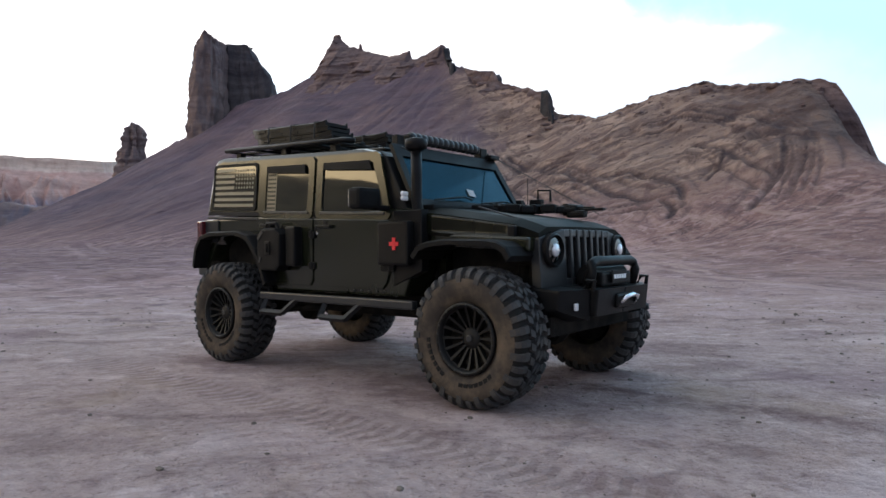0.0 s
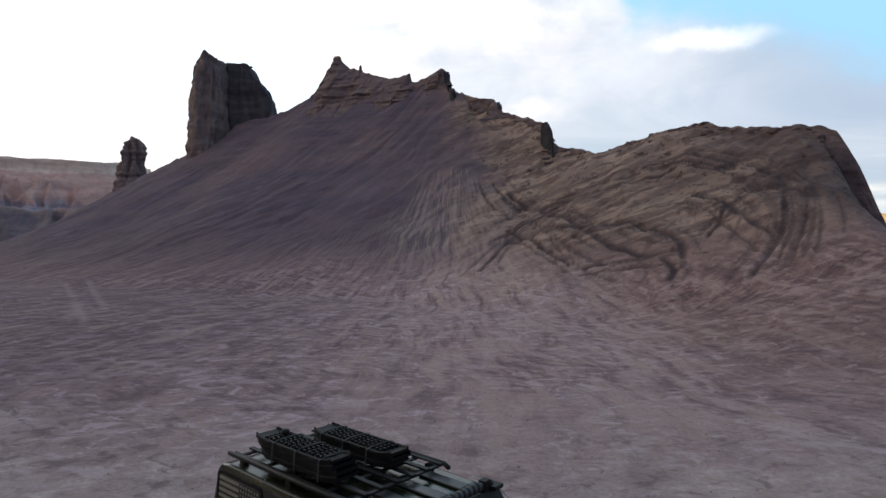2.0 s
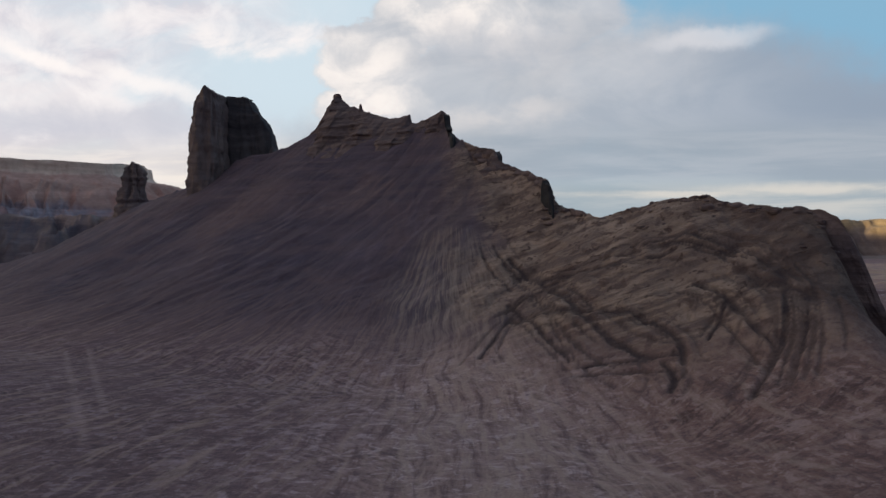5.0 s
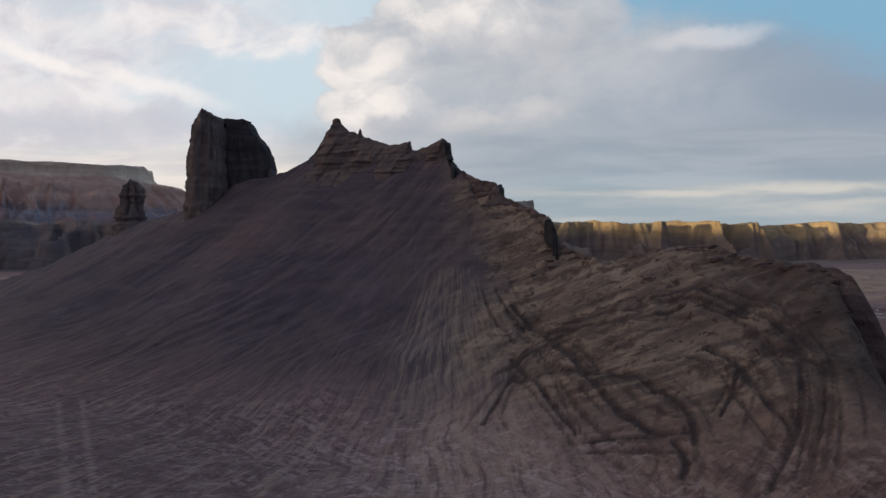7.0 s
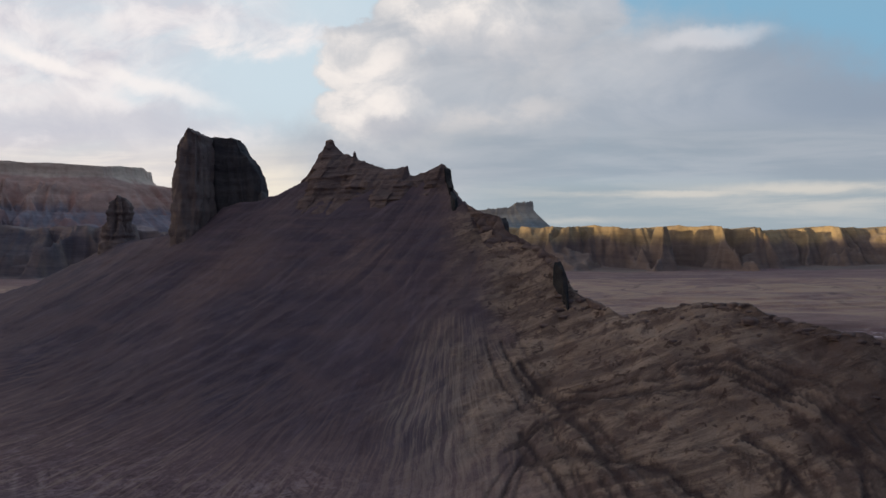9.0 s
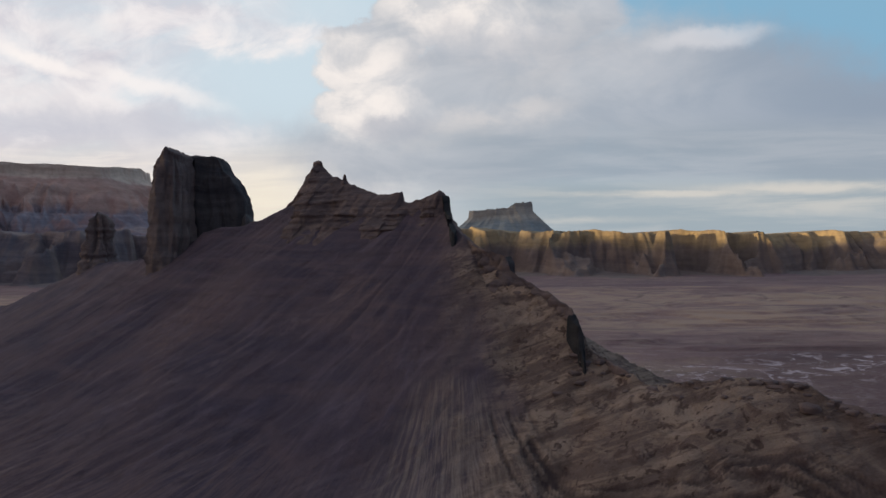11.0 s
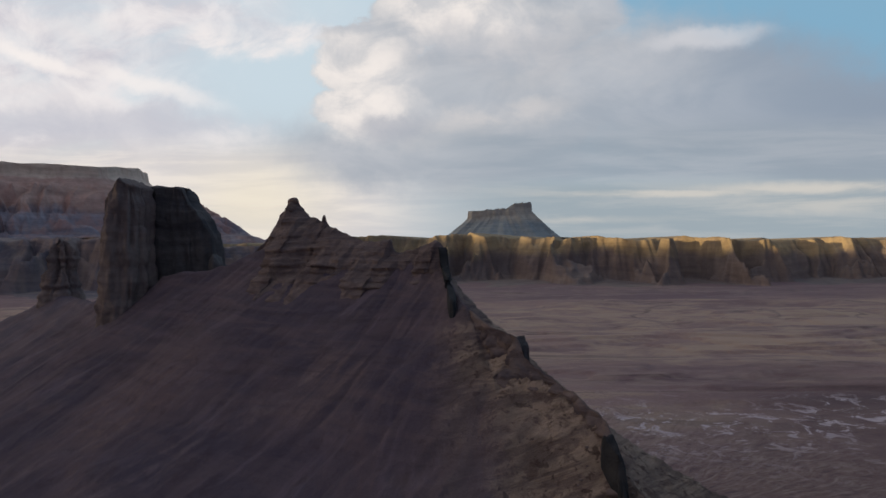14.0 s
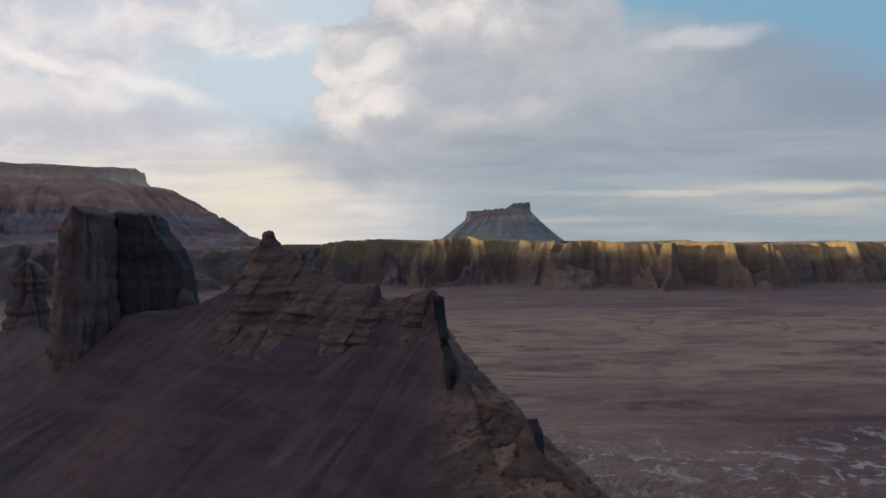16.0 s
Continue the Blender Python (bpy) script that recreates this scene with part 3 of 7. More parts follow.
SOIL = soil_material()
STONE = plain("loose_stone", (0.20, 0.165, 0.145), 0.9, 0.0, 0.5, 8.0, gloss=0.2)
CRAG = rock_material("bedded_siltstone", (0.092, 0.066, 0.072), (0.172, 0.124, 0.122), 1.3, 0.8, (0.22, 0.162, 0.14), 0.3, 0.35)
TOWER = rock_material("tower_sandstone", (0.150, 0.112, 0.116), (0.235, 0.178, 0.168), 0.45, 0.5, (0.105, 0.086, 0.092), 0.55, 0.35)
# darker than the buttress: shade on the right-hand rock is in this colour
SHADED_ROCK = rock_material("shaded_sandstone", (0.058, 0.053, 0.062), (0.112, 0.098, 0.102), 0.45, 0.5, (0.042, 0.044, 0.054), 0.6, 0.35)
# tan top layer: partly its own bed, partly sunlight painted on the cliff tops
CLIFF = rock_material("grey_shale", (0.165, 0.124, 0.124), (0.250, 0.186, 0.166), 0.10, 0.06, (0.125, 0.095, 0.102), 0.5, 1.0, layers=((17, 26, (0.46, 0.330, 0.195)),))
# near-black stands for the shade on the ridge's east-facing cliffs
DEEP_SHADE = rock_material("deep_shade_rock", (0.022, 0.022, 0.028), (0.050, 0.046, 0.050), 0.45, 0.7, (0.016, 0.018, 0.024), 0.6, 0.25)
MOUND = rock_material("mauve_clay", (0.115, 0.094, 0.116), (0.225, 0.168, 0.170), 0.08, 0.05, (0.32, 0.23, 0.19), 0.5, 1.5)
MESA = rock_material("red_mesa_rock", (0.180, 0.165, 0.215), (0.420, 0.315, 0.305), 0.016, 0.012, (0.42, 0.215, 0.185), 0.55, 14.0, layers=((120, 160, (0.30, 0.25, 0.30)), (215, 265, (0.60, 0.37, 0.31)), (405, 425, (0.78, 0.60, 0.50))))
# blue-grey shale, made paler and bluer to hold the distance haze
BUTTE = rock_material("hazy_blue_grey_shale", (0.25, 0.28, 0.31), (0.40, 0.40, 0.39), 0.02, 0.012, (0.24, 0.26, 0.29), 0.4, 8.0, layers=((170, 215, (0.58, 0.51, 0.45)),))

# ---- terrain ----
RNG = np.random.RandomState(7)
PERM = np.concatenate([RNG.permutation(256)] * 3)
GRAD = np.stack([np.cos(np.arange(256) * 2.399963), np.sin(np.arange(256) * 2.399963)], 1)


def perlin(x, y):
    xi, yi = np.floor(x).astype(int), np.floor(y).astype(int)
    xf, yf = x - xi, y - yi
    u, v = (w * w * w * (w * (w * 6 - 15) + 10) for w in (xf, yf))
    xi, yi = xi & 255, yi & 255

    def corner(i, j):
        n = GRAD[PERM[PERM[xi + i] + yi + j]]
        return n[..., 0] * (xf - i) + n[..., 1] * (yf - j)

    low = corner(0, 0) * (1 - u) + corner(1, 0) * u
    high = corner(0, 1) * (1 - u) + corner(1, 1) * u
    return (low * (1 - v) + high * v) * 1.4


def fbm(x, y, octaves=4, gain=0.5):
    out, amp = 0, 1.0
    for k in range(octaves):
        out = out + amp * perlin(x * 2**k + 17.3 * k, y * 2**k - 9.1 * k)
        amp *= gain
    return out


def ridged(x, y, octaves=3):
    out, amp = 0, 1.0
    for k in range(octaves):
        out = out + amp * (1 - 2 * np.abs(perlin(x * 2**k + 5.2 * k, y * 2**k + 3.7 * k)))
        amp *= 0.5
    return out


def smooth(a, b, x):
    w = np.clip((x - a) / (b - a), 0, 1)
    return w * w * (3 - 2 * w)


# the ridge: x, y, crest height, reach of the slope towards the camera, reach behind (both times the height)
RIDGE = [
    (46, 12, 2.5, 4.0, 2.0),
    (37, 27, 2.2, 3.0, 2.0),
    (29.5, 37.5, 2.6, 2.2, 1.2),
    (26.2, 41.4, 7.4, 1.4, 0.5),
    (24.5, 43.6, 11.8, 1.55, 0.7),
    (20.3, 49.3, 12.8, 1.7, 0.8),
    (18.5, 51.8, 13.0, 1.9, 0.8),
    (14.1, 55.6, 11.8, 2.0, 0.7),
    (11.2, 61.0, 13.2, 1.9, 0.6),
    (10.0, 65.0, 16.0, 1.75, 0.5),
    (5.8, 71.8, 19.4, 1.7, 0.5),
    (2.4, 76.5, 22.4, 1.66, 0.6),
    (0.2, 84.7, 26.0, 1.62, 0.6),
    (-8.0, 90.5, 27.4, 1.62, 0.7),
    (-15.0, 95.5, 28.6, 1.62, 0.9),
    (-25.0, 99.5, 25.0, 1.72, 1.6),
    (-33.0, 103.0, 23.4, 1.8, 1.6),
    (-47.0, 114.0, 20.3, 1.9, 1.0),
    (-69.0, 143.0, 19.6, 2.0, 1.2),
    (-98.0, 158.0, 10.0, 2.4, 1.8),
    (-135.0, 172.0, 1.5, 4.0, 3.0),
]


def ridge_field(x, y):
    """Height of the ridge over the plain, a coordinate along it and distance from its crest (front positive)."""
    best, total = np.zeros_like(x), np.ones_like(x)
    dist_at = np.full_like(x, 60.0)
    blend = 2.2
    for (ax, ay, az, af, ab), (bx, by, bz, bf, bb) in zip(RIDGE[:-1], RIDGE[1:]):
        dx, dy = bx - ax, by - ay
        span = math.hypot(dx, dy)
        k = np.clip(((x - ax) * dx + (y - ay) * dy) / span**2, 0, 1)
        d = np.hypot(x - ax - k * dx, y - ay - k * dy)
        front = (dx * (y - ay) - dy * (x - ax)) > 0
        top = az + k * (bz - az)
        reach = np.where(front, af + k * (bf - af), ab + k * (bb - ab)) * top
        h = top * np.clip(1 - d / reach, 0, 1) ** np.where(front, 1.42, 1.15)
        total = total + np.exp(blend * h) - 1
        dist_at = np.where(h > best, np.where(front, d, -d), dist_at)
        best = np.maximum(best, h)
    soft = np.log(total) / blend
    soft = np.minimum(soft, best + 0.3)
    # the hill ends in a steep flank
    flank = (x - 24.6) * 0.93 - (y - 43.0) * 0.37
    soft = soft * (1 - 0.9 * smooth(0.2, 3.8, flank) * smooth(66, 56, y))
    along = -0.6 * x + 0.8 * y
    return soft, along, dist_at


# worn wheel tracks: half width and the line they follow, in plan
TRACKS = [
    (0.34, [(5.7, 55.5), (7.6, 49.9), (8.9, 44.2), (9.5, 40.0), (10.3, 37.3), (11.6, 35.4)]),
    (0.28, [(4.6, 45.8), (7.2, 44.3), (9.7, 42.9), (11.2, 41.2), (12.4, 39.2), (13.1, 37.4), (13.2, 35.6), (12.7, 34.1)]),
    (0.2, [(7.6, 36.9), (9.7, 36.3), (12.8, 34.8)]),
    (0.22, [(14.7, 47.1), (16.5, 46.8), (18.2, 44.3), (19.5, 41.4), (20.0, 39.0), (19.8, 37.3)]),
    (0.18, [(16.2, 45.9), (18.2, 43.2), (19.2, 40.7)]),
    (0.24, [(19.6, 37.2), (18.4, 34.4), (17.2, 32.7), (15.8, 31.3), (14.5, 30.0)]),
    (0.18, [(20.2, 35.9), (18.9, 33.3), (17.6, 31.7)]),
    (0.22, [(15.9, 40.7), (16.7, 39.1), (16.9, 37.0), (16.7, 34.6), (16.8, 33.4), (16.7, 32.4)]),
    (0.2, [(16.5, 37.8), (15.5, 36.4), (14.5, 35.3)]),
    (0.22, [(4.9, 48.5), (5.9, 44.9), (6.8, 40.9), (7.4, 37.7)]),
    (0.28, [(7.6, 49.9), (10.7, 47.3), (13.8, 45.6), (16.2, 44.8)]),
    (0.25, [(11.8, 34.7), (12.0, 33.2), (11.4, 32.4)]),
    (0.24, [(18.7, 38.1), (19.4, 36.9), (20.1, 35.5)]),
    (0.22, [(4.6, 58.6), (5.2, 54.6), (6.9, 50.6)]),
    (0.25, [(4.4, 47.2), (6.4, 48.6), (8.6, 48.5)]),
    (0.2, [(4.9, 46.3), (3.8, 44.7), (2.4, 41.5)]),
]


def apron(x, y):
    """The ground rises gently towards the ridge's foot and lies flat beyond it."""
    near = np.clip((y - 8) / 40, 0, 1) * 1.3 + 3.0 * smooth(6, 22, x) * smooth(12, 28, y) * smooth(29, 21, x)
    return near


def height(x, y, detail=True):
    hill, arc, dist = ridge_field(x, y)
    behind = smooth(0.0, 4.0, -dist) * (hill > 0) + ((hill <= 0) & (0.8 * (x - 12) + 0.6 * (y - 60) > 0))
    behind = np.clip(behind, 0, 1)
    lift = apron(x, y) * np.exp(-np.maximum(0, np.hypot(x, y - 45) - 45) / 40)
    z = np.maximum(0, lift) * (1 - behind) * (1 - np.clip(hill / 14, 0, 1)) - 0.8 * behind
    z = z + hill + 4.6 * np.exp(-((x + 28.8) ** 2 + (y - 106.4) ** 2) / 13.0)
    if detail:
        m = smooth(0.3, 5.0, hill)
        front = smooth(-0.5, 2.0, dist)
        right = smooth(4, 12, x - (y - 60) * 0.1) * smooth(90, 70, y)
        # rills run down the slope
        wob = fbm(x * 0.05, y * 0.05, 3) * 3.0
        rill = ridged((arc + wob) * 0.36, (0.8 * x + 0.6 * y) * 0.035, 4)
        z = z - m * front * 0.19 * rill * (1 - 0.5 * right)
        # hummocks and washes on the right-hand hill
        z = z + m * right * (0.38 * fbm(x * 0.13, y * 0.13, 3) + 0.16 * ridged(x * 0.30 + 9, y * 0.22, 5) + 0.10 * fbm(x * 0.9, y * 0.5, 3))
        z = z + m * 0.35 * fbm(x * 0.12 + 4, y * 0.12, 4)
        # the plain: low swells and shallow washes
        flat = 1 - m
        far = smooth(20, 120, np.hypot(x, y - 8))
        z = z + flat * (0.05 + 0.7 * far) * fbm(x * 0.012 + 0.7, y * 0.02, 4) + flat * 0.045 * fbm(x * 0.35, y * 0.35, 4)
        # low broken scarps cross the plain beyond the ridge
        swell = fbm(x * 0.010 + 3.1, y * 0.026 + 1.7, 4)
        away = flat * smooth(120, 150, y) * smooth(420, 330, y)
        z = z + away * (0.7 * smooth(0.02, 0.07, swell) + 0.6 * smooth(0.34, 0.39, swell) - 0.5 * smooth(-0.30, -0.36, swell))
        z = z - flat * 0.035 * smooth(8, 14, np.hypot(x, y - 6)) * np.clip(ridged(x * 0.12 + 30, y * 0.3, 3), 0, 2)
    return z


def level_at_jeep(x, y):
    """Flat standing ground round the vehicle."""
    return smooth(9.0, 3.5, np.hypot(x + 0.36, y - 5.94))


# ---- terrain mesh ----
def mesh_from(name, verts, faces, mat, soft=True):
    me = bpy.data.meshes.new(name)
    verts, faces = np.asarray(verts, np.float32), np.asarray(faces, np.int32)
    n = len(faces)
    me.vertices.add(len(verts))
    me.vertices.foreach_set("co", verts.ravel())
    me.loops.add(4 * n)
    me.loops.foreach_set("vertex_index", faces.ravel())
    me.polygons.add(n)
    me.polygons.foreach_set("loop_start", np.arange(0, 4 * n, 4, dtype=np.int32))
    me.validate()
    if soft:
        me.polygons.foreach_set("use_smooth", np.ones(len(faces), dtype=bool))
    me.materials.append(mat)
    me.update()
    return me


def grid_faces(rows, cols, close=False):
    i, j = np.meshgrid(np.arange(rows - 1), np.arange(cols if close else cols - 1), indexing="ij")
    a = i * cols + j
    b = i * cols + (j + 1) % cols
    return np.stack([a, b, b + cols, a + cols], -1).reshape(-1, 4)


def graded(bands, reach, grow=1.07):
    """Grid lines: even steps inside the bands (start, stop, step), then ever wider out to the reach."""
    lines = []
    for start, stop, step in bands:
        lines += np.arange(start, stop, step).tolist()
    lines.append(bands[-1][1])
    for sign, first in ((1, bands[-1][2]), (-1, bands[0][2])):
        at, step = (lines[-1] if sign > 0 else lines[0]), first
        more = []
        while abs(at) < reach:
            step *= grow
            at += sign * step
            more.append(at)
        lines = lines + more if sign > 0 else more[::-1] + lines
    return np.array(lines)


def build_ground():
    gx = graded([(-48, -9, 0.32), (-9, 24, 0.15), (24, 34, 0.3), (34, 130, 1.0)], 4950)
    gy = graded([(-3, 1.5, 0.3), (1.5, 16, 0.15), (16, 29, 0.25), (29, 58, 0.15), (58, 112, 0.3), (112, 240, 1.0)], 4950)
    x, y = np.meshgrid(gx, gy, indexing="xy")
    z = height(x, y)
    calm = level_at_jeep(x, y)
    z = z * (1 - calm) + calm * 0.012 * fbm(x * 1.2, y * 1.2, 3)
    hill, arc, dist = ridge_field(x, y)
    trail = np.zeros_like(x)
    rng = np.random.RandomState(5)
    lines = [(half, 1.0, line) for half, line in TRACKS]
    for half, line in TRACKS:      # fainter ruts beside the main ones
        for k in range(3):
            ox, oy, spin = rng.uniform(-1.3, 1.3), rng.uniform(-1.0, 1.0), rng.uniform(-0.12, 0.12)
            mx, my = line[0]
            lines.append((0.15, rng.uniform(0.4, 0.8), [(mx + (ax - mx) - spin * (ay - my) + ox, my + (ay - my) + spin * (ax - mx) + oy) for ax, ay in line]))
    for k in range(9):             # a worn bundle at the hill's end
        ox, bend = rng.uniform(-1.6, 1.8), rng.uniform(-0.5, 0.5)
        lines.append((0.15, rng.uniform(0.4, 0.85), [(19.2 + ox, 40.5), (19.6 + ox + bend, 37.2), (18.6 + ox, 34.4), (17.2 + ox * 1.2, 32.0), (15.2 + ox * 1.4, 29.8)]))
    smoothed = []
    for half, power, line in lines:
        p = np.array(line, float)
        k = np.arange(len(p))
        t = np.linspace(0, len(p) - 1, 5 * len(p))
        for _ in range(2):
            p = np.stack([np.interp(t, np.linspace(0, len(p) - 1, len(p)) * (len(line) - 1) / (len(p) - 1), p[:, c]) for c in (0, 1)], 1)
            p[1:-1] = 0.5 * p[1:-1] + 0.25 * (p[:-2] + p[2:])
            p[2:-2] = 0.4 * p[2:-2] + 0.3 * (p[:-4] + p[4:])
        smoothed.append((half, power, p.tolist()))
    lines = smoothed
    r0, r1 = np.searchsorted(gy, 26), np.searchsorted(gy, 72)
    c0, c1 = np.searchsorted(gx, -2), np.searchsorted(gx, 26)
    tx_, ty_, worn = x[r0:r1, c0:c1], y[r0:r1, c0:c1], trail[r0:r1, c0:c1]
    fray = 0.12 * fbm(tx_ * 0.7, ty_ * 0.7, 2)
    for half, power, line in lines:
        for (ax, ay), (bx, by) in zip(line[:-1], line[1:]):
            dx, dy = bx - ax, by - ay
            k = np.clip(((tx_ - ax) * dx + (ty_ - ay) * dy) / (dx * dx + dy * dy), 0, 1)
            d = np.hypot(tx_ - ax - k * dx, ty_ - ay - k * dy) + fray
            worn[:] = np.maximum(worn, smooth(half * 1.05, half * 0.4, d) * power)
    pale = np.zeros_like(x)
    for (ax, ay), (bx, by) in (((-31.5, 53.6), (-16.8, 30.2)), ((-29.6, 53.6), (-18.9, 35.9))):
        k = np.clip(((x - ax) * (bx - ax) + (y - ay) * (by - ay)) / ((bx - ax) ** 2 + (by - ay) ** 2), 0, 1)
        pale = np.maximum(pale, smooth(0.20, 0.05, np.hypot(x - ax - k * (bx - ax), y - ay - k * (by - ay))))
    worn_ = 0.5 + 0.9 * fbm(x * 0.5, y * 0.5, 3)
    for (ax, ay), (bx, by), half, power in (((-9.5, 78.0), (-37.0, 66.2), 0.55, 0.42), ((-11.0, 76.6), (-35.0, 65.0), 0.4, 0.34), ((-14.0, 77.4), (-33.0, 69.4), 0.3, 0.28), ((-20.0, 80.5), (-40.0, 74.5), 0.4, 0.25)):
        k = np.clip(((x - ax) * (bx - ax) + (y - ay) * (by - ay)) / ((bx - ax) ** 2 + (by - ay) ** 2), 0, 1)
        gap_ = np.hypot(x - ax - k * (bx - ax), y - ay - k * (by - ay)) + 0.3 * fbm(x * 0.2, y * 0.2, 2)
        pale = np.maximum(pale, smooth(half, half * 0.2, gap_) * power * np.clip(worn_, 0, 1))
    z = z - 0.16 * trail
    verts = np.stack([x, y, z], -1).reshape(-1, 3)
    me = mesh_from("ground", verts, grid_faces(len(gy), len(gx)), SOIL)
    wander = fbm(x * 0.1, y * 0.1, 3)
    slope = smooth(0.4, 4.5, hill + 0.8 * wander)
    sand = smooth(-4.0, 5.5, x - 2.0 + 3.5 * fbm(x * 0.22, y * 0.16, 4)) * smooth(96, 80, y)
    for key, field in (("hill", slope), ("sand", sand), ("track", trail), ("pale", pale)):
        me.attributes.new(key, "FLOAT", "POINT").data.foreach_set("value", field.astype(np.float32).ravel())
    ob = new("ground", me)
    return tagged(ob, "mauve-grey badland soil with pale salt crust and a shale ridge", "ground", kind="structure")


ground = build_ground()


# ---- rocks on the ridge ----
def rock_wall(name, stations, mat, label, step=0.22, rows=52, ledge=0.35, seed=0.0, parent=None, coarse=0.65, gashes=(), span=None):
    """A crag along a line. Stations: x, y, top, foot in front, foot behind, spread in front, spread behind."""
    st = np.array(stations, float)
    arc = np.concatenate([[0], np.cumsum(np.hypot(*np.diff(st[:, :2], axis=0).T))])
    s = np.arange(0, arc[-1] + step / 2, step)
    px, py, top, foot, rear, ahead, back = (np.interp(s, arc, st[:, k]) for k in range(7))
    tx, ty = np.gradient(px, s), np.gradient(py, s)
    norm = np.hypot(tx, ty)
    nx, ny = -ty / norm, tx / norm           # towards the camera when the line runs from right to left
    v = np.linspace(-1, 1, 2 * rows + 1)[:, None]
    up = 1 - np.abs(v) ** 1.15
    front = v <= 0
    low = np.where(front, foot[None], rear[None])
    n_ = int(4.5 / step) | 1
    even = np.convolve(np.pad(top, n_ // 2, mode="edge"), np.ones(n_) / n_, "valid")
    even = np.minimum(even, top + 0.6)
    z = low + (even[None] - low) * up + (top - even)[None] * smooth(0.70, 0.97, up)
    z = z + 0.18 * fbm(s[None] * 0.9 + seed, v * 3 + seed, 3) * up
    spread = np.where(front, ahead[None], -back[None])
    off = spread * (np.abs(v) ** 0.9)
    strata = 0
    for thick, weight in ((1.7, 1.0), (0.62, 0.45)):     # each bed stands out at its foot and wears back upwards
        level = z / thick + 0.5 * fbm(s[None] * 0.07 + seed, z * 0.1, 2) + seed
        part_ = level - np.floor(level)
        strata = strata + weight * (smooth(0.0, 0.2, part_) - part_ - 0.1) * 2
    patchy = 0.35 + 0.9 * smooth(-0.25, 0.35, fbm(s[None] * 0.22 + 3 * seed, z * 0.35, 3))
    rough = coarse * fbm(s[None] * 0.30 + seed, z * 0.30, 5, 0.6) + ledge * 0.5 * strata * patchy - 0.30 * coarse * np.clip(ridged(s[None] * 0.75 + seed, z * 0.6 + seed, 4), -0.6, 1.2)
    cleft = -0.9 * smooth(0.62, 0.95, ridged(s[None] * 0.16 + seed, z * 0.04, 2))
    bulk = np.abs(v) ** 0.5 * np.clip((top[None] - low) / 5, 0.1, 1) * (1 - smooth(0.50, 0.92, np.abs(v)))
    for gx_, deep, wide_ in gashes:           # gullies worn down the face
        cleft = cleft - deep * np.exp(-((px[None] + 0.35 * off * nx[None] - gx_ + 0.5 * fbm(z * 0.4, 0 * z + gx_, 2)) / wide_) ** 2) * front
    off = off + np.where(front, 1, -1) * (rough + cleft) * bulk
    x = px[None] + nx[None] * off
    y = py[None] + ny[None] * off
    if span:                                  # keep only this stretch of the line
        kept = (s > span[0] - step) & (s < span[1] + step / 2)
        x, y, z, s = x[:, kept], y[:, kept], z[:, kept], s[kept]
    verts = np.stack([x, y, z + 0 * x], -1).reshape(-1, 3)
    me = mesh_from(name, verts, grid_faces(2 * rows + 1, len(s))[:, ::-1], mat)
    ob = new(name, me)
    if parent is not None:
        ob.parent = parent
        return ob
    return tagged(ob, label, "rock")


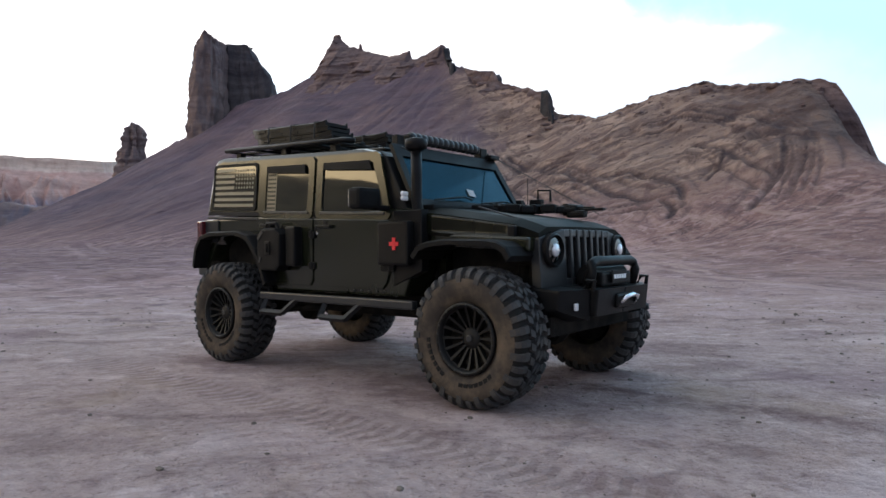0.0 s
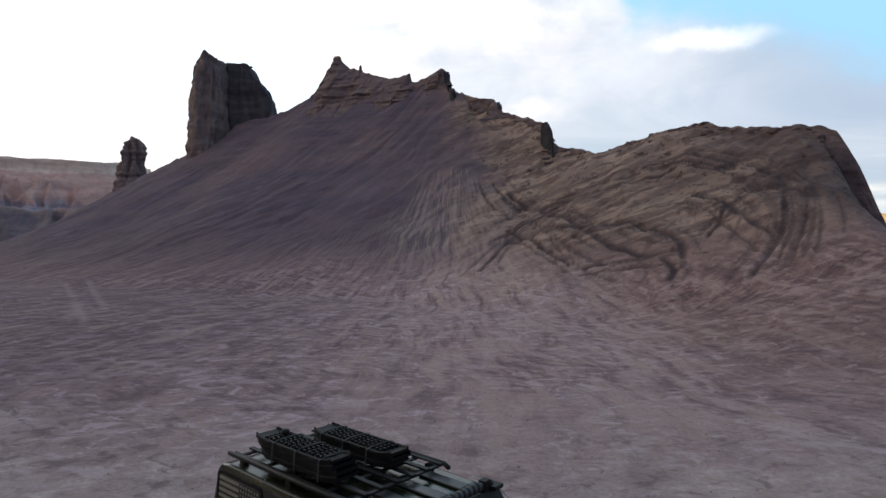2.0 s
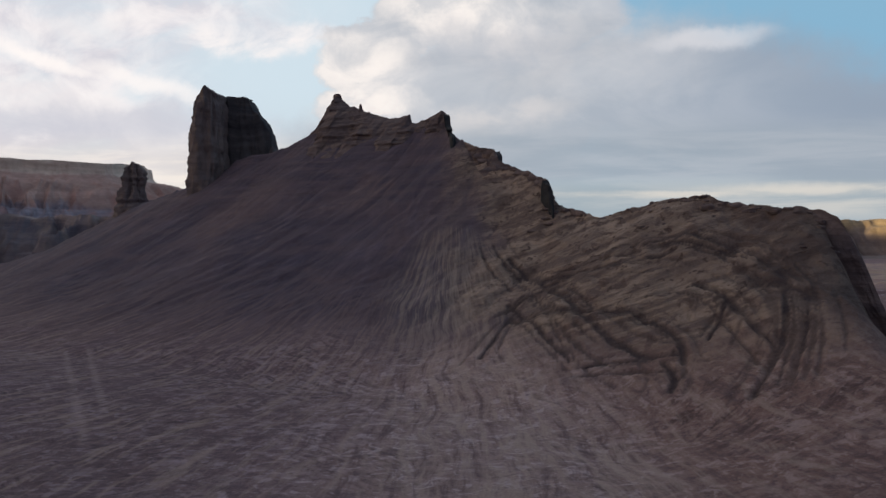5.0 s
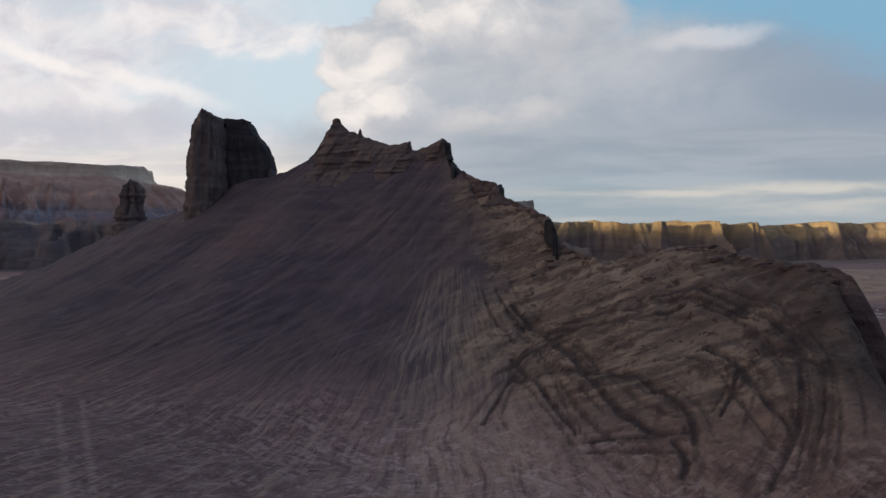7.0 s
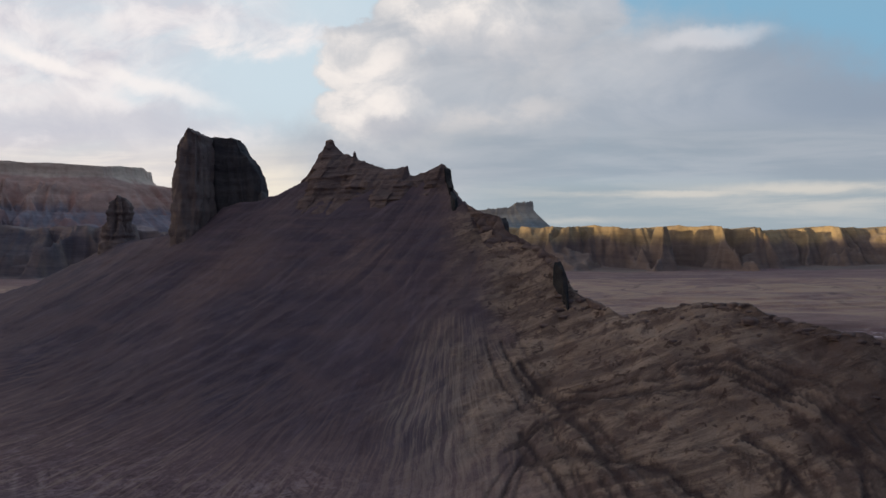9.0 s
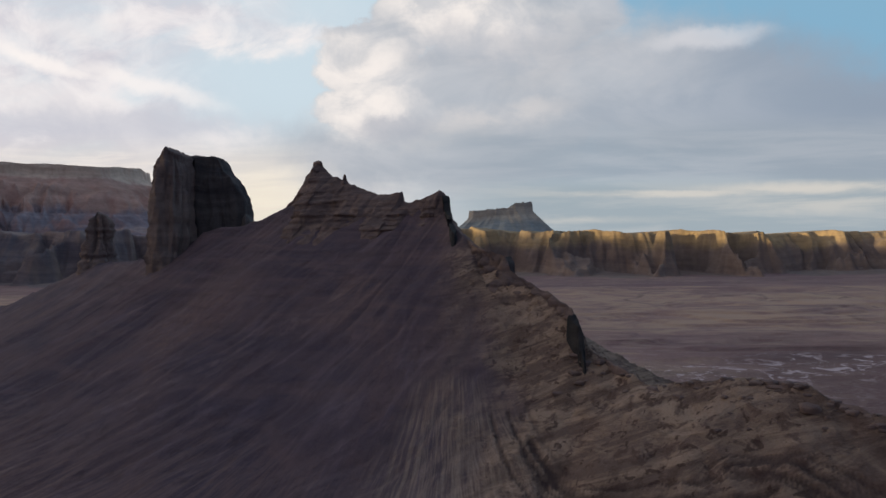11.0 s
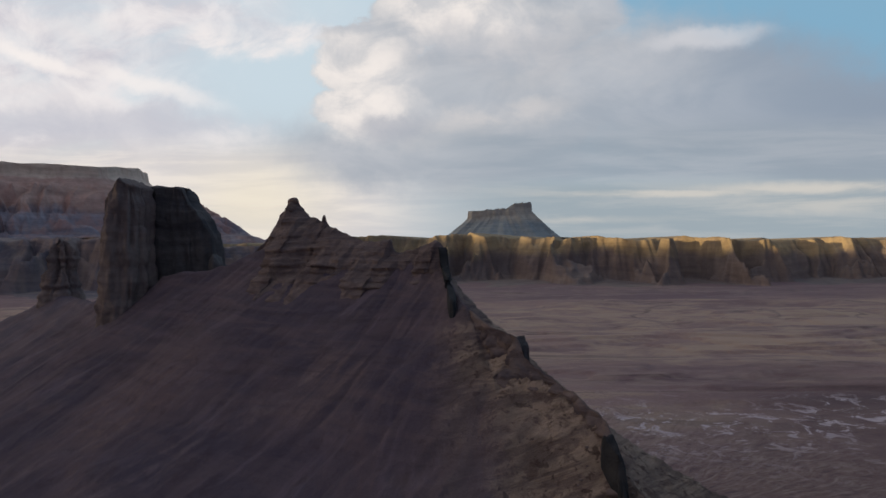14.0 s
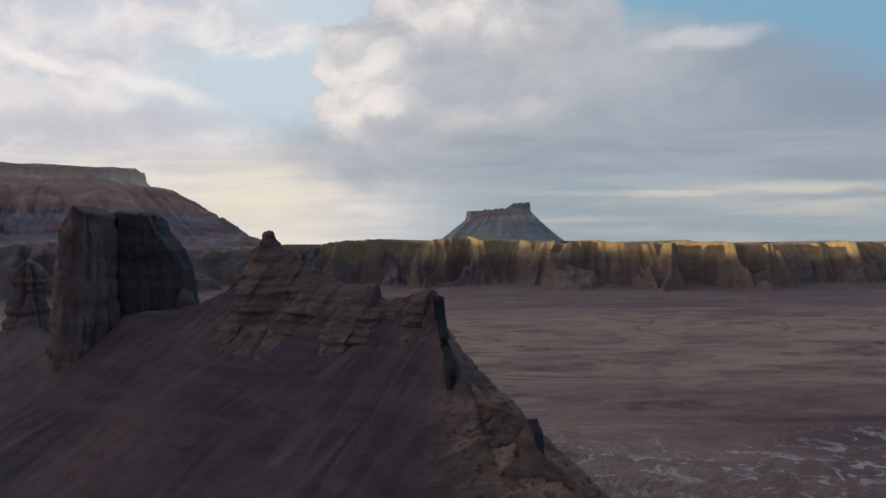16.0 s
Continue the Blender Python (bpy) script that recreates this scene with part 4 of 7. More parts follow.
def crags():
    # the peak, its needles and the horn
    crest = tagged(new("rock_crest"), "dark bedded siltstone crest with a pointed summit and horn", "rock")
    line = [
        (2.2, 77.5, 21.8, 19.5, 18.0, 0.8, 0.8), (0.75, 83.2, 25.0, 22.2, 20.0, 1.6, 1.0), (0.35, 84.5, 27.6, 21.8, 21.0, 3.2, 0.8), (-0.1, 84.9, 27.95, 21.6, 21.0, 3.6, 0.9),
        (-1.1, 85.6, 27.5, 21.4, 21.0, 3.8, 1.1), (-2.2, 86.4, 27.1, 21.4, 21.0, 4.0, 1.2), (-3.2, 87.1, 26.8, 21.4, 21.0, 4.6, 1.2), (-4.15, 87.8, 26.9, 21.0, 21.0, 5.4, 1.2), (-4.4, 88.0, 28.1, 20.8, 21.0, 5.8, 1.2),
        (-5.2, 88.5, 28.0, 20.6, 21.0, 6.2, 1.4), (-6.3, 89.3, 27.85, 20.4, 21.0, 6.8, 1.4), (-8.3, 90.7, 28.2, 20.0, 21.0, 7.6, 1.5), (-9.9, 91.8, 29.0, 19.8, 22.0, 8.2, 1.5), (-11.4, 92.9, 29.65, 19.4, 22.0, 9.0, 1.4),
        (-12.6, 93.7, 30.3, 19.2, 22.0, 9.4, 1.4), (-13.6, 94.5, 30.65, 19.0, 22.0, 9.8, 1.4), (-14.25, 94.9, 31.35, 19.0, 22.0, 9.0, 1.5), (-14.75, 95.2, 31.9, 19.0, 22.0, 8.8, 1.5), (-15.2, 95.6, 32.8, 19.4, 22.0, 8.2, 1.6),
        (-15.75, 96.0, 32.8, 19.8, 22.0, 7.4, 1.6), (-16.4, 96.4, 32.0, 20.2, 22.0, 6.4, 1.6), (-16.6, 96.5, 31.65, 20.5, 22.0, 6.0, 1.6), (-17.35, 97.0, 31.1, 20.8, 22.0, 5.2, 1.6), (-17.6, 97.2, 30.3, 21.0, 22.0, 4.8, 1.6),
        (-19.4, 98.0, 28.0, 21.6, 21.5, 3.4, 1.5), (-21.3, 98.6, 26.2, 22.2, 21.0, 2.2, 1.4), (-23.8, 99.4, 24.9, 22.5, 21.0, 1.8, 1.0)]
    for kind, first, last in (("horn", 0, 7), ("crest_wall", 7, 13), ("summit", 13, 26)):
        run = [sum(math.hypot(line[k + 1][0] - line[k][0], line[k + 1][1] - line[k][1]) for k in range(n)) for n in (first, last)]
        rock_wall(kind, line, CRAG, "", step=0.16, rows=84, ledge=0.62, seed=2.3, parent=crest, coarse=0.8, gashes=((-12.9, 0.7, 0.9),), span=run)
    needle("rock_needle", (-11.8, 93.15, 29.6), 1.15, 0.42, "small pointed rock needle on the crest")
    needle("rock_pinnacle", (-15.5, 95.5, 31.5), 1.3, 0.85, "blunt stacked pinnacle capping the summit", 0.38)
    # broken block on the shoulder
    rock_wall("rock_shoulder", [
        (10.5, 62.1, 13.4, 11.5, 8.0, 0.7, 0.8), (10.35, 63.2, 16.2, 12.3, 8.0, 1.6, 1.0), (10.1, 65.2, 16.9, 13.6, 9.0, 2.2, 1.2), (8.0, 68.6, 18.3, 14.8, 11.0, 2.4, 1.2),
        (6.2, 71.0, 19.4, 15.8, 12.0, 2.6, 1.3), (5.8, 71.7, 20.7, 16.0, 12.0, 2.6, 1.4), (4.0, 73.6, 21.4, 17.2, 14.0, 2.0, 1.2), (2.6, 76.0, 22.2, 19.0, 15.0, 1.2, 1.0), (1.6, 79.0, 23.0, 20.5, 17.0, 0.8, 0.8)], CRAG,
        "weathered tan siltstone shoulder below the horn", ledge=0.8, seed=7.7, coarse=1.5)
    # crumbling rim of the right-hand hill
    rock_wall("hilltop_crag", [
        (28.2, 38.9, 2.2, 0.2, 0.2, 0.6, 0.8), (27.4, 39.9, 5.6, 0.6, 0.6, 1.4, 1.2), (26.5, 41.0, 9.4, 2.0, 1.5, 2.2, 1.4), (25.7, 41.9, 11.7, 5.0, 3.0, 2.4, 1.4), (24.3, 43.8, 12.5, 10.6, 6.0, 1.4, 1.4), (22.7, 46.0, 12.3, 10.8, 6.0, 1.3, 1.3),
        (22.0, 46.9, 12.9, 10.8, 6.0, 1.4, 1.3), (20.8, 48.6, 13.2, 11.0, 6.0, 1.4, 1.4), (20.0, 49.7, 12.9, 11.0, 6.0, 1.3, 1.4), (18.5, 51.8, 13.4, 11.0, 6.0, 1.4, 1.4), (16.0, 54.0, 12.8, 10.6, 6.0, 1.2, 1.2),
        (14.0, 55.7, 12.0, 10.2, 6.0, 1.0, 1.0), (12.0, 59.4, 13.4, 11.2, 7.0, 0.9, 0.9), (10.8, 61.8, 13.7, 11.4, 7.0, 0.8, 0.8)], CRAG,
        "crumbling tan siltstone rim along the hilltop", ledge=0.6, seed=4.1, coarse=1.0)


def needle(name, base, tall, wide, label, blunt=0.7):
    n, rows = 12, 12
    verts = []
    for i in range(rows + 1):
        k = i / rows
        r = wide * (1 - k) ** blunt + 0.03
        for j in range(n):
            a = 2 * math.pi * j / n
            w = r * (1 + 0.25 * math.sin(3 * a + 5 * k) + 0.18 * math.sin(9 * k))
            verts.append((base[0] + w * math.cos(a), base[1] + w * math.sin(a), base[2] - 0.4 + k * (tall + 0.4)))
    me = mesh_from(name, verts, grid_faces(rows + 1, n, True), CRAG)
    return tagged(new(name, me), label, "rock")


def rock_block(name, outline, foot, top, label, mat, seed=0.0, flare=0.9, rows=64, step=0.35, rough_by=1.0, parent=None):
    """A free-standing rock: corners in plan, a height for the top over the plan, walls that flare a little to the foot."""
    pts = np.array(outline, float)
    ring_ = np.concatenate([pts, pts[:1]])
    arc = np.concatenate([[0], np.cumsum(np.hypot(*np.diff(ring_, axis=0).T))])
    s = np.linspace(0, arc[-1], int(arc[-1] / step), endpoint=False)
    ox, oy = np.interp(s, arc, ring_[:, 0]), np.interp(s, arc, ring_[:, 1])
    for _ in range(2):
        ox, oy = (0.5 * w + 0.25 * (np.roll(w, 1) + np.roll(w, -1)) for w in (ox, oy))
    cx, cy = pts.mean(0)
    dx, dy = ox - cx, oy - cy
    far = np.hypot(dx, dy)
    k = np.linspace(0, 1, rows)[:, None]
    wall = np.minimum(k / 0.8, 1.0)
    close = np.clip((k - 0.8) / 0.2, 0, 1)
    scale = (1 - close) * 0.985 + 0.015
    x, y = cx + dx * scale, cy + dy * scale
    lid = top(x, y) - 0.35 * (1 - np.clip(close * 6, 0, 1)) ** 2
    z = foot + (lid - foot) * wall
    joint = ridged(s[None] * 0.28 + seed, z * 0.03 + seed, 3)
    rough = 0.60 * fbm(s[None] * 0.45 + seed, z * 0.10, 5, 0.6) + 0.16 * fbm(s[None] * 1.6 + seed, z * 0.9, 3) - 0.7 * smooth(0.85, 1.3, joint)
    beds = 0.30 * perlin(z * 0.55 + seed, s[None] * 0.03) + 0.20 * perlin(z * 1.4 + seed, s[None] * 0.05)
    out = (rough + beds) * rough_by * np.clip(1 - close * 1.6, 0, 1) + flare * (1 - wall) ** 2
    bulk = min(1.0, (far.mean() / 3.0) ** 2)
    out = out - bulk * (0.55 * wall + 0.25 * smooth(0.9, 1.0, wall) * (close <= 0))
    x, y = x + dx / far * out, y + dy / far * out
    z = z + 0.25 * fbm(x * 0.6 + seed, y * 0.6, 3) * np.clip(close * 5, 0, 1)
    verts = np.stack([x, y, z], -1).reshape(-1, 3)
    me = mesh_from(name, verts, grid_faces(rows, len(s), True), mat)
    ob = new(name, me)
    if parent is not None:
        ob.parent = parent
        return ob
    return tagged(ob, label, "rock")


def line_top(nodes):
    """The top's height as it goes along x."""
    return lambda x, y: np.interp(x, [n[0] for n in nodes], [n[1] for n in nodes])


crags()
tower = tagged(new("rock_tower"), "massive bedded sandstone tower split by a deep vertical cleft", "rock")
rock_block("tower_buttress", [(-41.2, 104.0), (-40.4, 101.6), (-38.4, 100.6), (-36.3, 101.2), (-35.5, 103.2), (-35.3, 107.5), (-37.5, 109.0), (-40.6, 107.6)], 14.0,
           line_top([(-42, 30.5), (-40.9, 31.0), (-40.2, 32.6), (-39.2, 33.9), (-38.2, 35.0), (-37.5, 35.9), (-36.8, 35.4), (-35.4, 34.9), (-34.5, 34.6)]), "", TOWER, 1.3, 0.5, rows=90, step=0.22, rough_by=0.8, parent=tower)
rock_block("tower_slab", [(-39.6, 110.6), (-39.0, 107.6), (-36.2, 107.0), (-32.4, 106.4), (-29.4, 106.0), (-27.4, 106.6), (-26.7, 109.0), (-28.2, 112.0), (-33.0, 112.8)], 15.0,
           line_top([(-40, 35.3), (-33.2, 35.3), (-32.3, 34.9), (-31.7, 34.0), (-31.2, 33.0), (-30.1, 32.1), (-29.2, 31.1), (-28.8, 30.1), (-28.1, 29.3), (-27.7, 27.2), (-27.1, 25.6)]), "", SHADED_ROCK, 4.9, 0.5, rows=90, step=0.22, rough_by=0.7, parent=tower)
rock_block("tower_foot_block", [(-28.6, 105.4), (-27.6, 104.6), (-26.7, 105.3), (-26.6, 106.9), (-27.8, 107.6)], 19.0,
           line_top([(-28.8, 25.4), (-28.0, 26.6), (-27.3, 26.0), (-26.4, 24.6)]), "", SHADED_ROCK, 2.2, 0.3, rows=40, step=0.2, rough_by=0.5, parent=tower)
rock_block("rock_finger", [(-72.4, 143.2), (-70.2, 141.4), (-67.2, 142.2), (-66.4, 145.0), (-69.0, 146.6), (-72.0, 145.6)], 14.0,
           line_top([(-73, 26.6), (-71.0, 28.2), (-69.2, 29.6), (-67.8, 29.0), (-66, 26.0)]), "slender sandstone finger standing on the ridge", TOWER, 8.2, 1.6, 70, 0.25, 1.5)


# ---- far cliffs, mesa and butte ----
def escarpment(name, nodes, mat, label, step, rows, reach, gully, size, cap=0.0, depth=200.0, seed=0.0, base=-1.5, power=1.25, rim=0.5):
    """A scarp along a line of (x, y, top), facing right of its way: a notched rim, spurs and gullies below, a flat top behind."""
    st = np.array(nodes, float)
    arc = np.concatenate([[0], np.cumsum(np.hypot(*np.diff(st[:, :2], axis=0).T))])
    s = np.arange(0, arc[-1], step)
    px, py, top = (np.interp(s, arc, st[:, k]) for k in range(3))
    w = int(max(3, size / step)) | 1
    tx, ty = np.gradient(px), np.gradient(py)
    tx, ty = (np.convolve(np.pad(v, w // 2, mode="edge"), np.ones(w) / w, "valid") for v in (tx, ty))
    norm = np.hypot(tx, ty)
    nx, ny = ty / norm, -tx / norm
    d = np.concatenate([np.linspace(-rim * size, 0, 10, endpoint=False), np.linspace(0, 1, rows) ** 1.2 * reach * 1.7])[:, None]
    u = s[None] / size
    bend = 0.25 * fbm(u * 0.8 + seed, d / size, 3)
    spur = ridged(u * 0.75 + bend + seed, d / size * 0.15 + seed, 2)
    cut = ridged(u * 2.1 + bend * 2 + 2 * seed, d / size * 0.3, 3)
    fine_ = ridged(u * 6.5 + bend * 4, d / size * 0.6 + seed, 2)
    notch = rim * size * (0.55 * perlin(u * 1.1 + 7 * seed, 0 * u) + 0.25 * perlin(u * 3.1 + seed, 0 * u))
    low = np.clip(d / reach, 0, 1)
    e = d + notch - gully * (0.75 * (spur - 0.35) * low ** 0.8 + 0.36 * cut * np.sqrt(low) + 0.12 * fine_ * np.sqrt(low)) * (smooth(0.01, 0.22, low) if cap else 1.0)
    e = np.maximum(e, 0.13 * d - 0.05 * reach)
    t = np.clip(e / reach, 0, 1)
    t = np.maximum(t, smooth(1.15, 1.65, d / reach))
    if cap:
        fall = np.where(t < 0.012, 1 - cap * t / 0.012, (1 - cap) * (1 - (t - 0.012) / 0.988) ** power)
        fall = fall + 0.5 * cap * (smooth(0.30, 0.33, t) - smooth(0.22, 0.33, t)) + 0.4 * cap * (smooth(0.52, 0.55, t) - smooth(0.42, 0.55, t))
    else:
        fall = (1 - t) ** power
    lid = top * (1 + 0.02 * fbm(u * 0.9 + seed, 0 * u + 1.0, 3))
    z = base + (lid - base) * fall
    x, y = px[None] + nx[None] * d, py[None] + ny[None] * d
    x = np.concatenate([(px - nx * depth)[None], x])
    y = np.concatenate([(py - ny * depth)[None], y])
    z = np.concatenate([lid[-1:] + 0 * lid, z]) if z.ndim == 1 else np.concatenate([z[:1], z])
    verts = np.stack([x, y, z], -1).reshape(-1, 3)
    me = mesh_from(name, verts, grid_faces(len(d) + 1, len(s)), mat)
    return tagged(new(name, me), label, "cliff", kind="structure")


def badlands(name, nodes, mat, label, seed, reach, gap, spur, power, depth=260.0, step=1.0, rows=96, notch=8.0, flutes=1.0):
    """A dissected scarp along (x, y, top), facing right of its way: a scalloped rim, pyramid spurs and gullies that branch below."""
    rng = np.random.RandomState(seed)
    st = np.array(nodes, float)
    arc = np.concatenate([[0], np.cumsum(np.hypot(*np.diff(st[:, :2], axis=0).T))])
    s = np.arange(0, arc[-1], step)
    px, py, top = (np.interp(s, arc, st[:, k]) for k in range(3))
    tx, ty = np.gradient(px), np.gradient(py)
    w = 91
    tx, ty = (np.convolve(np.pad(v, w // 2, mode="edge"), np.ones(w) / w, "valid") for v in (tx, ty))
    norm = np.hypot(tx, ty)
    nx, ny = ty / norm, -tx / norm
    d = np.concatenate([np.linspace(-3.2 * notch, 0, 30, endpoint=False), np.linspace(0, 1, rows) * (reach + 1.5 * spur)])[:, None]
    warp_ = 13.0 * fbm(s[None] / 38 + seed, d / 45, 3) + 1.8 * fbm(s[None] / 9 + seed, d / 14, 2)
    push = np.zeros((len(d), len(s)))
    for apart, long_, steep_, weight in ((gap, spur, 2.3, 1.0), (gap * 0.42, spur * 0.45, 2.4, 1.0), (gap * 0.15, spur * 0.13, 1.9, 0.9)):
        layer = np.full((len(d), len(s)), -apart * 0.5)
        at_ = 0.0
        while at_ < s[-1] + apart:
            length, lean = long_ * rng.uniform(0.35, 1.45), rng.uniform(-0.75, 0.75)
            a, b = np.searchsorted(s, at_ - 2.2 * apart - 30), np.searchsorted(s, at_ + 2.2 * apart + 30)
            side = np.abs(s[None, a:b] - at_ - lean * np.maximum(d, 0) + warp_[:, a:b])
            layer[:, a:b] = np.maximum(layer[:, a:b], length - steep_ * side)
            at_ += apart * rng.uniform(0.5, 1.5)
        push = push + weight * (np.maximum(layer, -long_ * 0.45) - 0.35 * long_)
    grow = smooth(-3.0 * notch, reach * 0.55, d)
    bite = notch * (1.0 * fbm(s / 60 + seed, 0 * s, 3) + 0.5 * fbm(s / 15 + 2 * seed, 0 * s + 4, 3) + 0.8)
    e = d + bite[None] - (0.42 + 0.58 * grow) * push
    e = e + flutes * 1.6 * ridged(s[None] / 5.5 + 0.3 * warp_ / 5.5, d / 90, 2) * smooth(0, 0.3 * reach, d)
    t = np.clip(e / reach, 0, 1)
    lid = top * (1 + 0.10 * fbm(s / 40 + seed, 0 * s + 1.0, 5, 0.6))
    face = np.clip(1 - t, 0, 1) ** power
    face = np.maximum(face, 0.10 * np.clip(1.1 - d / (reach * 1.7), 0, 1) * (0.5 + 0.5 * fbm(s[None] / 50, d / 80, 2)))
    face = np.where(e <= 0, 1.0, face) * (1 - smooth(reach + 1.0 * spur, reach + 1.5 * spur, d))
    z = -1.5 + (lid[None] + 1.5) * face + 0.25 * fbm(s[None] / 7, d / 7, 4) * smooth(0.02, 0.2, face)
    x, y = px[None] + nx[None] * d, py[None] + ny[None] * d
    x = np.concatenate([(px - nx * depth)[None], x])
    y = np.concatenate([(py - ny * depth)[None], y])
    z = np.concatenate([z[:1], z])
    me = mesh_from(name, np.stack([x, y, z], -1).reshape(-1, 3), grid_faces(len(d) + 1, len(s)), mat)
    return tagged(new(name, me), label, "cliff", kind="structure")


badlands("clay_mounds", [(-640, 380, 36), (-330, 470, 38), (-235, 500, 36), (-200, 600, 31), (-110, 630, 30), (-60, 610, 29), (-20, 600, 28)],
         MOUND, "rounded mauve clay mounds at the mesa's foot", 27, 62.0, 52.0, 46.0, 1.2, depth=120.0, notch=14.0)
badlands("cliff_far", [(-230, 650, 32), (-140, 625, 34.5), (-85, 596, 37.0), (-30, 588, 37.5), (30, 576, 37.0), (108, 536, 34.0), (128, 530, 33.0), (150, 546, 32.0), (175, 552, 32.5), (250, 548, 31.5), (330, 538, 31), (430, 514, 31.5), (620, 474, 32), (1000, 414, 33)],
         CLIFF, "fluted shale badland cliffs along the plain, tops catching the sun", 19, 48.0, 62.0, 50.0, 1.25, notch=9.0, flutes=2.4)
# the far corner is raised so the top looks level from the camera
escarpment("mesa_far", [(-4200, 1500, 480), (-2900, 2400, 480), (-2300, 3250, 486), (-1960, 3424, 484), (-1850, 3500, 484), (-1825, 3900, 522), (-1950, 4300, 540)],
           MESA, "broad flat-topped red mesa with a pale caprock cliff", 7.0, 110, 760.0, 235.0, 210.0, cap=0.115, depth=500.0, seed=8.3, power=1.8, rim=0.03)
# unseen; placed and sized so its shadow ends just below the cliff tops
escarpment("mesa_west", [(-960, -1300, 80.5), (-930, -300, 80.5), (-930, 500, 80.5), (-1100, 1300, 80.5)],
           MESA, "dark mesa that hides the low sun", 10.0, 30, 160.0, 60.0, 160.0, cap=0.10, depth=200.0, seed=3.0, rim=0.05)


# unseen; its height sets how much of the side windows mirrors dark
escarpment("hill_west", [(-200, -300, 38), (-188, -60, 41.5), (-196, 40, 40), (-240, 140, 34)],
           CLIFF, "dark hill beside the plain", 4.0, 24, 60.0, 20.0, 50.0, depth=60.0, seed=6.0, rim=0.2)


def butte(centre, outline, foot, label):
    """A lone flat-topped hill with a broken caprock."""
    pts = np.array([(*o, ) for o in outline], float)
    ring_ = np.concatenate([pts, pts[:1]])
    arc = np.concatenate([[0], np.cumsum(np.hypot(*np.diff(ring_[:, :2], axis=0).T))])
    s = np.linspace(0, arc[-1], 260, endpoint=False)
    ox, oy, top = (np.interp(s, arc, ring_[:, c]) for c in range(3))
    far = np.hypot(ox, oy)
    k = np.linspace(0, 1, 40)[:, None]
    cap = 0.12
    out = np.where(k < cap, 40 * k, 40 * cap + (k - cap) * 285 * (1 + 0.16 * ridged(s[None] / 70.0, k * 0.6, 3)))
    out = out + 5 * fbm(s[None] / 25.0, k * 2, 3)
    drop = np.where(k < cap, k / cap * 0.17, 0.17 + 0.83 * np.clip((k - cap) / (1 - cap), 0, 1) ** 0.9)
    x, y = centre[0] + ox + ox / far * out, centre[1] + oy + oy / far * out
    z = foot + (top + 9 * fbm(s / 22.0, 0 * s, 4, 0.7) - foot)[None] * (1 - drop)
    x = np.concatenate([centre[0] + 0.02 * ox[None], x])
    y = np.concatenate([centre[1] + 0.02 * oy[None], y])
    z = np.concatenate([z[:1] * 0 + 262.0, z])
    me = mesh_from("butte", np.stack([x, y, z], -1).reshape(-1, 3), grid_faces(41, len(s), True), BUTTE)
    return tagged(new("butte", me), label, "butte", kind="structure")


butte((400, 4330), [(-222, 0, 262), (-200, -70, 262), (60, -90, 284), (78, -86, 312), (188, -60, 318), (205, 30, 316), (90, 90, 312), (60, 80, 282), (-180, 70, 262)], -10, "distant blue-grey flat-topped butte with a notched cap")


# ---- loose stones and clods ----
def scatter_stones():
    rng = np.random.RandomState(21)
    shapes = []
    for k in range(6):
        bm = bmesh.new()
        bmesh.ops.create_icosphere(bm, subdivisions=1, radius=1.0)
        for v in bm.verts:
            v.co *= 0.75 + 0.5 * rng.rand()
        pts = np.array([v.co[:] for v in bm.verts])
        tris = np.array([[v.index for v in f.verts] for f in bm.faces])
        shapes.append((pts, tris))
        bm.free()
    verts, faces, base = [], [], 0
    count = 3200
    clump = rng.rand(60, 2) * [30, 26] + [-15, 1.5]
    for i in range(count):
        if i % 2:
            cx, cy = clump[rng.randint(60)] + rng.randn(2) * 0.7
        else:
            cx, cy = rng.rand() * 34 - 17, 1.2 + rng.rand() ** 1.5 * 30
        if cy < 1.0 or math.hypot(cx, cy) < 1.2:
            continue
        size = 0.006 + 0.016 * rng.rand() ** 3 + (0.02 if rng.rand() < 0.02 else 0)
        pts, tris = shapes[rng.randint(6)]
        a = rng.rand() * 6.283
        p = pts * size * [1.2, 0.9, 0.6]
        p = np.stack([p[:, 0] * math.cos(a) - p[:, 1] * math.sin(a) + cx, p[:, 0] * math.sin(a) + p[:, 1] * math.cos(a) + cy, p[:, 2] + size * 0.25], 1)
        verts.append(p)
        faces.append(tris + base)
        base += len(p)
    verts = np.concatenate(verts)
    one = height(verts[:, 0], verts[:, 1])
    calm = level_at_jeep(verts[:, 0], verts[:, 1])
    verts[:, 2] += one * (1 - calm) + calm * 0.012 * fbm(verts[:, 0] * 1.2, verts[:, 1] * 1.2, 3)
    me = bpy.data.meshes.new("loose_stones")
    me.from_pydata(verts.tolist(), [], np.concatenate(faces).tolist())
    me.materials.append(STONE)
    return tagged(new("loose_stones", me), "small grey and tan stones and clods on the soil", "stones", kind="stuff")


scatter_stones()


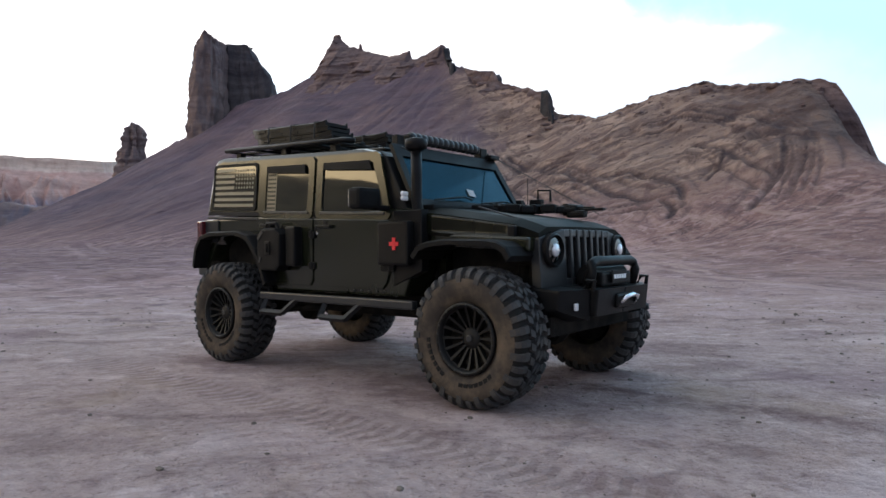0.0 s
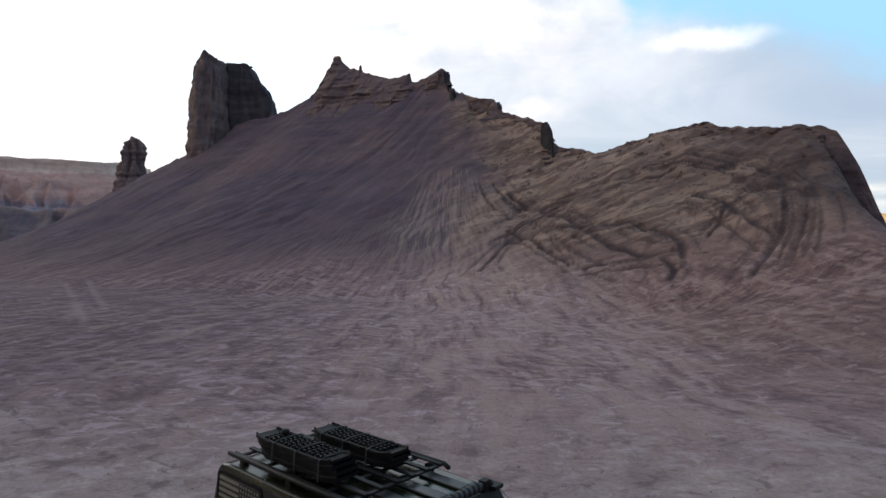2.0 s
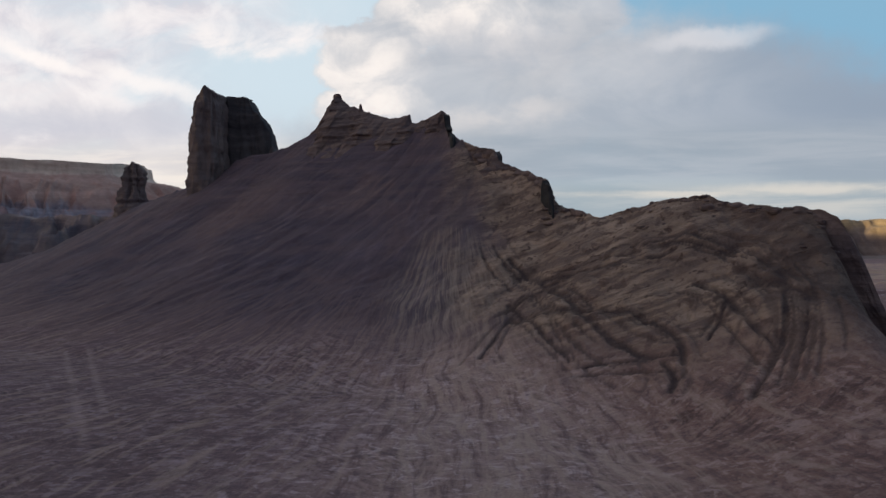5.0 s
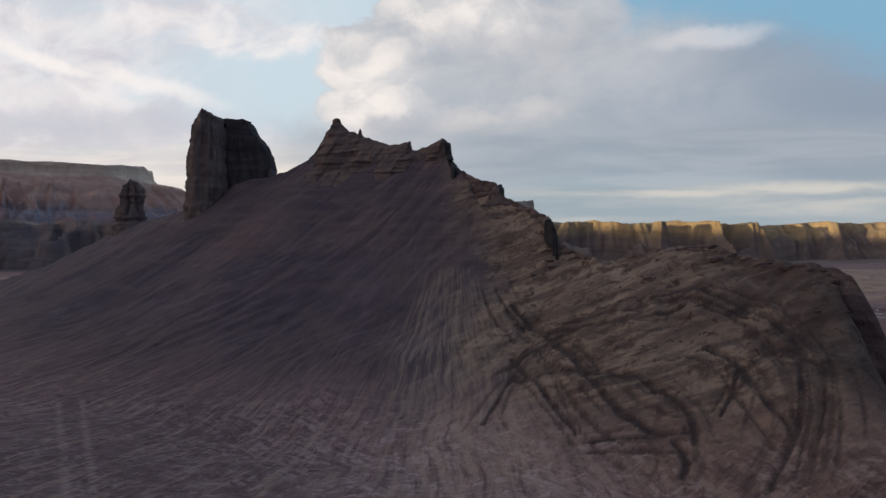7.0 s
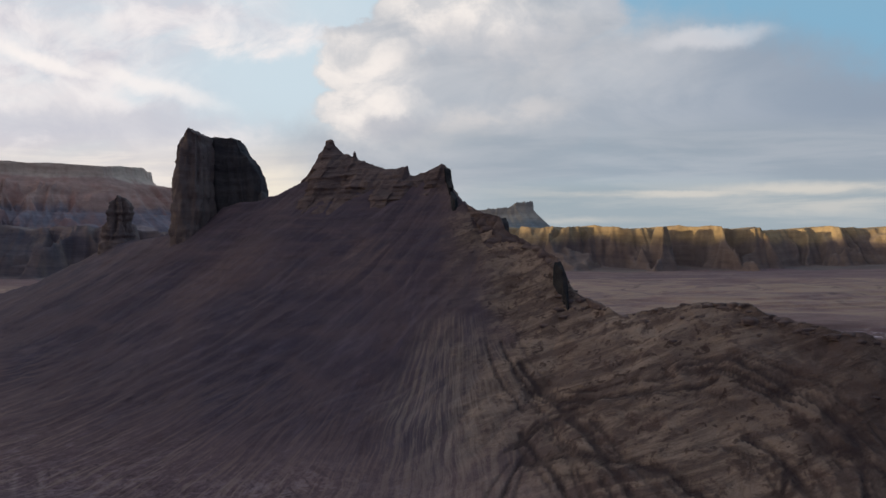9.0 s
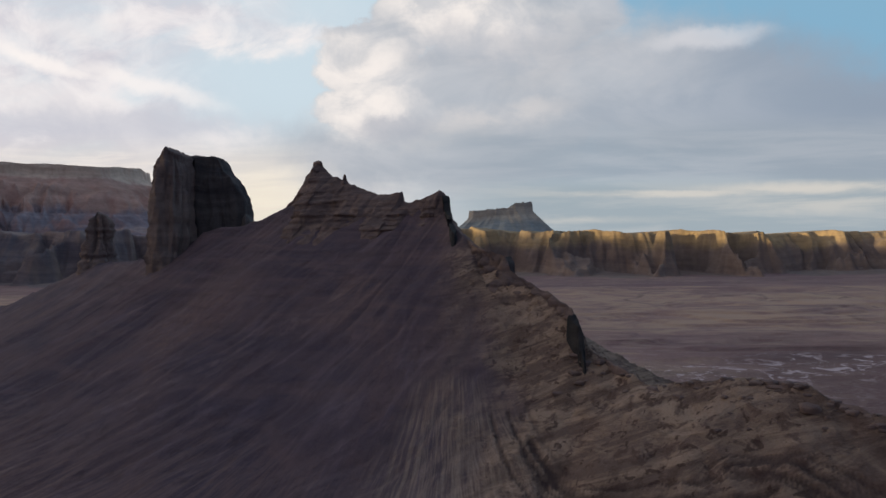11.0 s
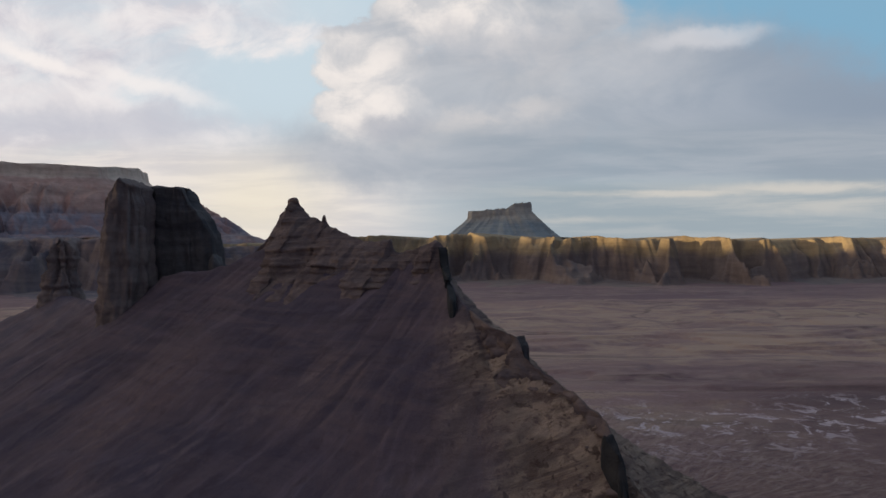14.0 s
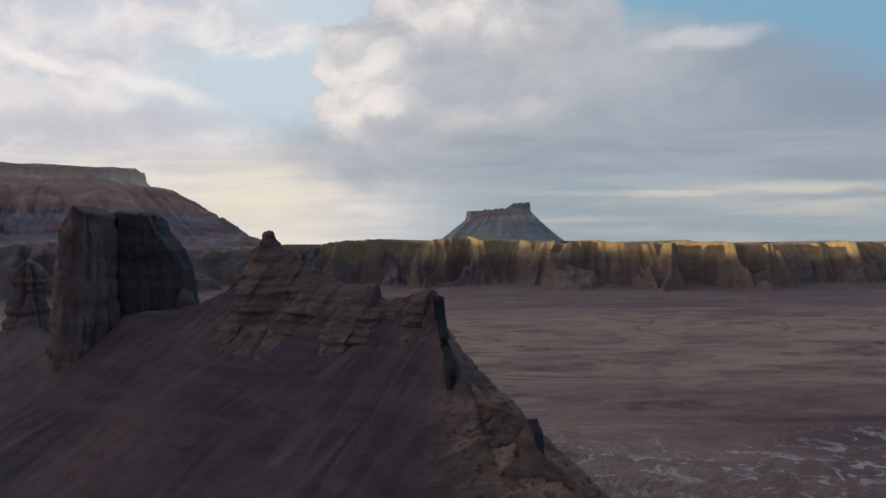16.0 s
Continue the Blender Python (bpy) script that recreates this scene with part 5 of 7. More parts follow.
def scatter_blocks():
    """Broken blocks and clods of siltstone, half sunk along the hilltop and down its slope."""
    rng = np.random.RandomState(33)
    rim_ = np.array([r[:2] for r in RIDGE[3:10]], float)
    verts, faces, base = [], [], 0
    for i in range(170):
        k = rng.rand() * (len(rim_) - 1.001)
        a, b = rim_[int(k)], rim_[int(k) + 1]
        px, py = a + (b - a) * (k - int(k))
        near_rim = i < 165
        off = rng.exponential(0.9) - 0.3 if near_rim else rng.uniform(1, 13)
        px, py = px - 0.8 * off + rng.randn() * 0.3, py - 0.6 * off + rng.randn() * 0.3
        size = rng.uniform(0.10, 0.34) * (1.0 if near_rim else 0.5) * (0.5 + rng.rand() ** 3)
        bm = bmesh.new()
        bmesh.ops.create_icosphere(bm, subdivisions=2, radius=1.0)
        p = np.array([v.co[:] for v in bm.verts])
        t = np.array([[v.index for v in f.verts] for f in bm.faces])
        bm.free()
        p = p / np.maximum(np.abs(p).max(1, keepdims=True), 0.72)
        p = p * (1 + 0.35 * fbm(p[:, 0] * 1.3 + i, p[:, 1] * 1.3 + p[:, 2] * 1.7, 2))[:, None]
        p = p * size * [rng.uniform(0.8, 1.5), rng.uniform(0.7, 1.2), rng.uniform(0.35, 0.7)]
        c, s_ = math.cos(i * 2.4), math.sin(i * 2.4)
        z0 = float(height(np.array([px]), np.array([py]))[0])
        p = np.stack([p[:, 0] * c - p[:, 1] * s_ + px, p[:, 0] * s_ + p[:, 1] * c + py, p[:, 2] + z0 - 0.3 * size], 1)
        verts.append(p)
        faces.append(t + base)
        base += len(p)
    me = bpy.data.meshes.new("rim_blocks")
    me.from_pydata(np.concatenate(verts).tolist(), [], np.concatenate(faces).tolist())
    me.polygons.foreach_set("use_smooth", np.ones(len(me.polygons), dtype=bool))
    me.materials.append(CRAG)
    return tagged(new("rim_blocks", me), "broken tan siltstone blocks and clods on the hilltop", "stones", kind="stuff")


scatter_blocks()
# slabs that end the horn and the shoulder; their dark colour paints shaded faces
def edge_top(nodes):
    """The top's height as it goes along y."""
    return lambda x, y: np.interp(y, [n[0] for n in nodes], [n[1] for n in nodes])


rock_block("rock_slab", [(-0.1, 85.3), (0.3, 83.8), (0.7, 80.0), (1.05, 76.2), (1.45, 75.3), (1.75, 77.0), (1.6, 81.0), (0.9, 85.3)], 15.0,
           edge_top([(75.3, 22.8), (79.0, 23.9), (82.4, 25.1), (83.7, 25.7), (84.5, 27.2), (85.4, 27.5)]), "rock slab at the end of the horn, coloured dark for shade", DEEP_SHADE, 3.1, 0.3, 48, 0.12, 0.3)
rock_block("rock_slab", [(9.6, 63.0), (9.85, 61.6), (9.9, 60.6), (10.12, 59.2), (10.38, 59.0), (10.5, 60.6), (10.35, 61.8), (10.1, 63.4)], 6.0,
           edge_top([(59.2, 13.2), (60.4, 14.2), (61.3, 15.5), (62.5, 16.4), (63.3, 16.2)]), "rock slab at the shoulder's end, coloured dark for shade", DEEP_SHADE, 6.4, 0.3, 48, 0.12, 0.35)
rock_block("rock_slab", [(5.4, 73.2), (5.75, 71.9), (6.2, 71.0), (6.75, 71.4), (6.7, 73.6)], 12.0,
           edge_top([(71.0, 19.0), (71.9, 20.1), (73.0, 20.7), (73.6, 20.4)]), "rock slab under the shoulder, coloured dark for shade", SHADED_ROCK, 9.4, 0.3, 48, 0.12, 0.35)

# ---- the vehicle ----
OLIVE = plain("olive_paint", (0.009, 0.0105, 0.005), 0.22, 0.0, 0.12, 14, dust=0.008, coat=0.2, gloss=0.34)
BLACK = plain("black_coated_steel", (0.006, 0.006, 0.0065), 0.45, 0.0, 0.15, 40, dust=0.01, bump=0.12, gloss=0.13)
TRIM = plain("black_plastic", (0.006, 0.006, 0.0065), 0.6, 0.0, 0.2, 60, dust=0.012, bump=0.2, gloss=0.1)
HOOD = plain("matte_dark_wrap", (0.0036, 0.0040, 0.0030), 0.55, 0.0, 0.15, 20, dust=0.008, gloss=0.07)
BOARD = plain("black_moulded_nylon", (0.004, 0.004, 0.0045), 0.45, 0.0, 0.2, 60, gloss=0.14)
STEEL = plain("graphite_steel", (0.035, 0.037, 0.040), 0.38, 0.5, 0.15, 30, dust=0.03, gloss=0.3)
STEP = plain("dusty_dark_steel", (0.014, 0.014, 0.015), 0.55, 0.0, 0.2, 30, dust=0.10, gloss=0.2, dust_color=(0.10, 0.085, 0.07))
DARK = plain("shadowed_underbody", (0.006, 0.006, 0.006), 0.85, 0.0, 0.2, 20, dust=0.06, gloss=0.1)
# shade between the tread lugs is put into this darker rubber
VOID = plain("shaded_rubber", (0.014, 0.014, 0.014), 0.85, 0.0, 0.2, 18, dust=0.2, gloss=0.12, dust_color=(0.06, 0.05, 0.04))
# lug rubber: dust and skylight on the tops are both in the colour
RUBBER = plain("dusty_rubber", (0.030, 0.030, 0.032), 0.75, 0.0, 0.3, 18, dust=0.5, bump=0.3, gloss=0.3, dust_color=(0.092, 0.080, 0.068))
WALL = plain("muddy_sidewall", (0.035, 0.030, 0.026), 0.85, 0.0, 0.25, 18, dust=0.85, bump=0.3, gloss=0.15, dust_color=(0.13, 0.098, 0.070))
RIM = plain("black_alloy", (0.006, 0.006, 0.006), 0.5, 0.0, 0.2, 30, dust=0.05, gloss=0.25, dust_color=(0.10, 0.08, 0.062))
CHROME = plain("bright_metal", (0.75, 0.76, 0.78), 0.22, 1.0, 0.05, 30)
RED = plain("red_patch", (0.55, 0.006, 0.016), 0.5, 0.0, 0.1, 40)
LENS = plain("lamp_lens", (0.70, 0.72, 0.75), 0.12, 0.3, 0.05, 40, coat=1.0)
WHITE = plain("white_lettering", (0.72, 0.72, 0.72), 0.5, 0.0, 0.05, 40)
TAIL = plain("red_tail_lens", (0.09, 0.006, 0.008), 0.2, 0.0, 0.1, 40, coat=1.0)
STRAP = plain("grey_strap", (0.03, 0.03, 0.028), 0.8, 0.0, 0.2, 60)


def tint_glass(name, color, rough, metal=0.0, coat=1.0):
    m, q, s = material(name)
    at = q.add("ShaderNodeTexCoord").outputs["Object"]
    smear = q.noise(at, 3.0, 5, 0.6)
    q.wire(q.mix(smear, color, tuple(c * 0.7 for c in color)), s.inputs["Base Color"])
    q.wire(q.step(smear, 0.3, 0.8, rough, rough + 0.05), s.inputs["Roughness"])
    s.inputs["Metallic"].default_value = metal
    s.inputs["IOR"].default_value = 1.55
    s.inputs["Coat Weight"].default_value = coat
    s.inputs["Coat Roughness"].default_value = 0.02
    return m


GLASS = tint_glass("tinted_glass", (0.006, 0.0065, 0.006), 0.03, 0.0, 0.35)
# the mirrored sky's blue is put into the windscreen's metallic colour
SCREEN = tint_glass("sky_blue_mirror_glass", (0.004, 0.060, 0.092), 0.05, 0.9, 0.0)
FILM = plain("frosted_film", (0.13, 0.12, 0.085), 0.35, 0.0, 0.1, 30)


def box(bm, lo, hi, bevel=0.0, turn=None):
    made = bmesh.ops.create_cube(bm, size=1)["verts"]
    for v in made:
        v.co = Vector([lo[i] + (v.co[i] + 0.5) * (hi[i] - lo[i]) for i in range(3)])
    if bevel:
        edges = list({e for v in made for e in v.link_edges})
        made = bmesh.ops.bevel(bm, geom=edges, offset=bevel, segments=2, affect="EDGES", profile=0.6)["verts"]
    if turn is not None:
        mid = sum((Vector(p) for p in (lo, hi)), Vector()) / 2
        bmesh.ops.transform(bm, matrix=Matrix.Translation(mid) @ turn @ Matrix.Translation(-mid), verts=made)
    return made


def prism(bm, outline, y0, y1, bevel=0.0):
    """An outline of (x, z) drawn from y0 to y1."""
    a = [bm.verts.new((x, y0, z)) for x, z in outline]
    b = [bm.verts.new((x, y1, z)) for x, z in outline]
    faces = [bm.faces.new(a), bm.faces.new(b[::-1])]
    n = len(outline)
    for i in range(n):
        faces.append(bm.faces.new((a[i], b[i], b[(i + 1) % n], a[(i + 1) % n])))
    bmesh.ops.recalc_face_normals(bm, faces=faces)
    verts = a + b
    if bevel:
        rim = [e for e in {e for f in faces[:2] for e in f.edges}]
        out = bmesh.ops.bevel(bm, geom=rim, offset=bevel, segments=2, affect="EDGES", profile=0.6)
        verts = list({v for f in out["faces"] for v in f.verts} | {v for v in verts if v.is_valid})
    return verts


def rounded(x0, z0, x1, z1, r, n=4, skew_low=0.0, skew_high=0.0):
    """A rounded rectangle; its front edge may lean by the skews at its lower and upper corner."""
    pts = []
    for cx, cz, start, dx in ((x1 - r + skew_low, z0 + r, -90, 0), (x1 - r + skew_high, z1 - r, 0, 0), (x0 + r, z1 - r, 90, 0), (x0 + r, z0 + r, 180, 0)):
        for i in range(n + 1):
            a = radians(start + 90 * i / n)
            pts.append((cx + r * math.cos(a), cz + r * math.sin(a)))
    return pts


def ring(bm, outer, inner, y0, y1):
    """A frame between two outlines with the same count of points."""
    n = len(outer)
    o0, o1 = ([bm.verts.new((x, y, z)) for x, z in outer] for y in (y0, y1))
    i0, i1 = ([bm.verts.new((x, y, z)) for x, z in inner] for y in (y0, y1))
    for k in range(n):
        j = (k + 1) % n
        for a, b in ((o0, i0), (i1, o1), (o1, o0), (i0, i1)):
            bm.faces.new((a[k], a[j], b[j], b[k]))
    bmesh.ops.recalc_face_normals(bm, faces=bm.faces)


def lathe(bm, profile, centre, n=40, axis="y", closed=True):
    """A profile of (radius, along) turned about an axis through the centre."""
    rows = []
    for r, along in profile:
        row = []
        for k in range(n):
            a = 2 * math.pi * k / n
            c, s_ = r * math.cos(a), r * math.sin(a)
            p = {"y": (c, along, s_), "x": (along, c, s_), "z": (c, s_, along)}[axis]
            row.append(bm.verts.new(Vector(centre) + Vector(p)))
        rows.append(row)
    made = []
    for a, b in zip(rows[:-1], rows[1:]):
        for k in range(n):
            made.append(bm.faces.new((a[k], a[(k + 1) % n], b[(k + 1) % n], b[k])))
    for row in ((rows[0], rows[-1]) if closed else ()):
        made.append(bm.faces.new(row))
    bmesh.ops.recalc_face_normals(bm, faces=made)


def tube(bm, path, radius, n=10):
    pts = [Vector(p) for p in path]
    rows = []
    for i, p in enumerate(pts):
        d = (pts[min(i + 1, len(pts) - 1)] - pts[max(i - 1, 0)]).normalized()
        side = d.cross(Vector((0, 0, 1)) if abs(d.z) < 0.9 else Vector((1, 0, 0))).normalized()
        up = side.cross(d)
        rows.append([bm.verts.new(p + radius * (math.cos(2 * math.pi * k / n) * side + math.sin(2 * math.pi * k / n) * up)) for k in range(n)])
    made = []
    for a, b in zip(rows[:-1], rows[1:]):
        for k in range(n):
            made.append(bm.faces.new((a[k], a[(k + 1) % n], b[(k + 1) % n], b[k])))
    made += [bm.faces.new(rows[0][::-1]), bm.faces.new(rows[-1])]
    bmesh.ops.recalc_face_normals(bm, faces=made)


def part(name, bm, mat, parent, label="", soft=False):
    me = bpy.data.meshes.new(name)
    bm.normal_update()
    bm.to_mesh(me)
    bm.free()
    me.materials.append(mat)
    if soft:
        me.polygons.foreach_set("use_smooth", np.ones(len(me.polygons), dtype=bool))
    ob = new(name, me)
    ob.parent = parent
    if label:
        ob["label"] = label
    return ob


def leaned(bm, start=1.36, lean=0.075, verts=None):
    """Cabin sides lean inwards above the belt line."""
    for v in verts or bm.verts:
        if v.co.z > start:
            k = (v.co.z - start) * lean
            v.co.y -= math.copysign(min(k, abs(v.co.y)), v.co.y)


def mirrored(bm, side):
    """The build is for the near side (negative y); flips it for the other."""
    if side > 0:
        for v in bm.verts:
            v.co.y = -v.co.y
        bmesh.ops.reverse_faces(bm, faces=bm.faces)


jeep = tagged(new("offroad_vehicle"), "dark olive four-door off-road vehicle on large dusty mud tyres", "car")
jeep.matrix_world = pose(-0.36, 5.94, 0.0, 0, 0, -39.64)


def build_tub():
    bm = bmesh.new()
    prism(bm, [(-2.06, 0.84), (-2.06, 1.375), (0.86, 1.375), (0.90, 1.1), (0.74, 0.70), (-0.84, 0.70), (-0.92, 0.95), (-1.05, 1.12), (-1.25, 1.21), (-1.70, 1.21), (-1.86, 1.12), (-1.97, 0.95)], -0.79, 0.79, 0.02)
    tub = part("body_tub", bm, OLIVE, jeep)
    bm = bmesh.new()
    box(bm, (-1.95, -0.42, 0.50), (1.85, 0.42, 0.70))
    box(bm, (-1.9, -0.62, 0.70), (-0.95, 0.62, 1.19))
    box(bm, (0.80, -0.50, 0.66), (1.84, 0.50, 1.18))
    for x in (-1.475, 1.475):
        bm2 = bm
        bm = bmesh.new()
        tube(bm, [(x, -0.72, 0.47), (x, 0.72, 0.47)], 0.055)
        lathe(bm, [(0.05, -0.14), (0.15, -0.08), (0.17, 0), (0.15, 0.08), (0.05, 0.14)], (x, 0.12, 0.47), 14)
        tube(bm, [(x + 0.12, -0.5, 0.55), (x + 0.15, -0.5, 0.95)], 0.04)
        tube(bm, [(x + 0.12, 0.5, 0.55), (x + 0.15, 0.5, 0.95)], 0.04)
        tube(bm, [(x, -0.5, 0.45), (x * 0.25, -0.38, 0.55)], 0.03)
        tube(bm, [(x, 0.5, 0.45), (x * 0.25, 0.38, 0.55)], 0.03)
        part("axle", bm, DARK, jeep)
        bm = bm2
    part("chassis", bm, DARK, jeep)
    # seam strip below the doors and small bolts
    bm = bmesh.new()
    for i in range(7):
        box(bm, (0.10 + 0.085 * i, -0.80, 0.728), (0.118 + 0.085 * i, -0.788, 0.74))
    tagged(part("sill_bolts", bm, STEEL, tub), kind="stuff")
    return tub


def build_hardtop():
    bm = bmesh.new()
    prism(bm, [(-2.055, 1.38), (-1.965, 1.90), (-1.91, 1.955), (-1.80, 1.975), (0.24, 1.955), (0.36, 1.93), (0.60, 1.38)], -0.785, 0.785, 0.045)
    leaned(bm)
    top = part("hardtop", bm, OLIVE, jeep)
    bm = bmesh.new()
    prism(bm, [(0.30, 1.935), (0.42, 1.925), (0.50, 1.88), (0.80, 1.38), (0.58, 1.38)], -0.765, 0.765, 0.02)
    leaned(bm)
    part("windscreen_surround", bm, BLACK, top)
    bm = bmesh.new()
    for i in range(4):          # raised ribs on the front roof panels
        y = -0.48 + 0.32 * i
        box(bm, (-0.22, y - 0.075, 1.962), (0.30, y + 0.075, 1.984), 0.012)
    part("roof_ribs", bm, STEEL, top)
    bm = bmesh.new()
    box(bm, (-0.315, -0.69, 1.955), (-0.295, 0.69, 1.975))
    box(bm, (-0.315, -0.793, 1.39), (-0.295, -0.783, 1.5))
    part("roof_seam", bm, TRIM, top)
    for side in (-1, 1):
        bm = bmesh.new()
        box(bm, (-2.0, -0.803, 1.355), (-1.12, -0.79, 1.375), 0.004)
        mirrored(bm, side)
        part("belt_strip", bm, STEEL, top)
        # fixed rear quarter window with its banded film
        bm = bmesh.new()
        ring(bm, rounded(-1.94, 1.44, -1.18, 1.90, 0.05), rounded(-1.915, 1.465, -1.205, 1.875, 0.04), -0.796, -0.775)
        leaned(bm)
        mirrored(bm, side)
        frame_ = part("quarter_window", bm, TRIM, top)
        bm = bmesh.new()
        prism(bm, rounded(-1.912, 1.468, -1.208, 1.872, 0.04), -0.790, -0.778)
        leaned(bm)
        mirrored(bm, side)
        part("pane", bm, GLASS, frame_)
        if side < 0:
            for i in range(7):
                bm = bmesh.new()
                z0 = 1.855 - 0.058 * i
                end = -1.56 if i < 4 else -1.225
                prism(bm, [(-1.90, z0 - 0.03), (end, z0 - 0.03), (end, z0), (-1.90, z0)], -0.7945, -0.7915)
                leaned(bm)
                part("film_stripe", bm, FILM, frame_)
            bm = bmesh.new()
            for r in range(5):
                for c in range(7):
                    box(bm, (-1.535 + 0.046 * c, -0.7945, 1.655 + 0.042 * r), (-1.515 + 0.046 * c, -0.7915, 1.675 + 0.042 * r))
            leaned(bm)
            tagged(part("film_dots", bm, FILM, frame_), kind="stuff")
    return top


def build_door(name, x0, x1, side, front):
    """Door skin, framed window with a rain visor, handle and hinges."""
    bm = bmesh.new()
    low = 0.755
    slope = [(x1 - 0.02, 1.37), (x1 + (0.015 if front else 0), 1.0), (x1 - (0.05 if front else 0.0), low + 0.05), (x1 - 0.1, low)] if front else [(x1, 1.37), (x1, low + 0.05), (x1 - 0.05, low)]
    rear = [(x0 + 0.06, low), (x0, low + 0.06), (x0, 1.37)] if front else [(x0 + 0.26, low), (x0 + 0.16, 0.82), (x0 + 0.05, 1.08), (x0, 1.16), (x0, 1.37)]
    prism(bm, slope + rear, -0.808, -0.786, 0.006)
    mirrored(bm, side)
    door = part(name, bm, OLIVE, jeep)
    lean_front = -0.13 if front else 0.0
    bm = bmesh.new()
    outer = rounded(x0 + 0.005, 1.372, x1 - 0.01, 1.915, 0.06, 4, 0.0, lean_front)
    inner = rounded(x0 + 0.085, 1.435, x1 - 0.085, 1.845, 0.045, 4, 0.0, lean_front)
    ring(bm, outer, inner, -0.806, -0.780)
    leaned(bm)
    mirrored(bm, side)
    upper = part("window_frame", bm, OLIVE, door)
    bm = bmesh.new()
    prism(bm, rounded(x0 + 0.083, 1.433, x1 - 0.083, 1.847, 0.045, 4, 0.0, lean_front), -0.793, -0.783)
    leaned(bm)
    mirrored(bm, side)
    part("pane", bm, GLASS, door, "dark tinted side glass")
    bm = bmesh.new()
    prism(bm, [(x0 + 0.10, 1.79), (x1 - 0.12 + lean_front * 0.8, 1.77), (x1 - 0.13 + lean_front, 1.85), (x0 + 0.10, 1.85)], -0.818, -0.808, 0.003)
    leaned(bm)
    mirrored(bm, side)
    part("rain_visor", bm, TRIM, door)
    bm = bmesh.new()
    prism(bm, [(x0 + 0.07, 1.415), (x1 - 0.07, 1.415), (x1 - 0.07, 1.437), (x0 + 0.07, 1.437)], -0.815, -0.800, 0.004)
    leaned(bm)
    mirrored(bm, side)
    part("sill_strip", bm, STEEL, door)
    bm = bmesh.new()
    hx = x0 + 0.13
    box(bm, (hx - 0.07, -0.845, 1.285), (hx + 0.11, -0.822, 1.315), 0.008)
    box(bm, (hx - 0.07, -0.83, 1.285), (hx - 0.045, -0.80, 1.315))
    box(bm, (hx + 0.085, -0.83, 1.285), (hx + 0.11, -0.80, 1.315))
    lathe(bm, [(0.028, -0.812), (0.028, -0.80)], (hx + 0.02, 0, 1.335), 16)
    mirrored(bm, side)
    part("door_handle", bm, BLACK, door)
    for hz in (0.93, 1.22):
        bm = bmesh.new()
        box(bm, (x1 - 0.035, -0.825, hz - 0.03), (x1 + 0.045, -0.80, hz + 0.03), 0.006)
        lathe(bm, [(0.014, -0.035), (0.014, 0.035)], (x1 + 0.005, -0.822, hz), 10, "z")
        mirrored(bm, side)
        part("hinge", bm, BLACK, door)
    if side < 0:
        bm = bmesh.new()
        lathe(bm, [(0.013, -0.815), (0.011, -0.806)], (x0 + 0.05, 0, 1.235), 12)
        part("lock_cylinder", bm, CHROME, door)
    if side < 0 and not front:
        bm = bmesh.new()
        box(bm, (x0 + 0.10, -0.797, 1.44), (x0 + 0.235, -0.794, 1.84))
        leaned(bm)
        plate = part("pouch_panel", bm, FILM, door, "pale slotted panel behind the glass")
        bm = bmesh.new()
        for r in range(10):
            for c in range(4):
                box(bm, (x0 + 0.113 + 0.03 * c, -0.7995, 1.455 + 0.038 * r), (x0 + 0.131 + 0.03 * c, -0.797, 1.473 + 0.038 * r))
        leaned(bm)
        tagged(part("slots", bm, BLACK, plate), kind="stuff")
    return door


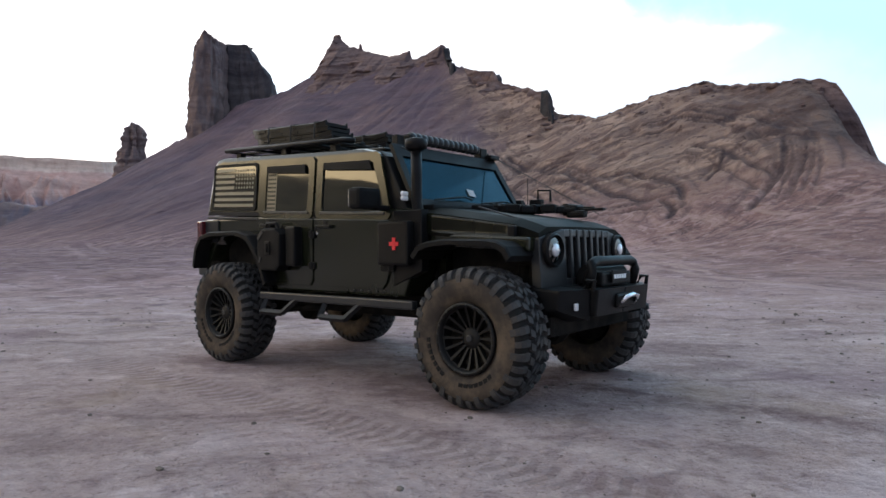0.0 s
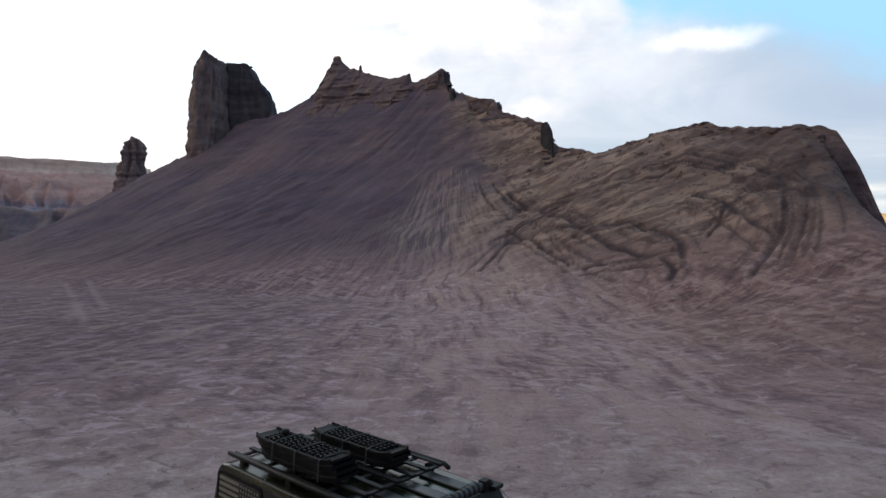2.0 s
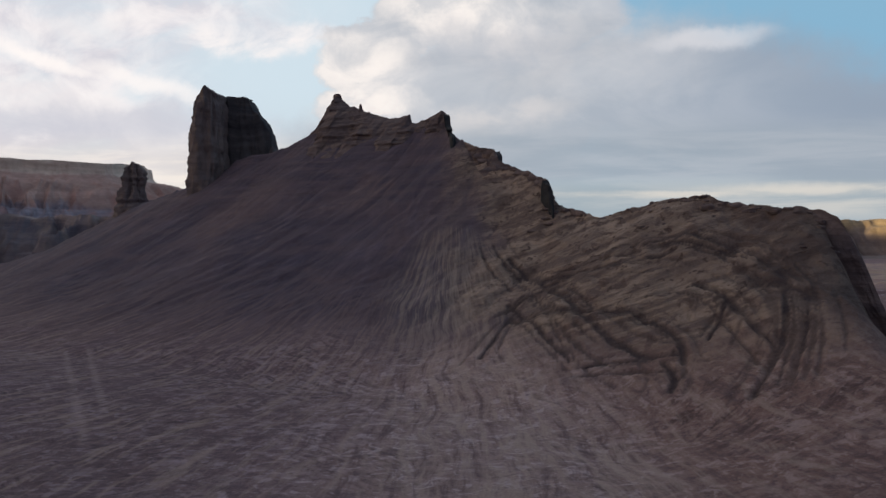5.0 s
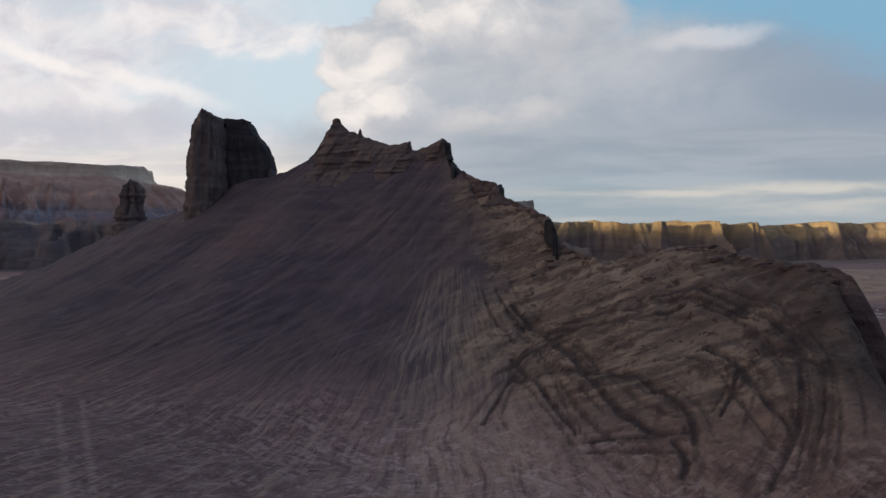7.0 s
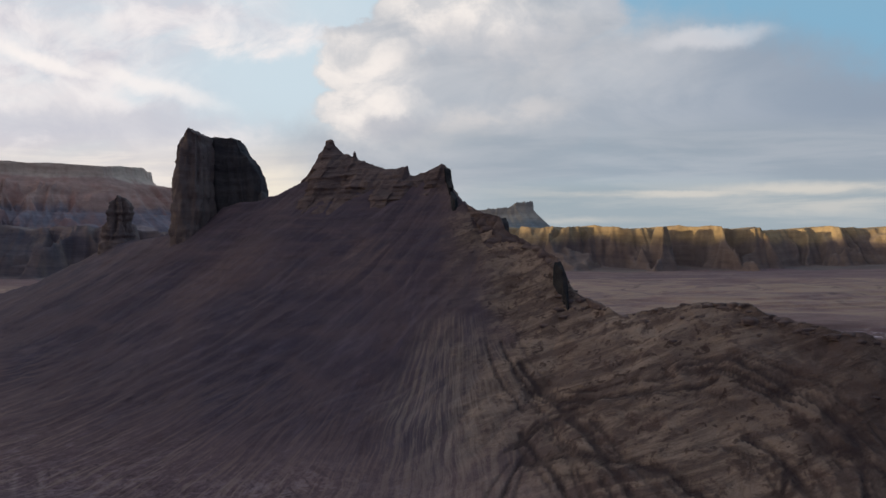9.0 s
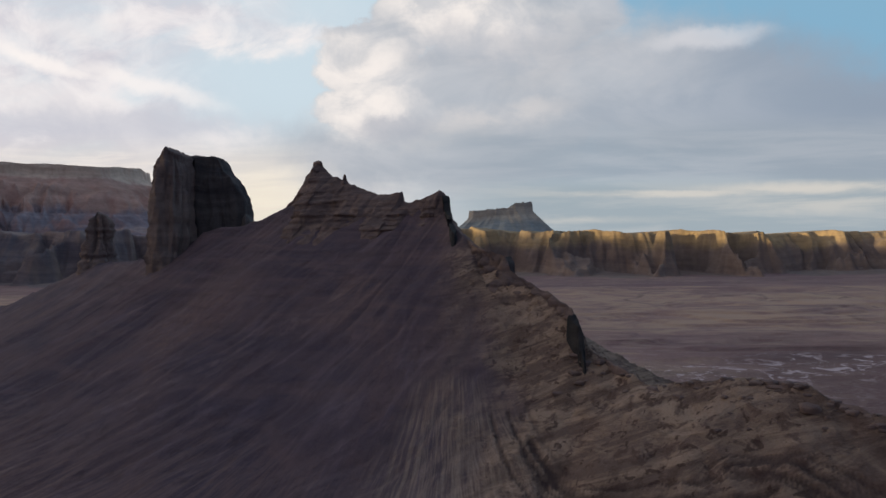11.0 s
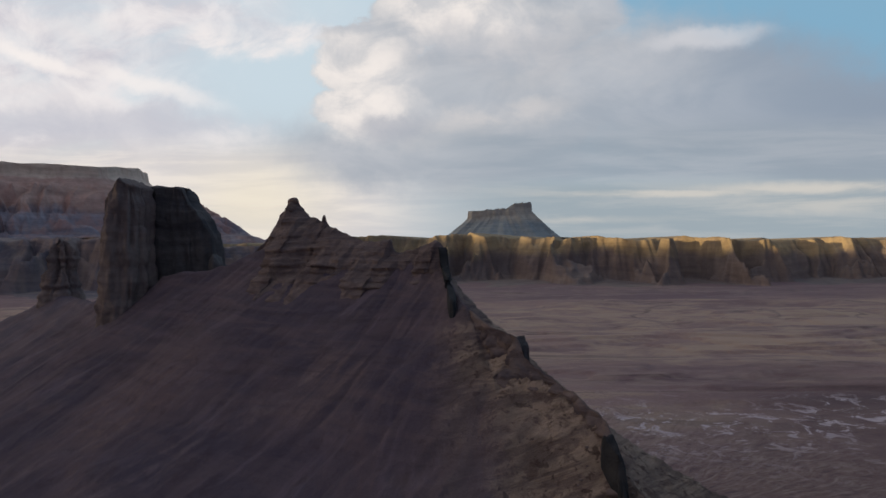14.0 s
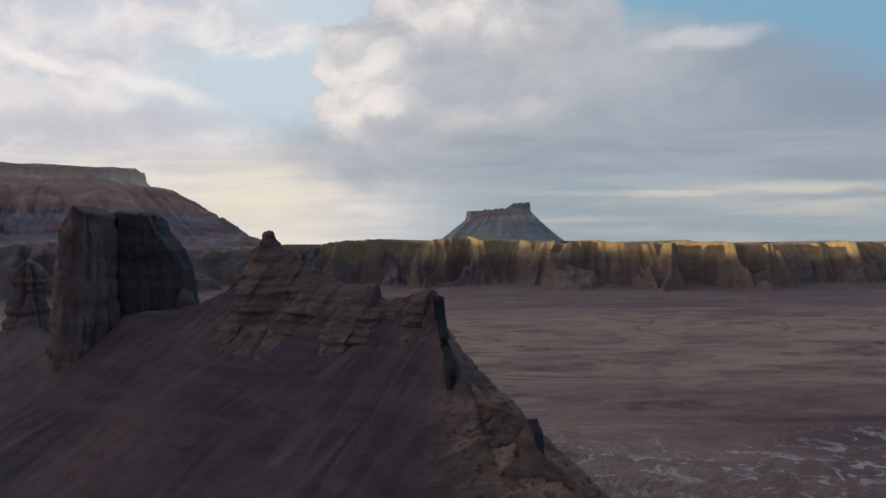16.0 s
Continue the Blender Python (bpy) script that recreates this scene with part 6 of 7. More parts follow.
def build_front():
    # hood, domed across and falling to the front
    bm = bmesh.new()
    rows, cols = 12, 13
    grid = []
    for i in range(rows):
        k = i / (rows - 1)
        x = 0.80 + 1.09 * k
        half = 0.735 - 0.095 * k ** 1.6
        line = []
        for j in range(cols):
            w = -1 + 2 * j / (cols - 1)
            a = abs(w)
            z = 1.395 - 0.085 * k - 0.045 * max(0, k - 0.85) / 0.15 - 0.012 * a**2 - 0.04 * max(0, (a - 0.90) / 0.10) ** 2
            line.append(bm.verts.new((x, half * w, z)))
        grid.append(line)
    low = [[bm.verts.new((v.co.x, v.co.y, 1.17 - 0.03 * (v.co.x - 0.8))) for v in line] for line in grid]
    for i in range(rows - 1):
        for j in range(cols - 1):
            bm.faces.new((grid[i][j], grid[i + 1][j], grid[i + 1][j + 1], grid[i][j + 1]))
        for j, flip in ((0, 1), (cols - 1, 0)):
            q = (grid[i][j], low[i][j], low[i + 1][j], grid[i + 1][j])
            bm.faces.new(q if flip else q[::-1])
    for j in range(cols - 1):
        bm.faces.new((grid[-1][j], low[-1][j], low[-1][j + 1], grid[-1][j + 1]))
        bm.faces.new((grid[0][j + 1], low[0][j + 1], low[0][j], grid[0][j]))
    bmesh.ops.recalc_face_normals(bm, faces=bm.faces)
    hood = part("hood", bm, HOOD, jeep)
    # glossy sides of the hood
    for side in (-1, 1):
        bm = bmesh.new()
        strips = []
        for i in range(10):
            k = i / 9 * 0.84
            half = 0.735 - 0.095 * k ** 1.6 + 0.008
            strips.append([bm.verts.new((0.82 + 1.09 * k, side * half, z)) for z in (1.185, 1.21, 1.31 - 0.07 * k, 1.335 - 0.085 * k)])
        for a_, b_ in zip(strips[:-1], strips[1:]):
            for n in range(3):
                bm.faces.new((a_[n], b_[n], b_[n + 1], a_[n + 1]))
        bmesh.ops.solidify(bm, geom=bm.faces, thickness=0.006)
        bmesh.ops.recalc_face_normals(bm, faces=bm.faces)
        part("hood_side", bm, OLIVE, hood, "glossy olive hood side", True)
    # cowl sides with the dark panel
    for side in (-1, 1):
        bm = bmesh.new()
        prism(bm, [(0.64, 0.78), (0.93, 0.90), (0.93, 1.36), (0.64, 1.36)], -0.80, -0.72, 0.01)
        mirrored(bm, side)
        part("cowl_side", bm, BLACK, jeep)
    # hood catches
    for side in (-1, 1):
        bm = bmesh.new()
        box(bm, (1.68, -0.715, 1.10), (1.74, -0.672, 1.26), 0.01)
        box(bm, (1.66, -0.73, 1.07), (1.76, -0.68, 1.12), 0.008)
        mirrored(bm, side)
        part("hood_latch", bm, TRIM, hood)
    # grille with slots
    bm = bmesh.new()
    slots = [-0.30 + 0.10 * i for i in range(7)]
    edges = [-0.645] + [w for y in slots for w in (y - 0.033, y + 0.033)] + [0.645]
    for a, b in zip(edges[0::2], edges[1::2]):
        box(bm, (1.845, a, 0.86), (1.915, b, 1.26), 0.008)
    box(bm, (1.846, -0.34, 0.862), (1.913, 0.34, 0.915), 0.008)
    box(bm, (1.846, -0.34, 1.205), (1.913, 0.34, 1.258), 0.008)
    for v in bm.verts:
        drop = max(0.0, abs(v.co.y) - 0.45) / 0.2
        if v.co.z > 1.1:
            v.co.z -= 0.07 * drop**2
        v.co.x -= 0.03 * (v.co.y / 0.6) ** 2 + 0.05 * (v.co.z - 0.86)
        v.co.x += 0.03
        v.co.z -= 0.02
    grille = part("grille", bm, STEEL, jeep, "graphite seven-slot grille")
    bm = bmesh.new()
    box(bm, (1.80, -0.36, 0.87), (1.83, 0.36, 1.22))
    part("radiator_screen", bm, DARK, grille)
    bm = bmesh.new()
    box(bm, (1.893, -0.05, 1.222), (1.900, 0.05, 1.240), 0.003)
    part("badge_bar", bm, BLACK, grille)
    for y in (-0.505, 0.505):
        bm = bmesh.new()
        lathe(bm, [(0.115, 1.84), (0.118, 1.905), (0.104, 1.918), (0.098, 1.895)], (0.03, y, 1.065), 28, "x")
        bezel = part("headlight", bm, BLACK, grille)
        bm = bmesh.new()
        lathe(bm, [(0.096, 1.888), (0.085, 1.902), (0.05, 1.908)], (0.03, y, 1.065), 28, "x")
        part("glass", bm, GLASS, bezel)
        bm = bmesh.new()
        lathe(bm, [(0.052, 1.906), (0.040, 1.922), (0.01, 1.928)], (0.03, y, 1.065), 20, "x")
        part("projector", bm, LENS, bezel, "bright round projector lamp", True)
    # windscreen frame, glass and pillars
    bm = bmesh.new()
    frame_pts = [(-0.735, 1.37), (0.735, 1.37), (0.70, 1.885), (-0.70, 1.885)]
    hole = [(-0.665, 1.435), (0.665, 1.435), (0.638, 1.785), (-0.638, 1.785)]

    def sloped(y, z, out):
        k = (z - 1.37) / 0.515
        return Vector((0.80 - 0.30 * k + out * 0.86, y, z + out * 0.5))

    o0, o1 = ([bm.verts.new(sloped(y, z, d)) for y, z in frame_pts] for d in (0.0, 0.035))
    i0, i1 = ([bm.verts.new(sloped(y, z, d)) for y, z in hole] for d in (0.0, 0.035))
    for k in range(4):
        j = (k + 1) % 4
        for a, b in ((o0, i0), (i1, o1), (o1, o0), (i0, i1)):
            bm.faces.new((a[k], a[j], b[j], b[k]))
    bmesh.ops.recalc_face_normals(bm, faces=bm.faces)
    screen = part("windscreen_frame", bm, BLACK, jeep)
    bm = bmesh.new()
    bm.faces.new([bm.verts.new(sloped(y, z, 0.02)) for y, z in hole])
    bmesh.ops.solidify(bm, geom=bm.faces, thickness=0.008)
    part("windscreen", bm, SCREEN, screen, "blue reflecting windscreen glass")
    bm = bmesh.new()
    p = [sloped(y, z, 0.031) for y, z in ((0.02, 1.50), (0.11, 1.49), (0.11, 1.55), (0.02, 1.56))]
    bm.faces.new([bm.verts.new(v) for v in p])
    bmesh.ops.solidify(bm, geom=bm.faces, thickness=0.003)
    part("permit_sticker", bm, WHITE, screen, "small pale windscreen sticker")
    bm = bmesh.new()
    tube(bm, [sloped(-0.52, 1.42, 0.06), sloped(-0.1, 1.47, 0.05), sloped(0.0, 1.45, 0.05)], 0.008, 6)
    tube(bm, [sloped(0.10, 1.42, 0.06), sloped(0.5, 1.46, 0.05), sloped(0.6, 1.44, 0.05)], 0.008, 6)
    part("wiper", bm, BLACK, screen)
    bm = bmesh.new()
    box(bm, (0.70, -0.66, 1.355), (0.93, 0.66, 1.405), 0.015)
    for i in range(8):
        box(bm, (0.74, -0.56 + 0.15 * i, 1.40), (0.90, -0.50 + 0.15 * i, 1.412))
    part("cowl_vent", bm, TRIM, jeep)


def build_flares():
    for x, tall in ((-1.475, 1.245), (1.475, 1.115)):
        for side in (-1, 1):
            bm = bmesh.new()
            if x > 0:
                line = [(0.93, 1.00), (0.99, 1.065), (1.08, 1.09), (1.25, 1.105), (1.62, 1.10), (1.72, 1.085), (1.79, 1.05), (1.83, 0.99)]
            else:
                line = [(-2.06, 0.92), (-2.02, 1.10), (-1.93, 1.21), (-1.75, 1.245), (-1.28, 1.245), (-1.10, 1.20), (-0.98, 1.08), (-0.88, 0.92), (-0.82, 0.78)]
            inner = [(px_ + (0.02 if px_ < x else -0.02) * 1.4, pz - 0.04) for px_, pz in line]
            out, inn = (-0.93, -0.56) if x > 0 else (-0.94, -0.77)
            sets = []
            for pts, y in ((line, inn), (line, out + 0.02), ([(a, b - 0.012) for a, b in line], out), (inner, out), (inner, inn)):
                sets.append([bm.verts.new((a, y, b)) for a, b in pts])
            for a, b in zip(sets, sets[1:] + sets[:1]):
                for k in range(len(line) - 1):
                    bm.faces.new((a[k], a[k + 1], b[k + 1], b[k]))
            for k in (0, -1):
                bm.faces.new([s_[k] for s_ in sets])
            bmesh.ops.recalc_face_normals(bm, faces=bm.faces)
            mirrored(bm, side)
            part("wheel_flare", bm, TRIM, jeep)
    for side in (-1, 1):
        bm = bmesh.new()
        box(bm, (0.93, -0.60, 0.74), (1.0, -0.52, 1.1))
        box(bm, (0.93, -0.72, 1.09), (1.86, -0.52, 1.19), 0.02)
        mirrored(bm, side)
        part("fender", bm, OLIVE, jeep)


def build_wheel(x, y, spin):
    side = -1 if y < 0 else 1
    R, W = 0.478, 0.17
    bm = bmesh.new()
    lathe(bm, [(0.235, -W * 0.80), (0.27, -W * 0.97), (0.31, -W * 1.04), (0.36, -W * 1.08), (0.400, -W * 1.05), (0.428, -W * 0.95), (0.428, W * 0.95), (0.400, W * 1.05), (0.36, W * 1.08), (0.31, W * 1.04), (0.27, W * 0.97), (0.235, W * 0.80)], (0, 0, 0), 64, closed=False)
    tyre = part("tyre", bm, WALL, wheel_root(x, y), "dusty mud-terrain tyre with tan dirt on its wall", True)
    wheel = tyre.parent
    bm = bmesh.new()
    lathe(bm, [(0.402, -W * 1.046), (0.431, -W * 0.96), (0.448, -W * 0.80), (0.456, -W * 0.5), (0.458, 0), (0.456, W * 0.5), (0.448, W * 0.80), (0.431, W * 0.96), (0.402, W * 1.046)], (0, 0, 0), 64, closed=False)
    part("tread_base", bm, VOID, tyre, "", True)

    def lug(samples, centre, wide, skew, sgn):
        """A raised block lofted across the tread: samples of radius, place across, height."""
        rings = []
        for n_, (r_, w_, t_) in enumerate(samples):
            a_, b_ = samples[max(0, n_ - 1)], samples[min(len(samples) - 1, n_ + 1)]
            dr, dw = b_[0] - a_[0], (b_[1] - a_[1]) * W
            size = math.hypot(dr, dw)
            nr, nw = abs(dw) / size, abs(dr) / size
            mid = centre + skew * (w_ - samples[-1][1])
            line = []
            for lift, edge in ((-0.006, -1), (t_, -0.80), (t_, 0.80), (-0.006, 1)):
                rr, ww = r_ + nr * lift, (w_ * W + nw * lift) * sgn
                ang = mid + edge * wide / 2 / 0.46
                line.append(bm.verts.new((rr * math.cos(ang), ww, rr * math.sin(ang))))
            rings.append(line)
        made = [bm.faces.new(rings[0]), bm.faces.new(rings[-1][::-1])]
        for a_, b_ in zip(rings[:-1], rings[1:]):
            for k_ in range(4):
                made.append(bm.faces.new((a_[k_], b_[k_], b_[(k_ + 1) % 4], a_[(k_ + 1) % 4])))
        bmesh.ops.recalc_face_normals(bm, faces=made)

    bm = bmesh.new()
    count = 34
    for i in range(count):
        for sgn in (-1, 1):
            a = 2 * math.pi * (i + (0.0 if sgn < 0 else 0.5)) / count
            start = (0.378, 1.068, 0.006) if i % 2 else (0.404, 1.045, 0.007)
            lug([start, (0.416, 1.01, 0.013), (0.434, 0.935, 0.018), (0.448, 0.80, 0.021), (0.453, 0.60, 0.021)], a, 0.056 if i % 2 else 0.046, 0.05 * sgn, sgn)
            lug([(0.454, 0.54, 0.021), (0.456, 0.40, 0.021), (0.457, 0.27, 0.021)], a + 0.095, 0.054, -0.16 * sgn, sgn)
            lug([(0.457, 0.22, 0.021), (0.457, 0.12, 0.021), (0.457, 0.02, 0.021)], a + 0.03, 0.050, 0.30 * sgn, sgn)
    part("tread", bm, RUBBER, tyre, "chunky dusty tread lugs")
    bm = bmesh.new()
    for n_ in range(17):        # raised lettering on the wall, worn beyond reading
        if n_ in (7, 8, 9):
            continue
        a = radians(205 + 8.0 * n_)
        rot = Matrix.Rotation(-a, 4, "Y")
        for v in bmesh.ops.create_cube(bm, size=1)["verts"]:
            v.co = rot @ Vector((0.305 + v.co.x * 0.026, side * (W * 1.045 + v.co.y * 0.008), v.co.z * 0.030))
    tagged(part("wall_lettering_bars", bm, VOID, tyre), kind="stuff")
    bm = bmesh.new()
    lathe(bm, [(0.205, 0.13), (0.225, 0.14), (0.243, 0.155), (0.240, 0.172), (0.226, 0.176), (0.214, 0.165), (0.207, 0.10), (0.198, -0.02), (0.02, -0.02)], (0, 0, 0), 48, closed=False)
    for v in bm.verts:
        v.co.y *= side
    bmesh.ops.recalc_face_normals(bm, faces=bm.faces)
    rim = part("rim", bm, RIM, wheel, "black spoked alloy rim", True)
    bm = bmesh.new()
    for i in range(24):
        a = 2 * math.pi * i / 24
        box_at = Matrix.Rotation(-a, 4, "Y")
        made = bmesh.ops.create_cube(bm, size=1)["verts"]
        for v in made:
            v.co = box_at @ Vector((0.226 + v.co.x * 0.010, side * (0.177 + v.co.y * 0.006), v.co.z * 0.010))
    tagged(part("rim_bolts", bm, STEEL, rim), kind="stuff")
    for i in range(16):
        bm = bmesh.new()
        a = 2 * math.pi * i / 16
        rot = Matrix.Rotation(-a, 4, "Y")
        made = bmesh.ops.create_cube(bm, size=1)["verts"]
        for v in made:
            k = v.co.x + 0.5
            v.co = rot @ Vector((0.065 + k * 0.142, side * (0.075 + 0.05 * k + v.co.y * 0.035), v.co.z * (0.013 + 0.008 * k)))
        part("spoke", bm, RIM, rim)
    bm = bmesh.new()
    lathe(bm, [(0.078, 0.03), (0.078, 0.085), (0.066, 0.098), (0.050, 0.108), (0.034, 0.112)], (0, 0, 0), 24)
    for v in bm.verts:
        v.co.y *= side
    bmesh.ops.recalc_face_normals(bm, faces=bm.faces)
    part("hub", bm, RIM, wheel, "black hub cap", True)
    bm = bmesh.new()
    lathe(bm, [(0.020, 0.112), (0.025, 0.118), (0.020, 0.120)], (0, 0, 0), 16)
    for v in bm.verts:
        v.co.y *= side
    bmesh.ops.recalc_face_normals(bm, faces=bm.faces)
    part("hub_ring", bm, STEEL, wheel)
    bm = bmesh.new()
    lathe(bm, [(0.195, -0.06), (0.195, 0.0)], (0, 0, 0), 32)
    part("brake_disc", bm, DARK, wheel)
    wheel.rotation_euler = (0, radians(spin), 0)
    return wheel


def wheel_root(x, y):
    root = new("wheel")
    root.parent = jeep
    root.location = (x, y, 0.470)
    return root


def build_bumpers():
    bm = bmesh.new()
    # shaped steel bar: tall centre, tapering ends that sweep back
    for side in (-1, 1):
        prism_pts = [(1.92, 0.64), (2.20, 0.66), (2.22, 0.84), (1.92, 0.86)]
        made = prism(bm, prism_pts, 0.0, side * 0.42, 0.012)
        made = prism(bm, [(1.90, 0.60), (2.16, 0.63), (2.17, 0.84), (1.90, 0.86)], side * 0.42, side * 0.68, 0.015)
        for v in made:
            k = max(0, abs(v.co.y) - 0.42) / 0.26
            v.co.x -= 0.10 * k
            if v.co.z < 0.75:
                v.co.z += 0.08 * k
    bar = part("front_bumper", bm, BLACK, jeep, "black steel winch bumper")
    bm = bmesh.new()
    tube(bm, [(2.10, -0.36, 0.82), (2.14, -0.36, 0.96), (2.13, -0.34, 1.005), (2.13, -0.28, 1.025), (2.13, 0.28, 1.025), (2.13, 0.34, 1.005), (2.14, 0.36, 0.96), (2.10, 0.36, 0.82)], 0.036, 12)
    part("hoop", bm, BLACK, bar, "", True)
    bm = bmesh.new()
    box(bm, (1.96, -0.24, 0.85), (2.16, 0.24, 0.95), 0.02)
    lathe(bm, [(0.07, -0.26), (0.07, 0.26)], (2.05, 0, 0.93), 18)
    part("winch", bm, BLACK, bar)
    bm = bmesh.new()
    box(bm, (2.175, -0.13, 0.87), (2.185, 0.10, 0.96), 0.004)
    sign = part("plate", bm, BLACK, bar)
    bm = bmesh.new()
    for i in range(5):
        box(bm, (2.185, -0.105 + 0.04 * i, 0.90), (2.188, -0.075 + 0.04 * i, 0.93))
    tagged(part("lettering_bars", bm, WHITE, sign), kind="stuff")
    bm = bmesh.new()
    box(bm, (2.20, -0.15, 0.70), (2.235, 0.15, 0.80), 0.02)
    fair = part("fairlead", bm, BLACK, bar)
    bm = bmesh.new()
    tube(bm, [(2.24, -0.12, 0.735), (2.27, -0.10, 0.775), (2.275, 0.0, 0.79), (2.27, 0.10, 0.775), (2.24, 0.12, 0.735)], 0.016, 8)
    part("shackle", bm, CHROME, fair, "bright steel hook", True)
    for y in (-0.55, 0.55):
        bm = bmesh.new()
        box(bm, (2.115, y - 0.02, 0.705), (2.135, y + 0.02, 0.755), 0.008)
        part("fog_lamp", bm, LENS, bar)
        bm = bmesh.new()
        tube(bm, [(2.12, y * 0.8, 0.83), (2.15, y * 0.8, 0.90), (2.20, y * 0.8, 0.90), (2.19, y * 0.8, 0.83)], 0.016, 8)
        part("tow_loop", bm, BLACK, bar)
    bm = bmesh.new()
    box(bm, (1.86, -0.62, 0.52), (1.98, 0.62, 0.66), 0.03)
    part("skid_plate", bm, DARK, bar)
    bm = bmesh.new()
    box(bm, (-2.26, -0.76, 0.80), (-2.06, 0.76, 0.98), 0.02)
    rear = part("rear_bumper", bm, STEEL, jeep, "pale steel rear bumper")
    for y in (-0.80, 0.80):
        bm = bmesh.new()
        box(bm, (-2.115, y - 0.055, 1.12), (-2.03, y + 0.03, 1.36), 0.012)
        part("tail_light", bm, TAIL, jeep, "red tail lamp")
    for side in (-1, 1):
        bm = bmesh.new()
        box(bm, (-2.05, -0.806, 1.14), (-1.80, -0.790, 1.362), 0.004)
        mirrored(bm, side)
        plate = part("corner_guard", bm, STEEL, jeep, "patterned steel corner guard")
        bm = bmesh.new()
        for r in range(7):
            for c in range(8):
                box(bm, (-2.035 + 0.029 * c + 0.0145 * (r % 2), -0.8095, 1.16 + 0.028 * r), (-2.02 + 0.029 * c + 0.0145 * (r % 2), -0.805, 1.172 + 0.028 * r))
        mirrored(bm, side)
        tagged(part("studs", bm, STEEL, plate), kind="stuff")


def build_steps():
    for side in (-1, 1):
        bm = bmesh.new()
        box(bm, (-0.92, -0.93, 0.625), (0.95, -0.87, 0.69), 0.012)
        bar = part_side(bm, side, "side_step")
        for x0 in (-0.86, -0.06):
            bm = bmesh.new()
            for pts in ([(x0 + 0.03, -0.90, 0.64), (x0 + 0.03, -0.97, 0.52)], [(x0 + 0.03, -0.97, 0.52), (x0 + 0.33, -0.97, 0.52)], [(x0 + 0.33, -0.97, 0.52), (x0 + 0.46, -0.90, 0.65)]):
                tube(bm, pts, 0.026, 4)
            mirrored(bm, side)
            part("hoop_step", bm, STEP, bar)
        for x0 in (-0.7, 0.0, 0.7):
            bm = bmesh.new()
            tube(bm, [(x0, -0.88, 0.65), (x0, -0.40, 0.62)], 0.03, 6)
            mirrored(bm, side)
            part("bracket", bm, DARK, bar)


def part_side(bm, side, name):
    mirrored(bm, side)
    return part(name, bm, STEEL, jeep, "grey steel rock slider step")


